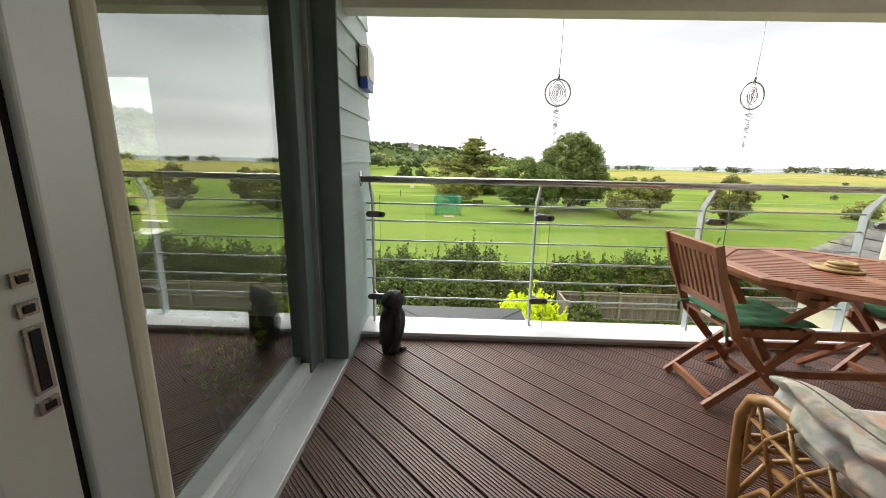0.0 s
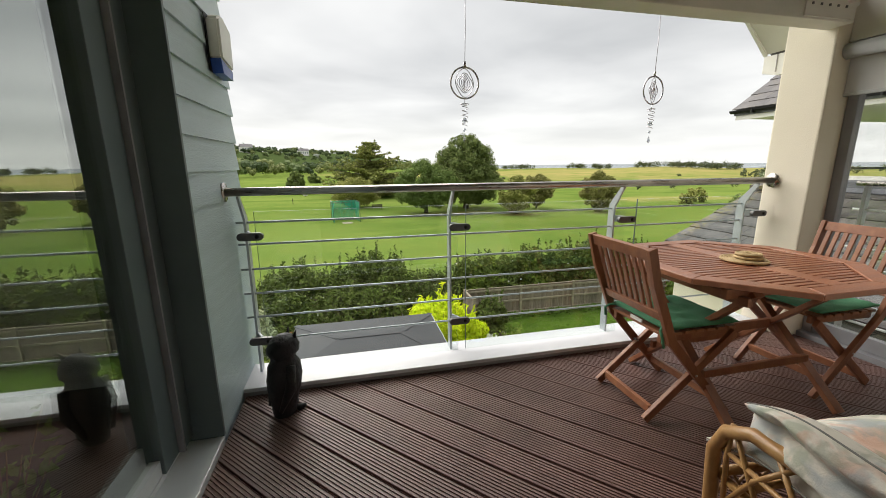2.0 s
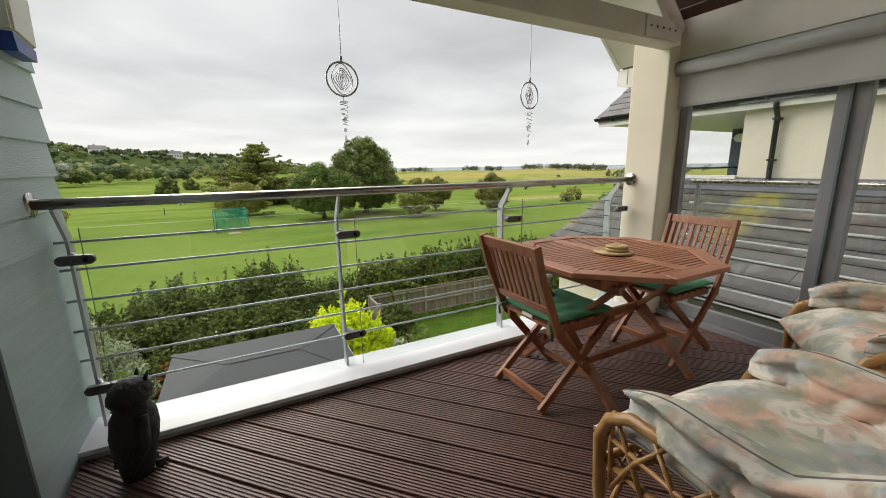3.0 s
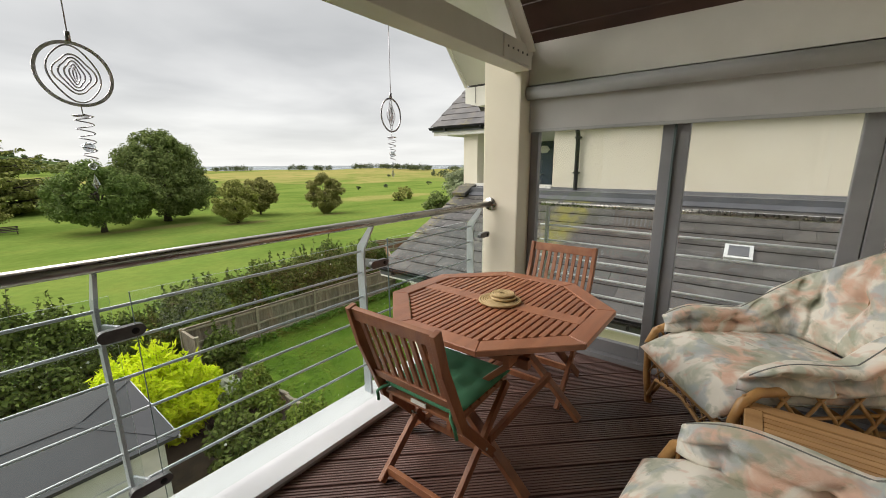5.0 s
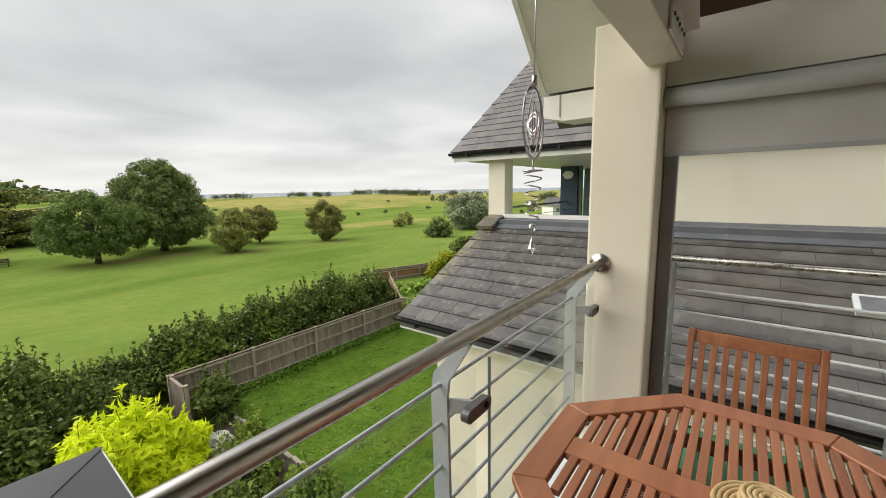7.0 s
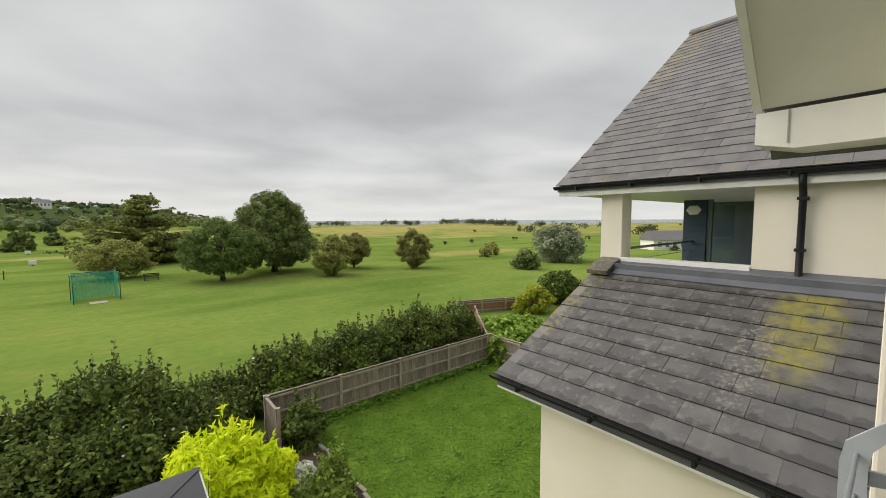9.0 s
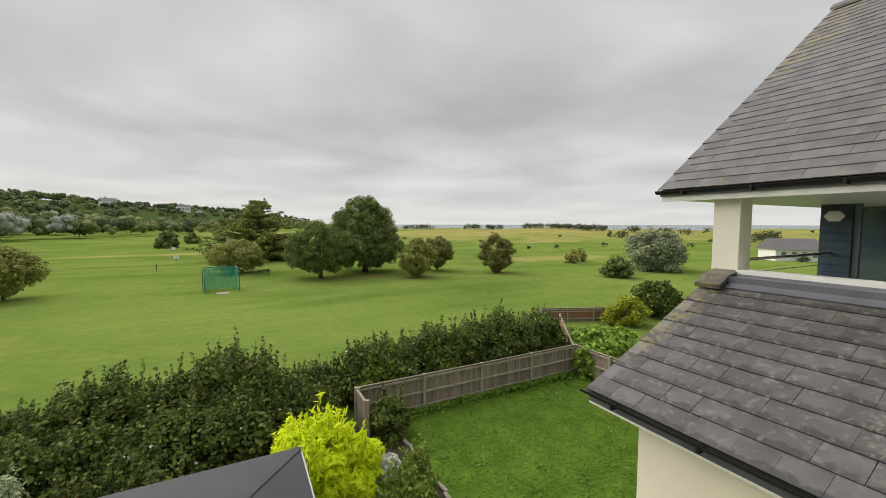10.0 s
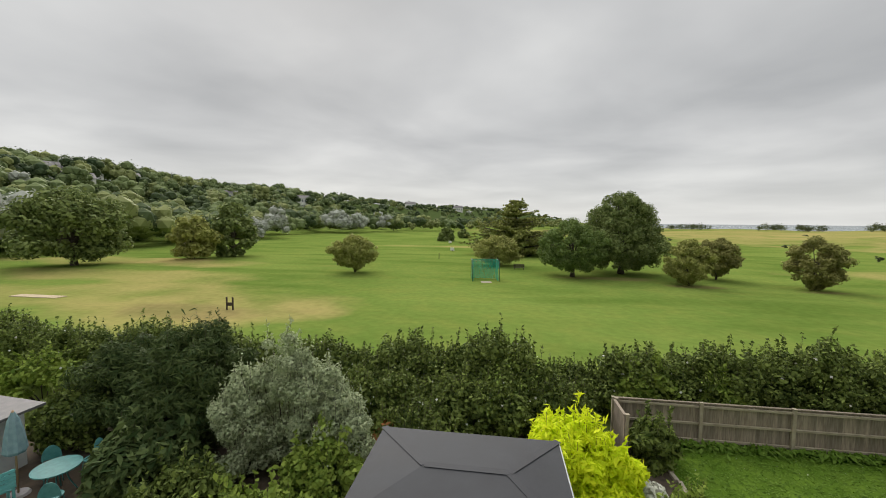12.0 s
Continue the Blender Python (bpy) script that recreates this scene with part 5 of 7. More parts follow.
# patio corner of the next garden, teal furniture and a shed roof
M_TEAL = mat("teal_painted_metal", (0.05, 0.20, 0.20), (0.08, 0.27, 0.26), 8, 0.45)
M_TEALF = mat("teal_canvas", (0.16, 0.27, 0.30), (0.22, 0.34, 0.37), 8, 0.85)
M_WOODP = mat("pale_pole_wood", (0.35, 0.23, 0.12), (0.45, 0.3, 0.17), 8, 0.6)
PZ = GROUND + 0.03
ptab = thing("patio_table", pose(-9.65, 11.2, PZ), "round teal metal patio table", "table")
bm = bmesh.new()
bmesh.ops.create_cone(bm, cap_ends=True, segments=28, radius1=0.5, radius2=0.5, depth=0.03, matrix=pose(0, 0, 0.72))
part("tabletop", bm, M_TEAL, ptab)
for k in range(4):
    a = math.pi / 4 + k * math.pi / 2
    tube("leg", [(0.12 * math.cos(a), 0.12 * math.sin(a), 0.704), (0.22 * math.cos(a), 0.22 * math.sin(a), 0.3), (0.36 * math.cos(a), 0.36 * math.sin(a), 0)], 0.018, M_TEAL, ptab, 8)


def patio_chair(x, y, a):
    e = thing("patio_chair", pose(x, y, PZ, 0, 0, a), "teal metal patio chair with rounded back", "chair", "patio chairs")
    bm = bmesh.new()
    bmesh.ops.create_cone(bm, cap_ends=True, segments=20, radius1=0.21, radius2=0.21, depth=0.025, matrix=pose(0, 0, 0.44))
    part("seat", bm, M_TEAL, e)
    bm = bmesh.new()
    out = [(0.21 * math.cos(t), 0.52 + 0.38 * math.sin(t)) for t in (math.pi * k / 12 for k in range(13))]
    bm_prism(bm, out, -0.22, -0.20)
    part("backrest", bm, M_TEAL, e)
    for sx in (-1, 1):
        for sy in (-1, 1):
            tube("leg", [(0.14 * sx, 0.14 * sy, 0.43), (0.19 * sx, 0.19 * sy, 0)], 0.013, M_TEAL, e, 6)
        tube("back_post", [(0.17 * sx, -0.16, 0.44), (0.18 * sx, -0.21, 0.6)], 0.012, M_TEAL, e, 6)


for x, y, a in ((-10.35, 11.6, 235), (-9.6, 12.05, 180), (-8.75, 11.5, 120), (-9.0, 10.6, 40)):
    patio_chair(x, y, a)
par = thing("parasol", pose(-10.6, 11.0, PZ), "closed teal parasol on a wooden pole", "parasol")
tube("pole", [(0, 0, 0.06), (0, 0, 2.25)], 0.022, M_WOODP, par, 10)
bm = bmesh.new()
n = 16
prev = None
for z, r in ((1.12, 0.16), (1.2, 0.2), (1.6, 0.16), (2.0, 0.1), (2.2, 0.03)):
    ring = [bm.verts.new((r * (1 + 0.22 * (k % 2)) * math.cos(2 * math.pi * k / n), r * (1 + 0.22 * (k % 2)) * math.sin(2 * math.pi * k / n), z)) for k in range(n)]
    if prev:
        for k in range(n):
            bm.faces.new((prev[k], prev[(k + 1) % n], ring[(k + 1) % n], ring[k]))
    prev = ring
part("canopy", bm, M_TEALF, par)
bm = bmesh.new()
bmesh.ops.create_cone(bm, cap_ends=True, segments=20, radius1=0.24, radius2=0.2, depth=0.06, matrix=pose(0, 0, 0.03))
part("base", bm, M_KERB, par)
ben = thing("garden_bench", pose(-10.6, 10.2, PZ, 0, 0, 70), "turquoise painted garden bench", "bench")
M_TURQ = mat("turquoise_paint", (0.12, 0.42, 0.42), (0.16, 0.5, 0.49), 6, 0.5)
for k in range(4):
    box("seat_slat", -0.6, 0.6, -0.2 + 0.11 * k, -0.11 + 0.11 * k, 0.42, 0.445, M_TURQ, ben, 0.004)
for k in range(5):
    box("back_slat", -0.6, 0.6, -0.27, -0.245, 0.5 + 0.095 * k, 0.58 + 0.095 * k, M_TURQ, ben, 0.004)
for sx in (-0.58, 0.53):
    box("leg", sx, sx + 0.05, -0.244, -0.201, 0, 0.95, M_TURQ, ben)
    box("leg", sx, sx + 0.05, 0.18, 0.23, 0, 0.62, M_TURQ, ben)
    box("armrest", sx - 0.01, sx + 0.06, -0.2, 0.25, 0.62, 0.65, M_TURQ, ben, 0.004)
ns = thing("garden_shed", pose(-12.9, 11.3, GROUND), "small pale shed with a grey flat roof", "shed")
box("wall", -1.0, 1.0, -0.8, 0.8, 0, 1.98, M_SHEDW, ns, 0.005)
box("roof", -1.15, 1.75, -1.0, 0.75, 1.985, 2.06, M_SLATEI, ns, 0.01, "grey flat roof", m=Matrix.Rotation(radians(3), 4, "Y"))
box("fascia", 1.2, 1.24, -0.9, 0.7, 1.82, 1.92, M_WHITEP, ns, 0, "white fascia", m=None)

# ---- golf course ----
tree("oak_tree", "large round dark green oak", 18.7, 60.5, 11.2, 13.2, L_OAK, 460, 0.058, 230, 0.145, 0.1, style="oak")
tree("ash_tree", "spreading mid-green tree beside the oak", 11.3, 56.0, 7.4, 10.4, L_OAK2, 300, 0.060, 150, 0.125, 0.16, multi=1)
tree("apple_tree", "olive-green bushy field tree", 23.3, 51.0, 5.3, 6.0, L_APPLE, 230, 0.072, 110, 0.12, 0.03, style="fan", multi=2)
tree("apple_tree", "rusty green bushy field tree with forked stems", 29.3, 57.0, 5.4, 6.2, L_APPLE2, 230, 0.072, 110, 0.125, 0.1, style="fan", multi=3)
tree("thorn_tree", "dark olive field tree with a dense base", 36.0, 50.8, 5.8, 6.2, L_APPLE2, 230, 0.072, 110, 0.125, 0.02, style="fan", multi=2)
tree("cypress_tree", "broad layered dark conifer", 5.3, 91.0, 12.4, 23.0, L_CEDAR, 430, 0.054, 46, 0.26, 0.02, style="layer", flat=0.3)
tree("apple_tree", "olive-green bushy tree before the conifer", 1.6, 66.0, 5.0, 8.4, L_APPLE, 230, 0.070, 110, 0.14, 0.02, style="fan", multi=2)
tree("apple_tree", "lone olive-green bushy field tree", -18.2, 54.4, 5.2, 7.2, L_APPLE, 230, 0.070, 110, 0.125, 0.08, style="fan", multi=3)
tree("field_bush", "small round bush on the far fairway", -17.3, 142, 4.6, 6.6, L_OAK, 40, 0.16, 60, 0.5, 0.0)
tree("field_bush", "small round bush on the far fairway", -12.9, 168, 3.6, 5.6, L_OAK, 36, 0.16, 60, 0.5, 0.0)
tree("field_tree", "broad mid-green tree at the wood edge", -61.5, 52.5, 11.4, 15.0, L_OAK, 190, 0.10, 120, 0.3, 0.13)
tree("field_tree", "olive-green tree at the wood edge", -52.3, 64.8, 7.6, 8.4, L_APPLE, 90, 0.12, 80, 0.36, 0.06)
tree("field_tree", "dark green tree at the wood edge", -49.0, 71.0, 10.0, 9.0, L_OAK, 100, 0.12, 80, 0.38, 0.04)
tree("willow_tree", "grey-green willow clump beyond the gardens", 60.5, 41.5, 6.3, 10.2, L_WILLOW, 150, 0.1, 130, 0.2, 0.02, multi=3)
tree("field_bush", "dark low bush beside the willow", 47.6, 38.3, 2.7, 4.6, L_OAK, 50, 0.15, 70, 0.22, 0.02)
tree("field_bush", "sparse low bush in the straw grass", 60.0, 57.0, 2.6, 3.8, L_APPLE, 30, 0.15, 40, 0.25, 0.1)
tree("field_bush", "low bush in the straw grass", 56.0, 55.0, 1.7, 3.0, L_APPLE, 26, 0.15, 50, 0.22, 0.0)

# driving net
netm = bpy.data.materials.new("green_net")
netm.use_nodes = True
_n, _l = netm.node_tree.nodes.new, netm.node_tree.links.new
_p = netm.node_tree.nodes["Principled BSDF"]
_p.inputs["Base Color"].default_value, _p.inputs["Roughness"].default_value = (0.015, 0.36, 0.24, 1), 0.7
_t = _n("ShaderNodeBsdfTransparent")
_w = _n("ShaderNodeTexNoise")
_w.inputs["Scale"].default_value = 3
_r = _n("ShaderNodeMapRange")
_r.inputs["To Min"].default_value, _r.inputs["To Max"].default_value = 0.45, 0.8
_l(_w.outputs["Fac"], _r.inputs["Value"])
_m = _n("ShaderNodeMixShader")
_l(_r.outputs[0], _m.inputs[0])
_l(_t.outputs[0], _m.inputs[1])
_l(_p.outputs[0], _m.inputs[2])
_l(_m.outputs[0], netm.node_tree.nodes["Material Output"].inputs[0])
M_POLEG = mat("dark_green_pole", (0.02, 0.08, 0.05), (0.03, 0.1, 0.07), 5, 0.5)
net = thing("practice_net", pose(-0.05, 50.5, GROUND, 0, 0, 8), "green golf practice net on thin poles", "net")
NW, ND, NH = 1.6, 1.3, 2.5
for sx in (-NW, NW):
    for sy in (-ND, ND):
        tube("pole", [(sx, sy, 0), (sx, sy, NH)], 0.035, M_POLEG, net, 8)
    tube("top_bar", [(sx, -ND, NH), (sx, ND, NH)], 0.03, M_POLEG, net, 8)
for sy in (-ND, ND):
    tube("top_bar", [(-NW, sy, NH), (NW, sy, NH)], 0.03, M_POLEG, net, 8)


def net_panel(a, b):
    n = 12
    bm = bmesh.new()
    a, b = Vector(a), Vector(b)
    grid = [[bm.verts.new(a.lerp(b, i / n) + Vector((0.05 * math.sin(i * 1.9 + j), 0.07 * math.sin(i * 2.3 + j * 0.7), 0.06 + (NH - 0.07) * j / 8))) for i in range(n + 1)] for j in range(9)]
    for j in range(8):
        for i in range(n):
            bm.faces.new((grid[j][i], grid[j][i + 1], grid[j + 1][i + 1], grid[j + 1][i]))
    part("net_panel", bm, netm, net, "green netting", True)


net_panel((-NW + 0.1, ND - 0.1, 0), (NW - 0.1, ND - 0.1, 0))
net_panel((-NW + 0.1, -ND + 0.1, 0), (-NW + 0.1, ND - 0.2, 0))
net_panel((NW - 0.1, -ND + 0.1, 0), (NW - 0.1, ND - 0.2, 0))
box("practice_mat", -0.6, 0.6, -2.2, -1.0, 0.0, 0.03, M_FENCEP, net, 0.01)

M_DARKW = mat("dark_wood", (0.04, 0.03, 0.022), (0.07, 0.05, 0.035), 6, 0.8)
gb = thing("field_bench", pose(4.6, 61, GROUND), "dark wooden bench by the fairway", "bench")
for k in range(3):
    box("seat_slat", -0.8, 0.8, -0.2 + 0.15 * k, -0.08 + 0.15 * k, 0.43, 0.47, M_DARKW, gb)
    box("back_slat", -0.8, 0.8, 0.24, 0.28, 0.55 + 0.15 * k, 0.66 + 0.15 * k, M_DARKW, gb)
for sx in (-0.7, 0.64):
    box("leg", sx, sx + 0.06, -0.2, -0.14, 0, 0.429, M_DARKW, gb)
    box("leg", sx, sx + 0.06, 0.281, 0.34, 0, 0.98, M_DARKW, gb)
tp = thing("tee_marker", pose(-19.4, 30.6, GROUND), "dark wooden tee sign with two posts", "sign")
for x in (-0.3, 0.22):
    box("post", x, x + 0.09, 0, 0.09, 0, 1.05, M_DARKW, tp)
box("board", -0.2, 0.215, 0.02, 0.06, 0.35, 0.62, M_DARKW, tp, 0.01)
for x, y in ((-24, 62), (-9.5, 75)):
    pm = thing("fairway_post", pose(x, y, float(land(x, y))), "thin dark fairway post", "post", "fairway posts")
    box("stake", -0.05, 0.05, -0.05, 0.05, 0, 1.1, M_DARKW, pm)
for x, y in ((-9.5, 96), (-14, 128)):
    pm = thing("tee_box_marker", pose(x, y, float(land(x, y))), "small white tee marker", "marker", "tee markers")
    box("panel", -0.5, 0.5, -0.05, 0.05, 0.2, 0.9, M_WHITEP, pm, 0.02)
    box("foot", -0.1, 0.1, -0.04, 0.04, -0.1, 0.199, M_BLACK, pm)


def far_woods():
    """Woods on the hill and along the edge of the course, thinner with distance."""
    q, qg, qd, qo, qk = [], [], [], [], []

    ico = bmesh.new()
    bmesh.ops.create_icosphere(ico, subdivisions=1, radius=1.0)
    base = np.array([[tuple(v.co) for v in f.verts] for f in ico.faces])
    ico.free()

    def put(x, y, h, w, n, s, bag):
        """One far tree: leafy domes, each laid over a dark heart, on a ragged crown."""
        z = float(land(x, y))
        c, r = crown_clumps(9, w / 2 * 0.80, h * 0.37, h * 0.55, w * 0.19, -0.7, 0.5)
        c = np.concatenate([c, [[0, 0, h * 0.5]]]) + (x, y, z)
        r = np.concatenate([r * RNG.uniform(0.7, 1.25, len(r)), [w * 0.30]])
        bag.append(clump_leaves(c, r, 0.85 * n / len(c), s * 0.95, 0.9, 0.72, 1.2, 0.4))
        for ci, ri in zip(c, r):
            cores[id(bag)].append(ci + base * (ri * 0.8, ri * 0.8, ri * 0.72))

    def polar(az, d):
        return CX + d * math.sin(radians(az)), CY + d * math.cos(radians(az))

    cores = {id(bag): [] for bag in (q, qg, qd, qo, qk)}
    edge_az, edge_d = [-105, -57, -45, -37, -25, -12, -5, 4, 9], [85, 118, 125, 150, 235, 255, 300, 360, 420]
    for _ in range(1300):
        az = RNG.uniform(-105, 9)
        hd = np.interp(az, HILL_AZ, HILL_D)
        edge = np.interp(az, edge_az, edge_d)
        d = edge + (hd * 1.03 - edge) * RNG.random()
        h = RNG.uniform(7, 12.5)
        bag = (q, q, qo, qk)[RNG.integers(4)] if RNG.random() > 0.012 else qg
        put(*polar(az, d), h, h * RNG.uniform(1.0, 1.45), int(np.clip(46000 / d, 80, 330)), float(np.clip(d * 0.0027, 0.36, 2.8)), bag)
    # taller, looser trees along the edge of the course
    for _ in range(75):
        az = RNG.uniform(-100, -4)
        d = np.interp(az, edge_az, edge_d) + RNG.uniform(-2, 14)
        h = RNG.uniform(8.5, 13.5) * (1 if az < -15 else 0.8)
        bag = (q, qo, qo, qk)[RNG.integers(4)]
        put(*polar(az, d), h, h * RNG.uniform(0.9, 1.2), int(np.clip(90000 / d, 150, 560)), float(np.clip(d * 0.0027, 0.36, 2)), bag)
    for _ in range(300):
        az = RNG.uniform(-105, 6)
        d = np.interp(az, HILL_AZ, HILL_D) * RNG.uniform(0.9, 1.05)
        h = RNG.uniform(6, 13)
        put(*polar(az, d), h, h * RNG.uniform(1.0, 1.5), int(np.clip(46000 / d, 90, 200)), float(np.clip(d * 0.0027, 0.36, 2.8)), (q, qk)[RNG.integers(2)])
    for az, d, h in ((-24, 222, 15), (-22.6, 225, 14), (-21.2, 229, 13.5), (-20, 234, 12), (-17, 248, 11.5), (-31.5, 166, 12.5), (-33, 160, 10.5), (-54, 110, 13), (-56, 108, 12.5), (-58.5, 106, 12), (-61, 104, 11)):
        put(*polar(az, d), h, h * 0.95, 700, 0.6, qg)
    for az0, az1, d, n in ((22, 26.5, 300, 16), (31, 33, 290, 9), (34, 36.5, 290, 11), (39.5, 42, 275, 12), (42.5, 46, 265, 18), (46.5, 50.5, 255, 22), (53, 54.5, 250, 6), (66, 69, 180, 8), (51, 53, 190, 4), (57, 62, 230, 6), (73, 90, 200, 20)):
        for _ in range(n):
            az, dd = RNG.uniform(az0, az1), d + RNG.uniform(-8, 8)
            put(CX + dd * math.sin(radians(az)), CY + dd * math.cos(radians(az)), RNG.uniform(2.4, 4.4), RNG.uniform(4, 7), 90, 0.6, qd)
    for _ in range(26):
        az, dd = RNG.uniform(14, 90), RNG.uniform(90, 300)
        put(CX + dd * math.sin(radians(az)), CY + dd * math.cos(radians(az)), RNG.uniform(0.5, 1.4), RNG.uniform(1.2, 3), 24, 0.5, qd)
    for name, bag, lm, lab, cat in (("far_woods", q, L_WOOD, "dense green woods covering the hillside", "woods"), ("far_woods", qo, L_WOODO, "olive-green trees among the hillside woods", "woods"), ("far_woods", qk, L_WOODD, "dark green trees among the hillside woods", "woods"), ("pale_poplars", qg, L_WOODG, "pale grey-leaved poplars along the wood", "woods"), ("dune_scrub", qd, L_DUNEB, "low scrub along the dune tops", "scrub")):
        tri = np.concatenate(cores[id(bag)])
        if name == "dune_scrub":
            tri = tri[:0]
        quad = np.concatenate(bag)
        e = polys(name, quad, lm)
        tagged(e, lab, cat, kind="stuff")
        if len(tri):
            me = bpy.data.meshes.new("tree_masses")
            vv = tri.reshape(-1, 3)
            me.vertices.add(len(vv))
            me.vertices.foreach_set("co", vv.astype(np.float32).ravel())
            me.loops.add(len(vv))
            me.loops.foreach_set("vertex_index", np.arange(len(vv), dtype=np.int32))
            me.polygons.add(len(tri))
            me.polygons.foreach_set("loop_start", np.arange(0, len(vv), 3, dtype=np.int32))
            me.update(calc_edges=True)
            link_mesh("tree_masses", me, lm, e)["kind"] = "stuff"


far_woods()


def far_house(az, d, w, label, h=3.2, turn=20, roofm=M_SLATEI, lift=0.0):
    x, y = CX + d * math.sin(radians(az)), CY + d * math.cos(radians(az))
    e = thing("far_house", pose(x, y, float(land(x, y)) + lift, 0, 0, -az + turn), label, "house", "houses beyond the course")
    dd = w * 0.6
    box("wall", -w / 2, w / 2, -dd / 2, dd / 2, -4, h, M_WHITEP, e, 0, "white wall")
    rr = prism("roof", [(-dd / 2 - 0.4, h), (0, h + dd * 0.42), (dd / 2 + 0.4, h)], -w / 2 - 0.3, w / 2 + 0.3, roofm, e, "x", "grey pitched roof")
    for k in range(4):
        x0 = -w / 2 + w * (0.12 + 0.22 * k)
        wi = box("window", x0, x0 + w * 0.1, -dd / 2 - 0.05, -dd / 2 - 0.005, h * 0.35, h * 0.8, M_FRAME, e, 0, "dark window")


far_house(69.6, 105, 8.5, "white bungalow with a grey roof near the dunes", 2.3, 35)
for az, d, w, h in ((-54, 235, 13, 4.4), (-50.5, 262, 11, 4.2), (-51.2, 225, 10, 4), (-43, 215, 8, 4.4), (-40.5, 190, 8, 4), (-35, 178, 11, 5), (-36.8, 330, 10, 5), (-28, 380, 11, 5), (-47, 270, 9, 4.6), (-13, 700, 18, 9), (-6, 900, 20, 9)):
    far_house(az, d, w, "pale hillside house among the trees", h, 15, M_WHITEP if w == 14 else M_SLATEI)
bk = box("bunker_sand", -42.5, -37.5, 32.0, 33.0, GROUND - 0.3, GROUND + 0.05, M_SAND, None, 0.04)
tagged(bk, "sandy bunker edge on the fairway", "bunker", kind="structure")


# ---- things on the balcony ----
M_TEAK = mat("oiled_eucalyptus", (0.235, 0.085, 0.040), (0.33, 0.135, 0.062), 5, 0.42, bump=0.12, fine=90, stretch=(0.25, 4, 4))
M_TEAKT = mat("oiled_eucalyptus_top", (0.30, 0.115, 0.060), (0.40, 0.165, 0.088), 5, 0.36, bump=0.12, fine=90, stretch=(0.3, 4, 4), rnd="object", rnd_amt=0.08)
M_TEAKV = mat("oiled_eucalyptus_leg", (0.22, 0.078, 0.036), (0.30, 0.12, 0.055), 5, 0.42, bump=0.12, fine=90, stretch=(4, 4, 0.4))
M_PALEW = mat("pale_slatted_wood", (0.36, 0.20, 0.085), (0.47, 0.28, 0.13), 5, 0.45, bump=0.1, fine=90, stretch=(4, 0.3, 4))
M_GREEN = mat("green_canvas", (0.045, 0.175, 0.09), (0.06, 0.22, 0.115), 5, 0.9, bump=0.3, fine=350)
M_CANE = mat("honey_rattan", (0.36, 0.185, 0.062), (0.50, 0.285, 0.11), 14, 0.35, bump=0.15, fine=70)
M_CANED = mat("brown_rattan_weave", (0.22, 0.12, 0.05), (0.33, 0.19, 0.085), 14, 0.5, bump=0.2, fine=70)
M_STRAW = mat("straw_coil", (0.45, 0.32, 0.15), (0.58, 0.43, 0.23), 25, 0.7, bump=0.4, fine=120)
M_OWL = mat("matt_black_resin", (0.010, 0.010, 0.011), (0.022, 0.022, 0.025), 9, 0.6, bump=0.8, fine=38)
M_SPIN = mat("spinner_metal", (0.48, 0.46, 0.50), (0.60, 0.58, 0.62), 20, 0.35, metal=0.9)
M_CRYSTAL = glass_mat("crystal", (0.8, 0.82, 0.85), 0.3)
M_BLUE = mat("blue_plastic", (0.01, 0.05, 0.30), (0.015, 0.07, 0.36), 8, 0.35)


def floral_mat():
    """Cream cotton with a washed print of peach, sage and grey-blue blooms."""
    m = mat("floral_cotton", (0.70, 0.665, 0.59), (0.78, 0.745, 0.675), 4, 0.9, bump=0.25, fine=260)
    nt = m.node_tree
    n, l = nt.nodes.new, nt.links.new
    p = nt.nodes["Principled BSDF"]
    co = n("ShaderNodeTexCoord")
    base = p.inputs["Base Color"].links[0].from_socket
    for col, scale, off, lo, hi, amt in (((0.66, 0.42, 0.31), 5.4, 3, 0.50, 0.60, 0.85), ((0.34, 0.38, 0.29), 6.0, 11, 0.51, 0.60, 0.7), ((0.35, 0.40, 0.43), 5.6, 23, 0.52, 0.61, 0.7), ((0.58, 0.34, 0.25), 14, 31, 0.56, 0.66, 0.5), ((0.26, 0.30, 0.22), 16, 47, 0.56, 0.66, 0.5)):
        mp = n("ShaderNodeMapping"); mp.inputs["Location"].default_value = (off, off * 0.7, off * 0.3)
        l(co.outputs["Object"], mp.inputs[0])
        no = n("ShaderNodeTexNoise")
        no.inputs["Scale"].default_value, no.inputs["Detail"].default_value, no.inputs["Distortion"].default_value = scale, 4, 0.6
        l(mp.outputs[0], no.inputs["Vector"])
        mr = n("ShaderNodeMapRange")
        for k, v in (("From Min", lo), ("From Max", hi), ("To Min", 0), ("To Max", amt)):
            mr.inputs[k].default_value = v
        l(no.outputs["Fac"], mr.inputs["Value"])
        mx = n("ShaderNodeMix"); mx.data_type = "RGBA"
        l(mr.outputs[0], mx.inputs["Factor"]); l(base, mx.inputs["A"])
        mx.inputs["B"].default_value = (*col, 1)
        base = mx.outputs["Result"]
    l(base, p.inputs["Base Color"])
    return m


M_FLORAL = floral_mat()


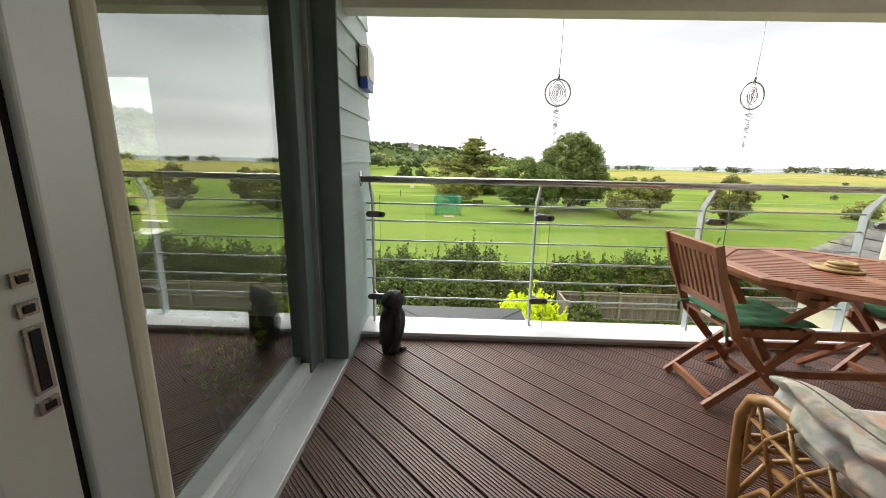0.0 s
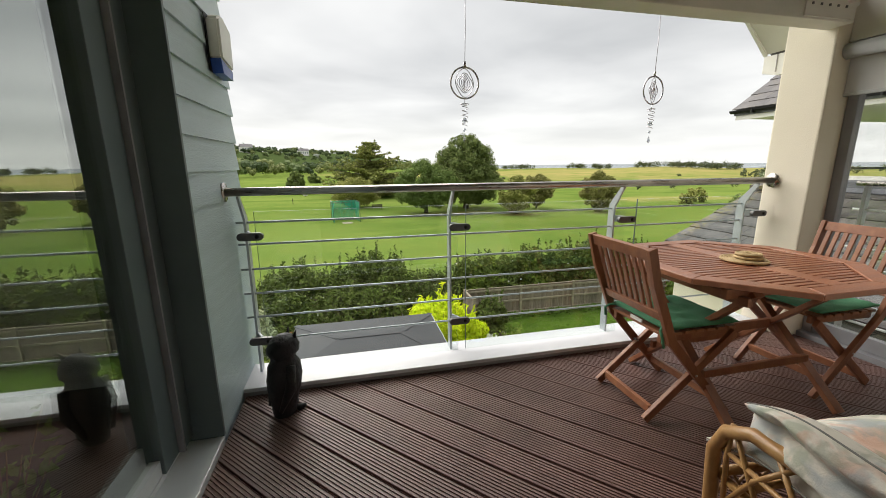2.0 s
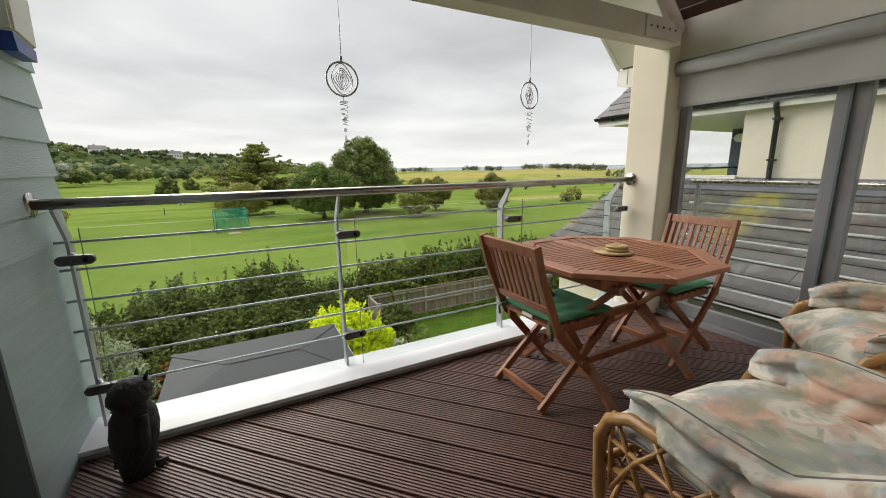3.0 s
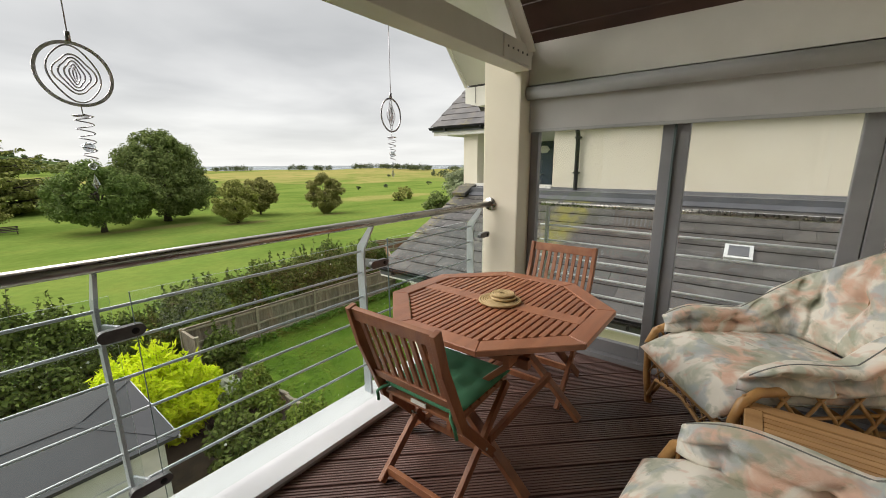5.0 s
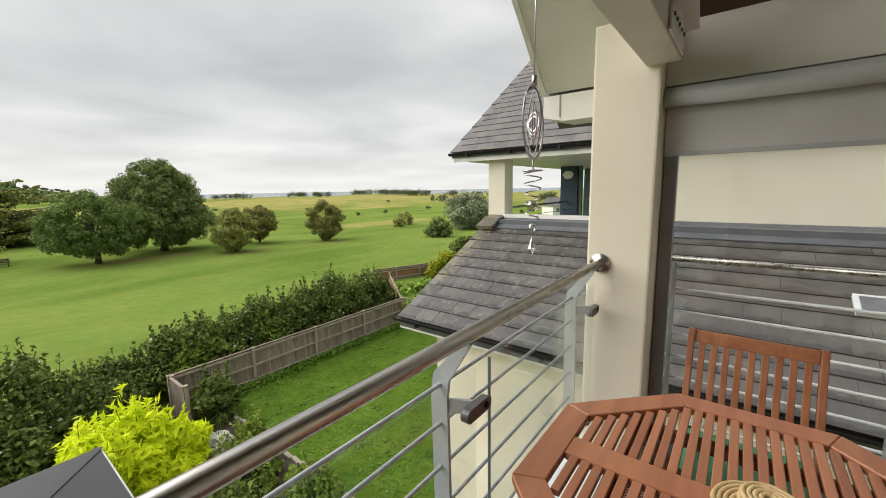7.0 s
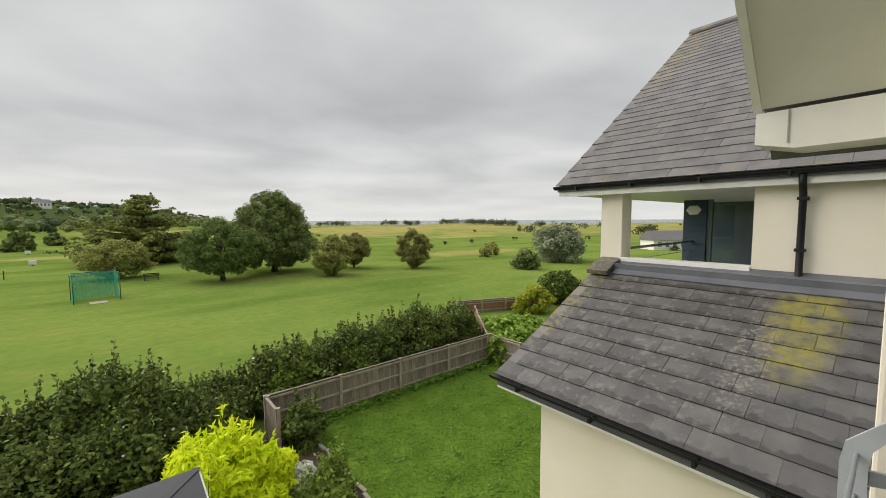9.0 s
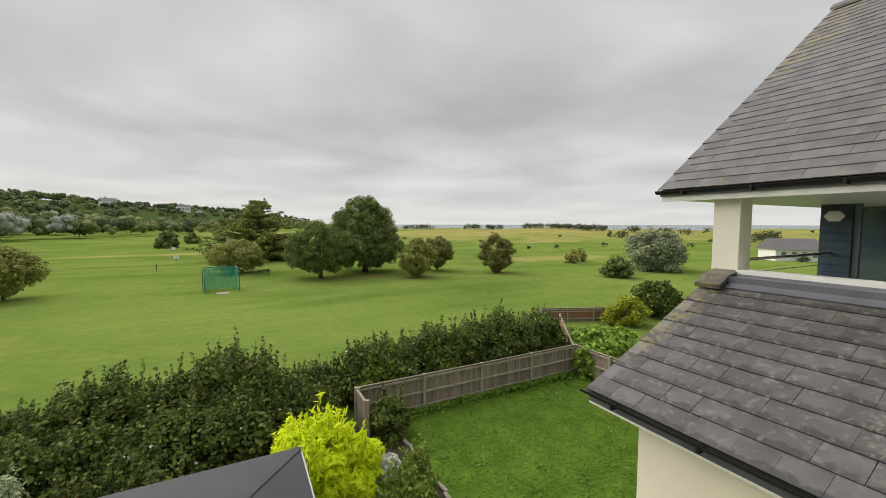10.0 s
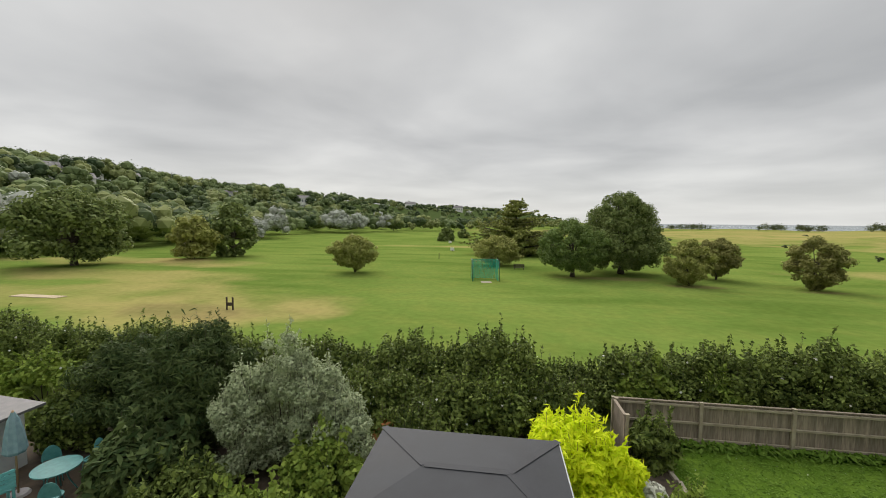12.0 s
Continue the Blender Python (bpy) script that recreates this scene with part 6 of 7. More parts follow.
def grid_sheet(f, nu, nv, closed=False):
    """A bmesh over a grid of points f(u, v), u and v from 0 to 1."""
    bm = bmesh.new()
    g = [[bm.verts.new(f(i / nu, j / nv)) for j in range(nv + 1)] for i in range(nu + (0 if closed else 1))]
    for i in range(nu):
        for j in range(nv):
            a, b = g[i], g[(i + 1) % len(g)]
            bm.faces.new((a[j], b[j], b[j + 1], a[j + 1]))
    return bm


def cushion(w, d, t, tufts, depth=0.03, nu=40, nv=40, bulge=1.0, shape=None, grooves=()):
    """A padded slab centred on the origin, buttoned at the tufts (x, y); shape bends it."""
    bm = bmesh.new()
    sides = {}
    for s in (1, -1):
        g = []
        for i in range(nu + 1):
            row = []
            for j in range(nv + 1):
                u, v = i / nu * 2 - 1, j / nv * 2 - 1
                edge = max(0.0, (1 - abs(u) ** 6) * (1 - abs(v) ** 6)) ** 0.5
                h = t / 2 * edge * (1 + 0.15 * bulge * (1 - u * u) * (1 - v * v))
                x, y = u * w / 2, v * d / 2
                for tx, ty in tufts:
                    r2 = ((x - tx) ** 2 + (y - ty) ** 2)
                    h -= depth * math.exp(-r2 / 0.0016) + depth * 0.55 * math.exp(-r2 / 0.012)
                for gx in grooves:
                    h -= 0.022 * math.exp(-((x - gx - 0.012 * math.sin(y * 23 + gx * 9)) / 0.013) ** 2) * min(1, max(0, 0.9 - abs(v)) * 4)
                h += 0.0035 * math.sin(x * 37 + y * 21) * math.sin(y * 29 - x * 11) * edge
                p = Vector((x, y, s * max(h, 0.002) if edge > 0 else 0))
                row.append(p)
            g.append(row)
        sides[s] = g
    vs = {}
    for s in (1, -1):
        for i in range(nu + 1):
            for j in range(nv + 1):
                rim = i in (0, nu) or j in (0, nv)
                key = (0 if rim else s, i, j)
                if key not in vs:
                    p = sides[s][i][j]
                    if rim:
                        p = Vector((p.x, p.y, 0))
                    vs[key] = bm.verts.new(shape(p) if shape else p)
    for s in (1, -1):
        for i in range(nu):
            for j in range(nv):
                q = []
                for a, b in ((i, j), (i + 1, j), (i + 1, j + 1), (i, j + 1)):
                    rim = a in (0, nu) or b in (0, nv)
                    q.append(vs[(0 if rim else s, a, b)])
                bm.faces.new(q if s > 0 else q[::-1])
    bmesh.ops.recalc_face_normals(bm, faces=bm.faces)
    return bm


# octagonal slatted table
table = thing("octagonal_table", pose(2.725, 2.135, 0.0), "octagonal slatted reddish hardwood garden table", "table")
TR, TZ, TT = 0.572, 0.742, 0.026
ang = [math.pi / 8 + k * math.pi / 4 for k in range(8)]
outer = [Vector((TR * math.cos(a), TR * math.sin(a), 0)) for a in ang]
inn = [v * (1 - 0.085 / (TR * math.cos(math.pi / 8))) for v in outer]
for k in range(8):
    a, b, c, d = outer[k], outer[(k + 1) % 8], inn[(k + 1) % 8], inn[k]
    bm = bmesh.new()
    mid = (a + b + c + d) / 4
    bm_prism(bm, [tuple((mid + (p - mid) * 0.997)[:2]) for p in (a, b, c, d)], TZ - TT, TZ, "z")
    bmesh.ops.bevel(bm, geom=list(bm.edges), offset=0.003, segments=1, affect="EDGES")
    part("top_frame", bm, M_TEAKT, table)
RI = (inn[0].length) * math.cos(math.pi / 8)
box("centre_rail", -0.045, 0.045, -RI + 0.001, RI - 0.001, TZ - TT, TZ - 0.001, M_TEAKT, table, 0.003)


yy = -RI + 0.006
while yy + 0.024 < RI:
    y0, y1 = yy, yy + 0.024
    hw = min(r for r in (RI, RI * math.sqrt(2) - abs(y0), RI * math.sqrt(2) - abs(y1)))
    for s in (1, -1):
        if hw - 0.048 > 0.03:
            box("slat", s * 0.046, s * (hw - 0.002), y0, y1, TZ - TT + 0.004, TZ - 0.002, M_TEAKT, table, 0.003)
    yy += 0.0335
for y in (-0.30, 0.30):
    bar("under_rail", (-0.44, y, 0.69), (0.44, y, 0.69), 0.03, 0.045, M_TEAKV, table)
for x in (-0.36, 0.36):
    bar("under_rail", (x, -0.36, 0.66), (x, 0.36, 0.66), 0.03, 0.04, M_TEAKV, table)
for x in (-0.33, 0.33):
    s = 1 if x > 0 else -1
    bar("leg", (x, 0.34, 0.69), (x, -0.36, 0.012), 0.026, 0.052, M_TEAKV, table, (1, 0, 0))
    bar("leg", (x - s * 0.035, -0.34, 0.69), (x - s * 0.035, 0.36, 0.012), 0.026, 0.052, M_TEAKV, table, (1, 0, 0))
bar("stretcher", (-0.34, 0.17, 0.22), (0.34, 0.17, 0.22), 0.024, 0.04, M_TEAKV, table)
bar("stretcher", (-0.34, -0.17, 0.22), (0.34, -0.17, 0.22), 0.024, 0.04, M_TEAKV, table)
bar("stretcher", (-0.36, 0.0, 0.36), (0.36, 0.0, 0.36), 0.024, 0.05, M_TEAKV, table)


def trivet(name, r, z, x, y):
    e = thing(name, pose(x, y, z), "round coiled straw table mat", "mat", "stacked table mats")
    rings = max(3, int(r / 0.012))
    for k in range(rings):
        rr = r - 0.006 - k * r / rings
        if rr < 0.006:
            break
        bm = bmesh.new()
        pts = [(rr * math.cos(2 * math.pi * i / 28), rr * math.sin(2 * math.pi * i / 28), 0.007 + 0.0008 * math.sin(i * 5 + k)) for i in range(29)]
        bm_tube(bm, pts, 0.0066, 6, False)
        part("coil", bm, M_STRAW, e, "", True)


trivet("table_mat", 0.108, TZ + 0.001, 2.725, 2.115)
trivet("table_mat", 0.066, TZ + 0.016, 2.74, 2.105)
trivet("table_mat", 0.060, TZ + 0.031, 2.742, 2.107)


# folding chairs
def folding_chair():
    e = thing("folding_chair", pose(2.32, 2.155, 0.0), "folding hardwood garden chair with a green seat cushion", "chair", "chairs at the table")
    w = 0.215
    for s in (1, -1):
        y = s * w
        bm = bmesh.new()
        pts = [(-0.335, y, 0.885), (-0.29, y, 0.72), (-0.17, y, 0.43), (0.20, y, 0.012)]
        for a, b in zip(pts, pts[1:]):
            bar_between(bm, a, Vector(b) + (Vector(b) - Vector(a)).normalized() * 0.012, 0.024, 0.042, (1, 0, 0.3))
        part("back_leg", bm, M_TEAKV, e, "long leg that runs up into the back")
        bar("front_leg", (0.235, s * (w - 0.03), 0.425), (-0.245, s * (w - 0.03), 0.012), 0.022, 0.042, M_TEAKV, e, (1, 0, 0.3))
        bar("seat_rail", (-0.19, s * (w - 0.055), 0.425), (0.25, s * (w - 0.055), 0.435), 0.022, 0.04, M_TEAKV, e)
    bar("top_rail", (-0.327, -w + 0.014, 0.855), (-0.327, w - 0.014, 0.855), 0.022, 0.055, M_TEAK, e, (-0.27, 0, 1))
    bar("lower_rail", (-0.222, -w + 0.014, 0.555), (-0.222, w - 0.014, 0.555), 0.022, 0.045, M_TEAK, e, (-0.4, 0, 1))
    for k in range(9):
        y = -0.172 + 0.043 * k
        bar("back_slat", (-0.229, y, 0.577), (-0.318, y, 0.833), 0.024, 0.011, M_TEAKV, e, (1, 0, 0.3))
    for k in range(7):
        x = -0.17 + 0.064 * k
        bar("seat_slat", (x, -w + 0.03, 0.4515), (x, w - 0.03, 0.4515), 0.046, 0.014, M_TEAK, e)
    bar("foot_rail", (-0.205, -w + 0.042, 0.055), (-0.205, w - 0.042, 0.055), 0.022, 0.04, M_TEAK, e)
    bar("foot_rail", (0.13, -w + 0.012, 0.095), (0.13, w - 0.012, 0.095), 0.022, 0.036, M_TEAK, e)
    for s in (1, -1):
        tube("pivot", [(-0.012, s * (w + 0.016), 0.24), (-0.012, s * (w - 0.045), 0.24)], 0.006, M_STEEL, e, 8)
    return e


def chair_cushion():
    e = thing("seat_cushion", pose(2.345, 2.155, 0.484), "green buttoned canvas seat cushion with ties", "cushion", "green seat cushions")
    tufts = [(x, y) for x in (-0.11, 0.0, 0.11) for y in (-0.11, 0.0, 0.11)]
    part("pad", cushion(0.43, 0.40, 0.055, tufts, 0.013, 44, 44), M_GREEN, e, "", True)
    for s in (1, -1):
        bm = bmesh.new()
        bm_tube(bm, [(-0.20, s * 0.16, 0.0), (-0.235, s * 0.185, -0.005), (-0.245, s * 0.21, -0.03), (-0.235, s * 0.215, -0.08)], 0.007, 6)
        part("tie", bm, M_GREEN, e, "green cloth tie", True)
    box("care_label", -0.2255, -0.2195, -0.05, 0.03, -0.022, -0.006, M_WHITEP, e, 0, "white cloth label")
    return e


ch = folding_chair()
cu = chair_cushion()
copy_thing(ch, pose(3.295, 2.135, 0.0, 0, 0, 180))
copy_thing(cu, pose(3.27, 2.135, 0.484, 0, 0, 180))


# cane armchairs: front is +y
def cane_armchair(m):
    e = thing("rattan_armchair", m, "honey-coloured rattan armchair with lattice sides", "armchair", "rattan armchairs")
    W, D = 0.345, 0.40
    for s in (1, -1):
        # big hoop: front foot up over the arm and down to the back foot
        hoop = [(s * W, D, 0.0), (s * (W + 0.01), D + 0.02, 0.18), (s * (W + 0.015), D + 0.03, 0.38), (s * (W + 0.01), D, 0.46), (s * W, D - 0.07, 0.50), (s * (W - 0.005), D - 0.22, 0.505), (s * (W - 0.005), D - 0.40, 0.50), (s * (W - 0.01), D - 0.58, 0.515), (s * (W - 0.02), D - 0.74, 0.555)]
        fr = tube("arm_hoop", hoop, 0.021, M_CANE, e, 10, "bent honey cane")
        tube("back_leg", [(s * (W - 0.02), -D + 0.04, 0.0), (s * (W - 0.02), -D + 0.02, 0.4), (s * (W - 0.02), -D + 0.05, 0.575)], 0.015, M_CANE, e, 10)
        tube("side_rail", [(s * W, D + 0.02, 0.30), (s * (W - 0.02), -D + 0.03, 0.30)], 0.013, M_CANE, e, 8)
        tube("side_arch", [(s * W, D, 0.03), (s * W, D - 0.12, 0.20), (s * W, D - 0.36, 0.26), (s * W, -D + 0.18, 0.20), (s * (W - 0.02), -D + 0.05, 0.03)], 0.011, M_CANE, e, 8)
        # open lattice under the arm
        for k in range(5):
            y0 = D - 0.02 - 0.15 * k
            for tilt in (0.17, -0.17):
                y1 = min(D - 0.01, max(-D + 0.10, y0 + tilt))
                ztop = 0.49
                tube("lattice_cane", [(s * (W + 0.006), y0, 0.22), (s * (W + 0.014), (y0 + y1) / 2, 0.38), (s * (W + 0.002), y1, ztop)], 0.008, M_CANE, e, 6)
        tube("lattice_wrap", [(s * (W + 0.01), D + 0.015, 0.40), (s * (W + 0.012), 0.1, 0.39), (s * (W - 0.005), -D + 0.05, 0.41)], 0.008, M_CANE, e, 6)
    tube("front_rail", [(-W, D + 0.02, 0.30), (W, D + 0.02, 0.30)], 0.015, M_CANE, e, 10)
    tube("front_arch", [(-W, D + 0.01, 0.04), (-W + 0.1, D + 0.02, 0.2), (0, D + 0.02, 0.25), (W - 0.1, D + 0.02, 0.2), (W, D + 0.01, 0.04)], 0.011, M_CANE, e, 8)
    for k in range(8):
        x = -W + 0.05 + 0.08 * k
        for tilt in (0.07, -0.07):
            tube("lattice_cane", [(x, D + 0.022, 0.30), (min(W, max(-W, x + tilt)), D + 0.022, 0.17 + 0.08 * (1 - (x / W) ** 2))], 0.005, M_CANED, e, 6)
    tube("back_rail", [(-W + 0.02, -D + 0.02, 0.30), (W - 0.02, -D + 0.02, 0.30)], 0.014, M_CANE, e, 8)
    tube("back_hoop", [(-W + 0.02, -D + 0.05, 0.57), (-W + 0.05, -D + 0.02, 0.74), (-0.18, -D - 0.03, 0.88), (0, -D - 0.05, 0.92), (0.18, -D - 0.03, 0.88), (W - 0.05, -D + 0.02, 0.74), (W - 0.02, -D + 0.05, 0.57)], 0.016, M_CANE, e, 10)
    for k in range(5):
        x = -0.2 + 0.1 * k
        tube("back_cane", [(x, -D + 0.02, 0.30), (x, -D + 0.01, 0.6), (x * 0.9, -D - 0.01, 0.88)], 0.007, M_CANED, e, 6)
    for k in range(5):
        y = -D + 0.1 + 0.16 * k
        tube("seat_cane", [(-W, y, 0.31), (W, y, 0.31)], 0.010, M_CANE, e, 8)
    return e


M_PIPING = mat("piping_cotton", (0.16, 0.16, 0.15), (0.24, 0.24, 0.22), 8, 0.9)


def bm_line(pts, r):
    bm = bmesh.new()
    bm_tube(bm, pts, r, 6)
    bmesh.ops.recalc_face_normals(bm, faces=bm.faces)
    return bm


def armchair_cushion(m):
    """A seat pad and a buttoned shell that wraps back and arms."""
    e = thing("armchair_cushion", m, "cream floral cotton armchair cushion with buttoned back", "cushion", "floral cushions")

    def seat_shape(p):
        return Vector((p.x, p.y, p.z + 0.446 - 0.05 * max(0, (p.y - 0.30)) / 0.12))
    part("seat_pad", cushion(0.665, 0.84, 0.12, [], 0, 40, 44, 1.2, lambda p: seat_shape(Vector((p.x, p.y + 0.07, p.z)))), M_FLORAL, e, "", True)
    tufts = []
    for k in range(9):
        a = -0.92 + 0.23 * k
        tufts.append((a * 0.92, 0.02 + 0.0 * k))
        if abs(a) < 0.62:
            tufts.append((a * 0.92 + 0.1, 0.2))

    def shell(p):
        # p.x runs round the back from arm to arm, p.y is height, p.z thickness
        t = p.x / 0.95
        side = min(1.0, abs(t))
        sgn = 1 if t >= 0 else -1
        if side < 0.42:
            q = side / 0.42
            x, y = sgn * 0.29 * math.sin(q * math.pi / 2), -0.30 - 0.08 * math.cos(q * math.pi / 2) + 0.08
            nx, ny = -sgn * math.sin(q * math.pi / 2), math.cos(q * math.pi / 2)
            y = -0.38 + 0.14 * (1 - math.cos(q * math.pi / 2))
        else:
            q = (side - 0.42) / 0.58
            x, y = sgn * (0.29 + 0.02 * math.sin(q * 3)), -0.24 + 0.625 * q
            nx, ny = -sgn, 0.0
        v = (p.y + 0.26) / 0.52
        top = 1.0 - 0.375 * min(1, (side / 0.62)) ** 1.2 + 0.02 * math.cos(t * 14) * (1 - side) - 0.06 * max(0, (side - 0.82) / 0.18) ** 2
        lean = 0.10 * (v - 0.3) * (1 - side)
        z = 0.48 + (top - 0.48) * v
        roll = 0.045 * max(0, v - 0.6) * 2.5 * side
        return Vector((x + nx * p.z + sgn * roll * 0.9, y + ny * p.z - lean, z))
    part("back_pad", cushion(1.90, 0.52, 0.15, tufts, 0.044, 120, 36, 0.9, shell, [0.2116 * k for k in range(-4, 5)]), M_FLORAL, e, "", True)
    part("piping", bm_line([shell(Vector((-0.94 + 1.88 * k / 70, 0.258, 0.0))) for k in range(71)], 0.0032), M_PIPING, e, "grey-green piped seam", True)
    part("piping", bm_line([seat_shape(Vector((0.35 * math.copysign(min(1, abs(k - 30) / 20), k - 30), 0.468 - 0.5 * max(0, abs(k - 30) - 20) / 10, 0.0))) for k in range(61)], 0.003), M_PIPING, e, "grey-green piped seam", True)
    return e


A1 = pose(2.10, 0.915, -0.0, 0, 0, -6)
A2 = pose(3.47, 0.98, 0.0, 0, 0, 36)
ac = cane_armchair(A1)
copy_thing(ac, A2)
cc = armchair_cushion(A1)
copy_thing(cc, A2)

# slatted side table
st = thing("side_table", pose(2.80, 0.785, 0.0), "small slatted pale wooden side table", "table")
for x0, x1, y0, y1 in ((-0.205, -0.145, -0.30, 0.30), (0.145, 0.205, -0.30, 0.30), (-0.144, 0.144, 0.242, 0.30), (-0.144, 0.144, -0.30, -0.242)):
    box("top_frame", x0, x1, y0, y1, 0.425, 0.45, M_PALEW, st, 0.004)
for k in range(8):
    x = -0.142 + 0.0355 * k
    box("slat", x, x + 0.030, -0.241, 0.241, 0.43, 0.447, M_PALEW, st, 0.003)
for sx in (-0.17, 0.17):
    bar("leg", (sx, 0.26, 0.424), (sx, -0.26, 0.01), 0.022, 0.04, M_PALEW, st, (1, 0, 0))
    bar("leg", (sx * 0.85, -0.26, 0.424), (sx * 0.85, 0.26, 0.01), 0.022, 0.04, M_PALEW, st, (1, 0, 0))


# decoy bird by the kerb
def owl():
    bm = bmesh.new()
    prof = [(0.0, 0.066), (0.03, 0.074), (0.09, 0.085), (0.15, 0.098), (0.22, 0.106), (0.28, 0.098), (0.325, 0.076), (0.345, 0.080), (0.36, 0.098), (0.385, 0.099), (0.42, 0.084), (0.445, 0.052), (0.455, 0.012)]
    n = 28
    rings = []
    for z, r in prof:
        lean = 0.035 * (z / 0.45)
        ring = []
        for k in range(n):
            a = 2 * math.pi * k / n
            rr = r * (1 + 0.10 * max(0, math.cos(a)) * (1 if 0.1 < z < 0.3 else 0.3) + 0.03 * math.sin(a * 9 + z * 60))
            ring.append(bm.verts.new((rr * math.cos(a) + lean, rr * 0.88 * math.sin(a), z)))
        rings.append(ring)
    for a, b in zip(rings, rings[1:]):
        for k in range(n):
            bm.faces.new((a[k], a[(k + 1) % n], b[(k + 1) % n], b[k]))
    bm.faces.new(rings[0][::-1])
    bm.faces.new(rings[-1])
    for s in (1, -1):
        bm_tube(bm, [(0.09, 0.035 * s, 0.43), (0.105, 0.045 * s, 0.47)], [0.014, 0.002], 6)
        bm_tube(bm, [(0.07, 0.035 * s, 0.012), (0.125, 0.045 * s, 0.012)], [0.022, 0.01], 8)
        bm_tube(bm, [(0.02, 0.085 * s, 0.30), (0.0, 0.098 * s, 0.18), (-0.06, 0.06 * s, 0.05)], [0.03, 0.035, 0.012], 8)
    bm_tube(bm, [(0.115, 0, 0.395), (0.145, 0, 0.372)], [0.014, 0.003], 6)
    bmesh.ops.recalc_face_normals(bm, faces=bm.faces)
    ob = part("decoy_owl", bm, M_OWL, None, "", True)
    ob.matrix_world = pose(0.335, 2.475, 0.002, 0, 0, 40) @ Matrix.Diagonal((0.80, 0.80, 0.94, 1))
    tagged(ob, "matt black decoy owl standing on the deck", "statue")


owl()


# wind spinners on the beam
def spinner(x, y, turn):
    e = thing("wind_spinner", pose(x, y, 2.064, 0, 0, turn), "silver hanging wind spinner with a coil and crystals", "spinner", "wind spinners")
    tube("cord", [(0, 0, 0.0), (0.002, 0, -0.15), (0, 0, -0.315)], 0.0016, M_SPIN, e, 6)
    tube("swivel", [(0, 0, -0.30), (0, 0, -0.322)], 0.006, M_SPIN, e, 8)
    cz = -0.402

    def hoop(r, turn2, rad, lozenge=0.0):
        bm = bmesh.new()
        n = 40
        nn = Vector((-math.sin(turn2), math.cos(turn2), 0)) * 0.0012
        rows = []
        for k in range(n):
            a = 2 * math.pi * k / n
            rr = r * (1 - lozenge * math.sin(2 * a) ** 2)
            row = []
            for scale, g in ((1, 1), (1 - rad / r, 1), (1 - rad / r, -1), (1, -1)):
                q = rr * scale * math.sin(a)
                row.append(bm.verts.new(Vector((q * math.cos(turn2), q * math.sin(turn2), cz + rr * scale * math.cos(a))) + nn * g))
            rows.append(row)
        for k in range(n):
            u, v = rows[k], rows[(k + 1) % n]
            for j in range(4):
                bm.faces.new((u[j], u[(j + 1) % 4], v[(j + 1) % 4], v[j]))
        bmesh.ops.recalc_face_normals(bm, faces=bm.faces)
        part("hoop", bm, M_SPIN, e, "flat silver hoop")
    hoop(0.080, 0.0, 0.008)
    hoop(0.071, 0.5, 0.0035, 0.08)
    for k in range(5):
        hoop(0.050 - 0.008 * k, 0.25 + 0.22 * k, 0.0036, 0.16)
    bm = bmesh.new()
    pts = [(0.022 * (1 - 0.35 * k / 60) * math.cos(k * 0.62), 0.022 * (1 - 0.35 * k / 60) * math.sin(k * 0.62), -0.505 - 0.11 * (max(0, k - 10) / 50)) for k in range(61)]
    bm_tube(bm, [(0, 0, -0.482), (0, 0, -0.5)] + pts, 0.0016, 5)
    part("coil", bm, M_SPIN, e, "silver wire coil", True)
    for z, r in ((-0.585, 0.014), (-0.635, 0.010)):
        bm = bmesh.new()
        bmesh.ops.create_icosphere(bm, subdivisions=2, radius=r, matrix=pose(0, 0, z))
        part("bead", bm, M_CRYSTAL, e, "clear crystal bead")
    bm = bmesh.new()
    top, bot = bm.verts.new((0, 0, -0.655)), bm.verts.new((0, 0, -0.70))
    ring = [bm.verts.new((0.009 * math.cos(k * math.pi / 3), 0.009 * math.sin(k * math.pi / 3), -0.685)) for k in range(6)]
    for k in range(6):
        bm.faces.new((top, ring[k], ring[(k + 1) % 6]))
        bm.faces.new((bot, ring[(k + 1) % 6], ring[k]))
    part("crystal", bm, M_CRYSTAL, e, "clear drop crystal")


spinner(1.335, 2.605, 3)
spinner(2.475, 2.60, 8)

# alarm box on the cladding
al = thing("alarm_box", pose(0.094, 2.90, 1.70), "white and blue alarm box on the cladding", "alarm box")
bm = bmesh.new()
bm_prism(bm, [(-0.10, 0.07), (0.09, 0.045), (0.105, 0.24), (-0.03, 0.285), (-0.10, 0.255)], 0.004, 0.062, "x")
bmesh.ops.bevel(bm, geom=list(bm.edges), offset=0.01, segments=2, affect="EDGES")
part("cover", bm, M_WHITEP, al, "white cover")
bm = bmesh.new()
bm_prism(bm, [(-0.08, 0.005), (0.085, 0.0), (0.09, 0.045), (-0.10, 0.07)], 0.006, 0.055, "x")
part("lens", bm, M_BLUE, al, "blue lens")
box("back_plate", -0.0005, 0.0035, -0.11, 0.105, 0.01, 0.27, M_BLACK, al)


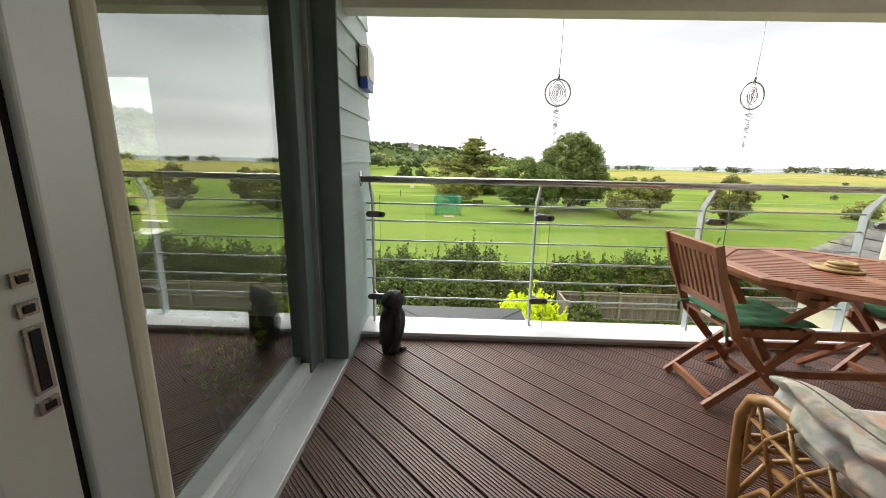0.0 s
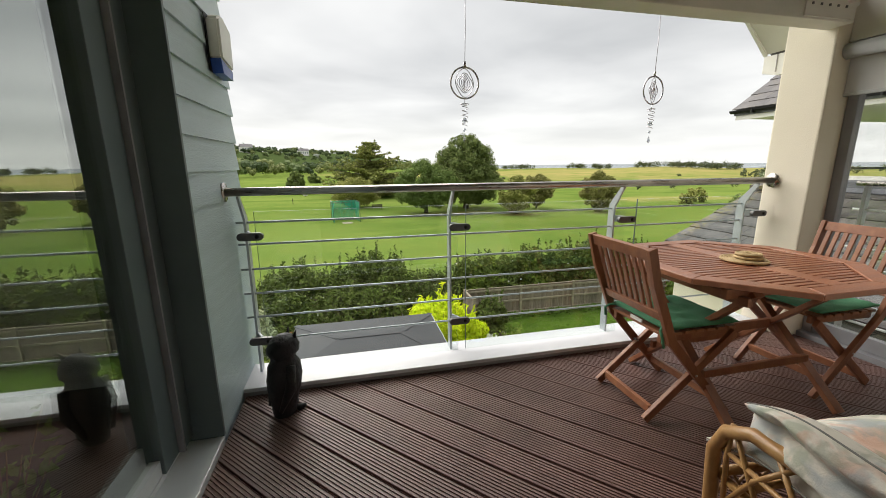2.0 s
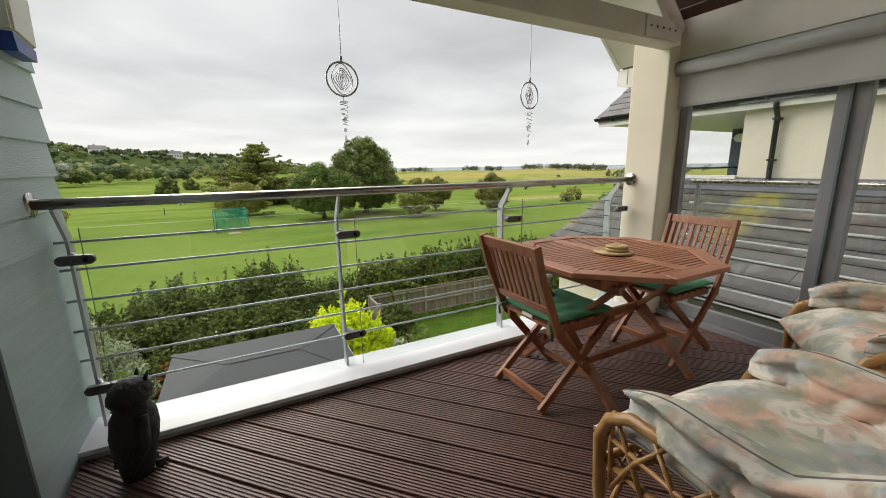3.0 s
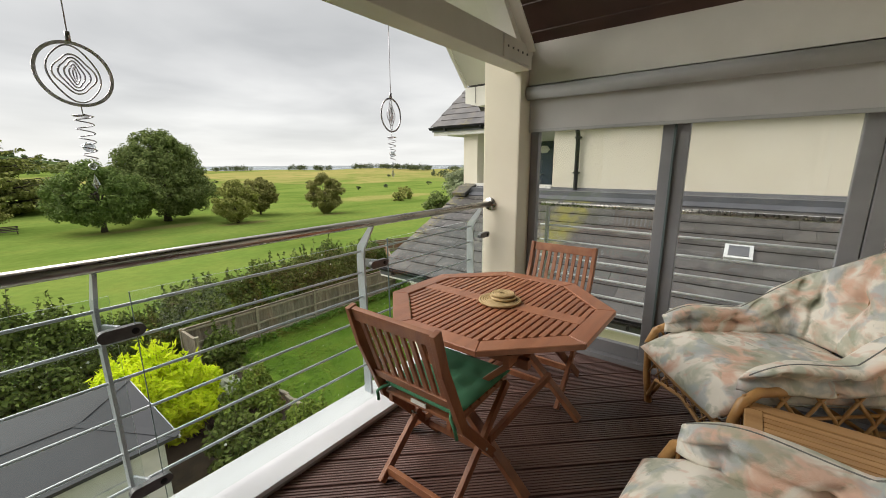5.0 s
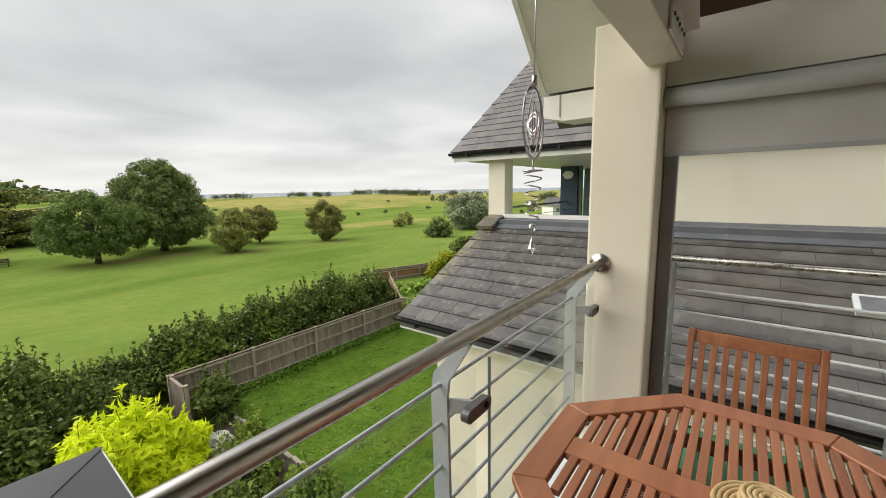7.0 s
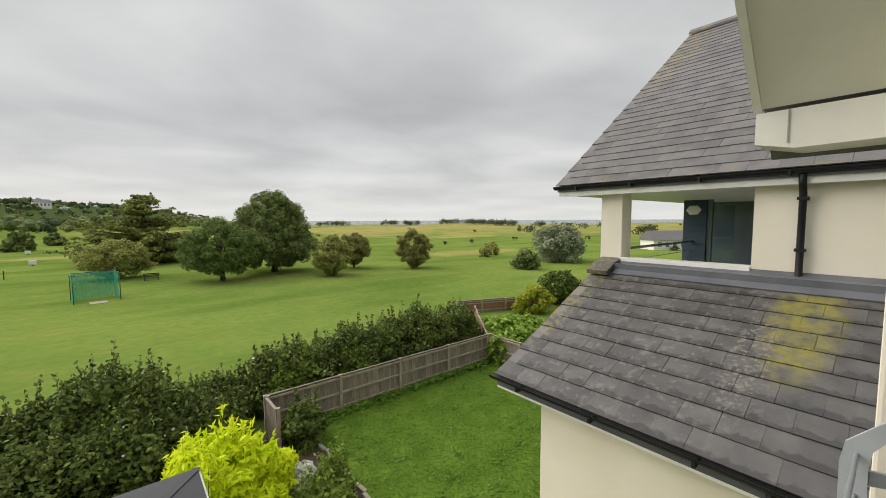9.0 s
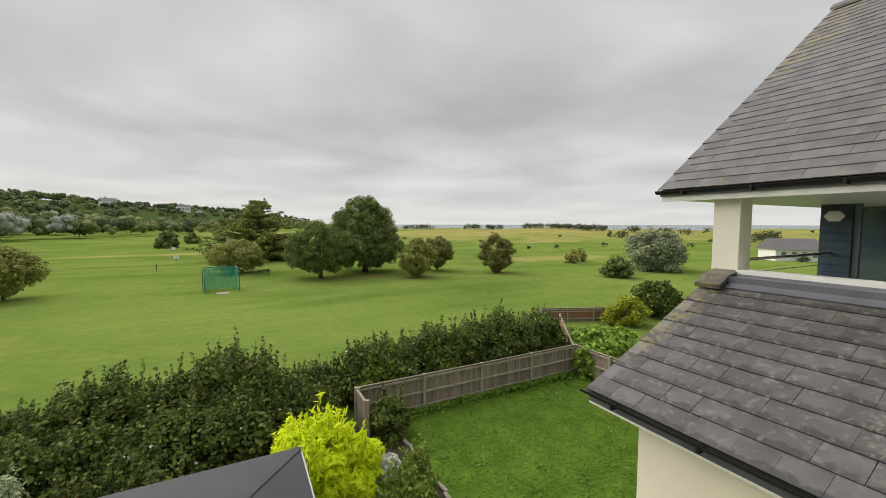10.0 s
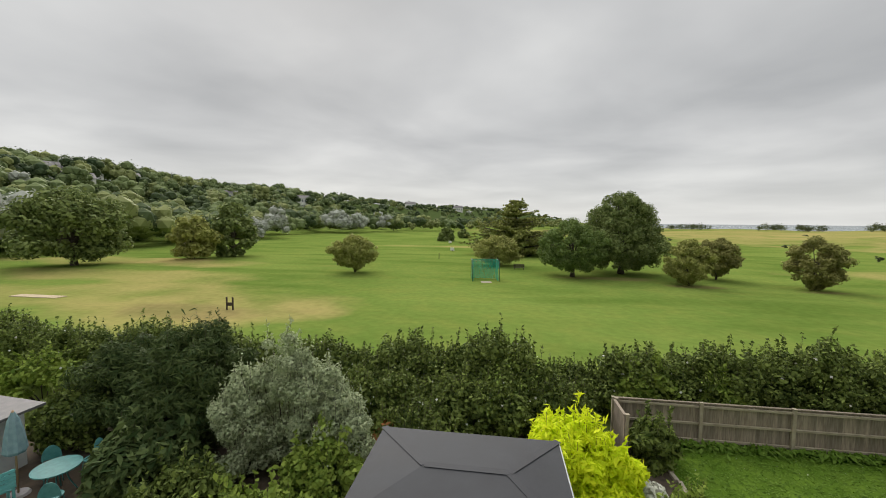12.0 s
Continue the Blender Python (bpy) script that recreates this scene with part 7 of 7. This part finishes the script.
# vases on the sill of the room
def vase(x, y, c1, c2, h, name="vase"):
    m = mat("vase_glaze", c1, c2, 14, 0.25)
    bm = bmesh.new()
    n = 20
    rings = []
    for z, r in ((0, 0.035), (0.03, 0.055), (0.5 * h, 0.068), (0.8 * h, 0.05), (0.95 * h, 0.04), (h, 0.05)):
        rings.append([bm.verts.new((r * math.cos(2 * math.pi * k / n), r * math.sin(2 * math.pi * k / n), z)) for k in range(n)])
    for a, b in zip(rings, rings[1:]):
        for k in range(n):
            bm.faces.new((a[k], a[(k + 1) % n], b[(k + 1) % n], b[k]))
    bm.faces.new(rings[0][::-1])
    ob = part(name, bm, m, None, "", True)
    ob.location = (x, y, 0.7005)
    return ob


tagged(vase(-1.63, 2.87, (0.45, 0.30, 0.02), (0.08, 0.05, 0.02), 0.24), "yellow and brown patterned vase on the window sill", "vase")
tagged(vase(-2.05, 2.88, (0.10, 0.35, 0.04), (0.35, 0.40, 0.05), 0.26), "green glazed vase on the window sill", "vase")
tagged(vase(-2.25, 2.86, (0.6, 0.6, 0.56), (0.7, 0.7, 0.66), 0.13), "small white pot on the window sill", "vase")


# plant standing on the floor inside the glazed screen
def room_plant(x, y):
    e = thing("potted_plant", pose(x, y, 0.0), "straggly yellow-green house plant in a dark pot", "plant")
    bm = bmesh.new()
    rings = []
    for z, r in ((0.0, 0.055), (0.10, 0.075), (0.12, 0.082), (0.12, 0.07), (0.10, 0.068)):
        rings.append([bm.verts.new((r * math.cos(2 * math.pi * k / 18), r * math.sin(2 * math.pi * k / 18), z)) for k in range(18)])
    for a, b in zip(rings, rings[1:]):
        for k in range(18):
            bm.faces.new((a[k], a[(k + 1) % 18], b[(k + 1) % 18], b[k]))
    bm.faces.new(rings[0][::-1])
    bm.faces.new(rings[-1])
    part("pot", bm, M_CLAMP, e, "dark pot", True)
    q = []
    for k in range(16):
        a = k * 2.4
        lean = 0.06 + 0.15 * ((k * 7) % 10) / 10
        h = 0.30 + 0.22 * ((k * 3) % 7) / 7
        pts = [Vector((0.02 * math.cos(a), 0.02 * math.sin(a), 0.09)), Vector((lean * 0.45 * math.cos(a), lean * 0.45 * math.sin(a), 0.09 + h * 0.55)), Vector((lean * math.cos(a), lean * math.sin(a), 0.09 + h))]
        tube("stem", pts, [0.003, 0.0025, 0.0015], M_PALEW, e, 5)
        line = np.linspace(0.25, 1, 12)[:, None]
        pos = np.array(pts[0]) + line * (np.array(pts[2]) - np.array(pts[0])) + RNG.normal(0, 0.012, (12, 3))
        q.append(leaf_quads(pos, RNG.normal(0, 1, (12, 3)), 0.026, 1.8))
    polys("foliage", np.concatenate(q), L_VEG, e, "small yellow-green leaves")


room_plant(-0.27, 1.70)


# ---- deck boards and slates, piece by piece ----
deck = setting("floor", "ribbed dark brown composite decking laid diagonally", "floor")


def deck_boards():
    pitch, gap, ribs = 0.1555, 0.007, 9
    w = pitch - gap
    d = Vector((math.cos(radians(-46.5)), math.sin(radians(-46.5)), 0))
    side = Vector((-d.y, d.x, 0))
    x0, x1, y0, y1 = 0.10, 3.875, 0.505, 2.688
    corners = [Vector((x, y, 0)) for x in (x0, x1) for y in (y0, y1)]
    lo = min(c.dot(side) for c in corners)
    hi = max(c.dot(side) for c in corners)
    prof = [(0.0, -0.026), (0.0, -0.002), (0.002, 0.0)]
    step = (w - 0.004) / ribs
    for k in range(ribs):
        a = 0.002 + k * step
        prof += [(a + step * 0.52, 0.0), (a + step * 0.58, -0.0045), (a + step * 0.94, -0.0045), (a + step, 0.0)]
    prof += [(w, -0.002), (w, -0.026)]
    t = 2.051 - pitch * math.ceil((2.051 - lo) / pitch)
    while t < hi:
        bm = bmesh.new()
        a = [bm.verts.new(side * (t + p) + d * -6 + Vector((0, 0, z))) for p, z in prof]
        b = [bm.verts.new(side * (t + p) + d * 6 + Vector((0, 0, z))) for p, z in prof]
        for i in range(len(prof) - 1):
            bm.faces.new((a[i], a[i + 1], b[i + 1], b[i]))
        for co, no in (((x0, 0, 0), (-1, 0, 0)), ((x1, 0, 0), (1, 0, 0)), ((0, y0, 0), (0, -1, 0)), ((0, y1, 0), (0, 1, 0))):
            bmesh.ops.bisect_plane(bm, geom=list(bm.verts) + list(bm.edges) + list(bm.faces), plane_co=co, plane_no=no, clear_outer=True)
        if bm.faces:
            bmesh.ops.recalc_face_normals(bm, faces=bm.faces)
            if sum(f.normal.z for f in bm.faces) < 0:
                bmesh.ops.reverse_faces(bm, faces=bm.faces)
            part("deck_board", bm, M_DECK, deck)
        else:
            bm.free()
        t += pitch


deck_boards()
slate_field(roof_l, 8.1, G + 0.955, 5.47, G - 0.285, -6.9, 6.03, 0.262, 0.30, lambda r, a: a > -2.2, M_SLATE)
slate_field(roof_u, 13.95, G + 6.53, 7.90, G + 2.205, -6.9, 6.84, 0.245, 0.30, lambda r, a: r < 12 and a > 0.3, M_SLATEU)
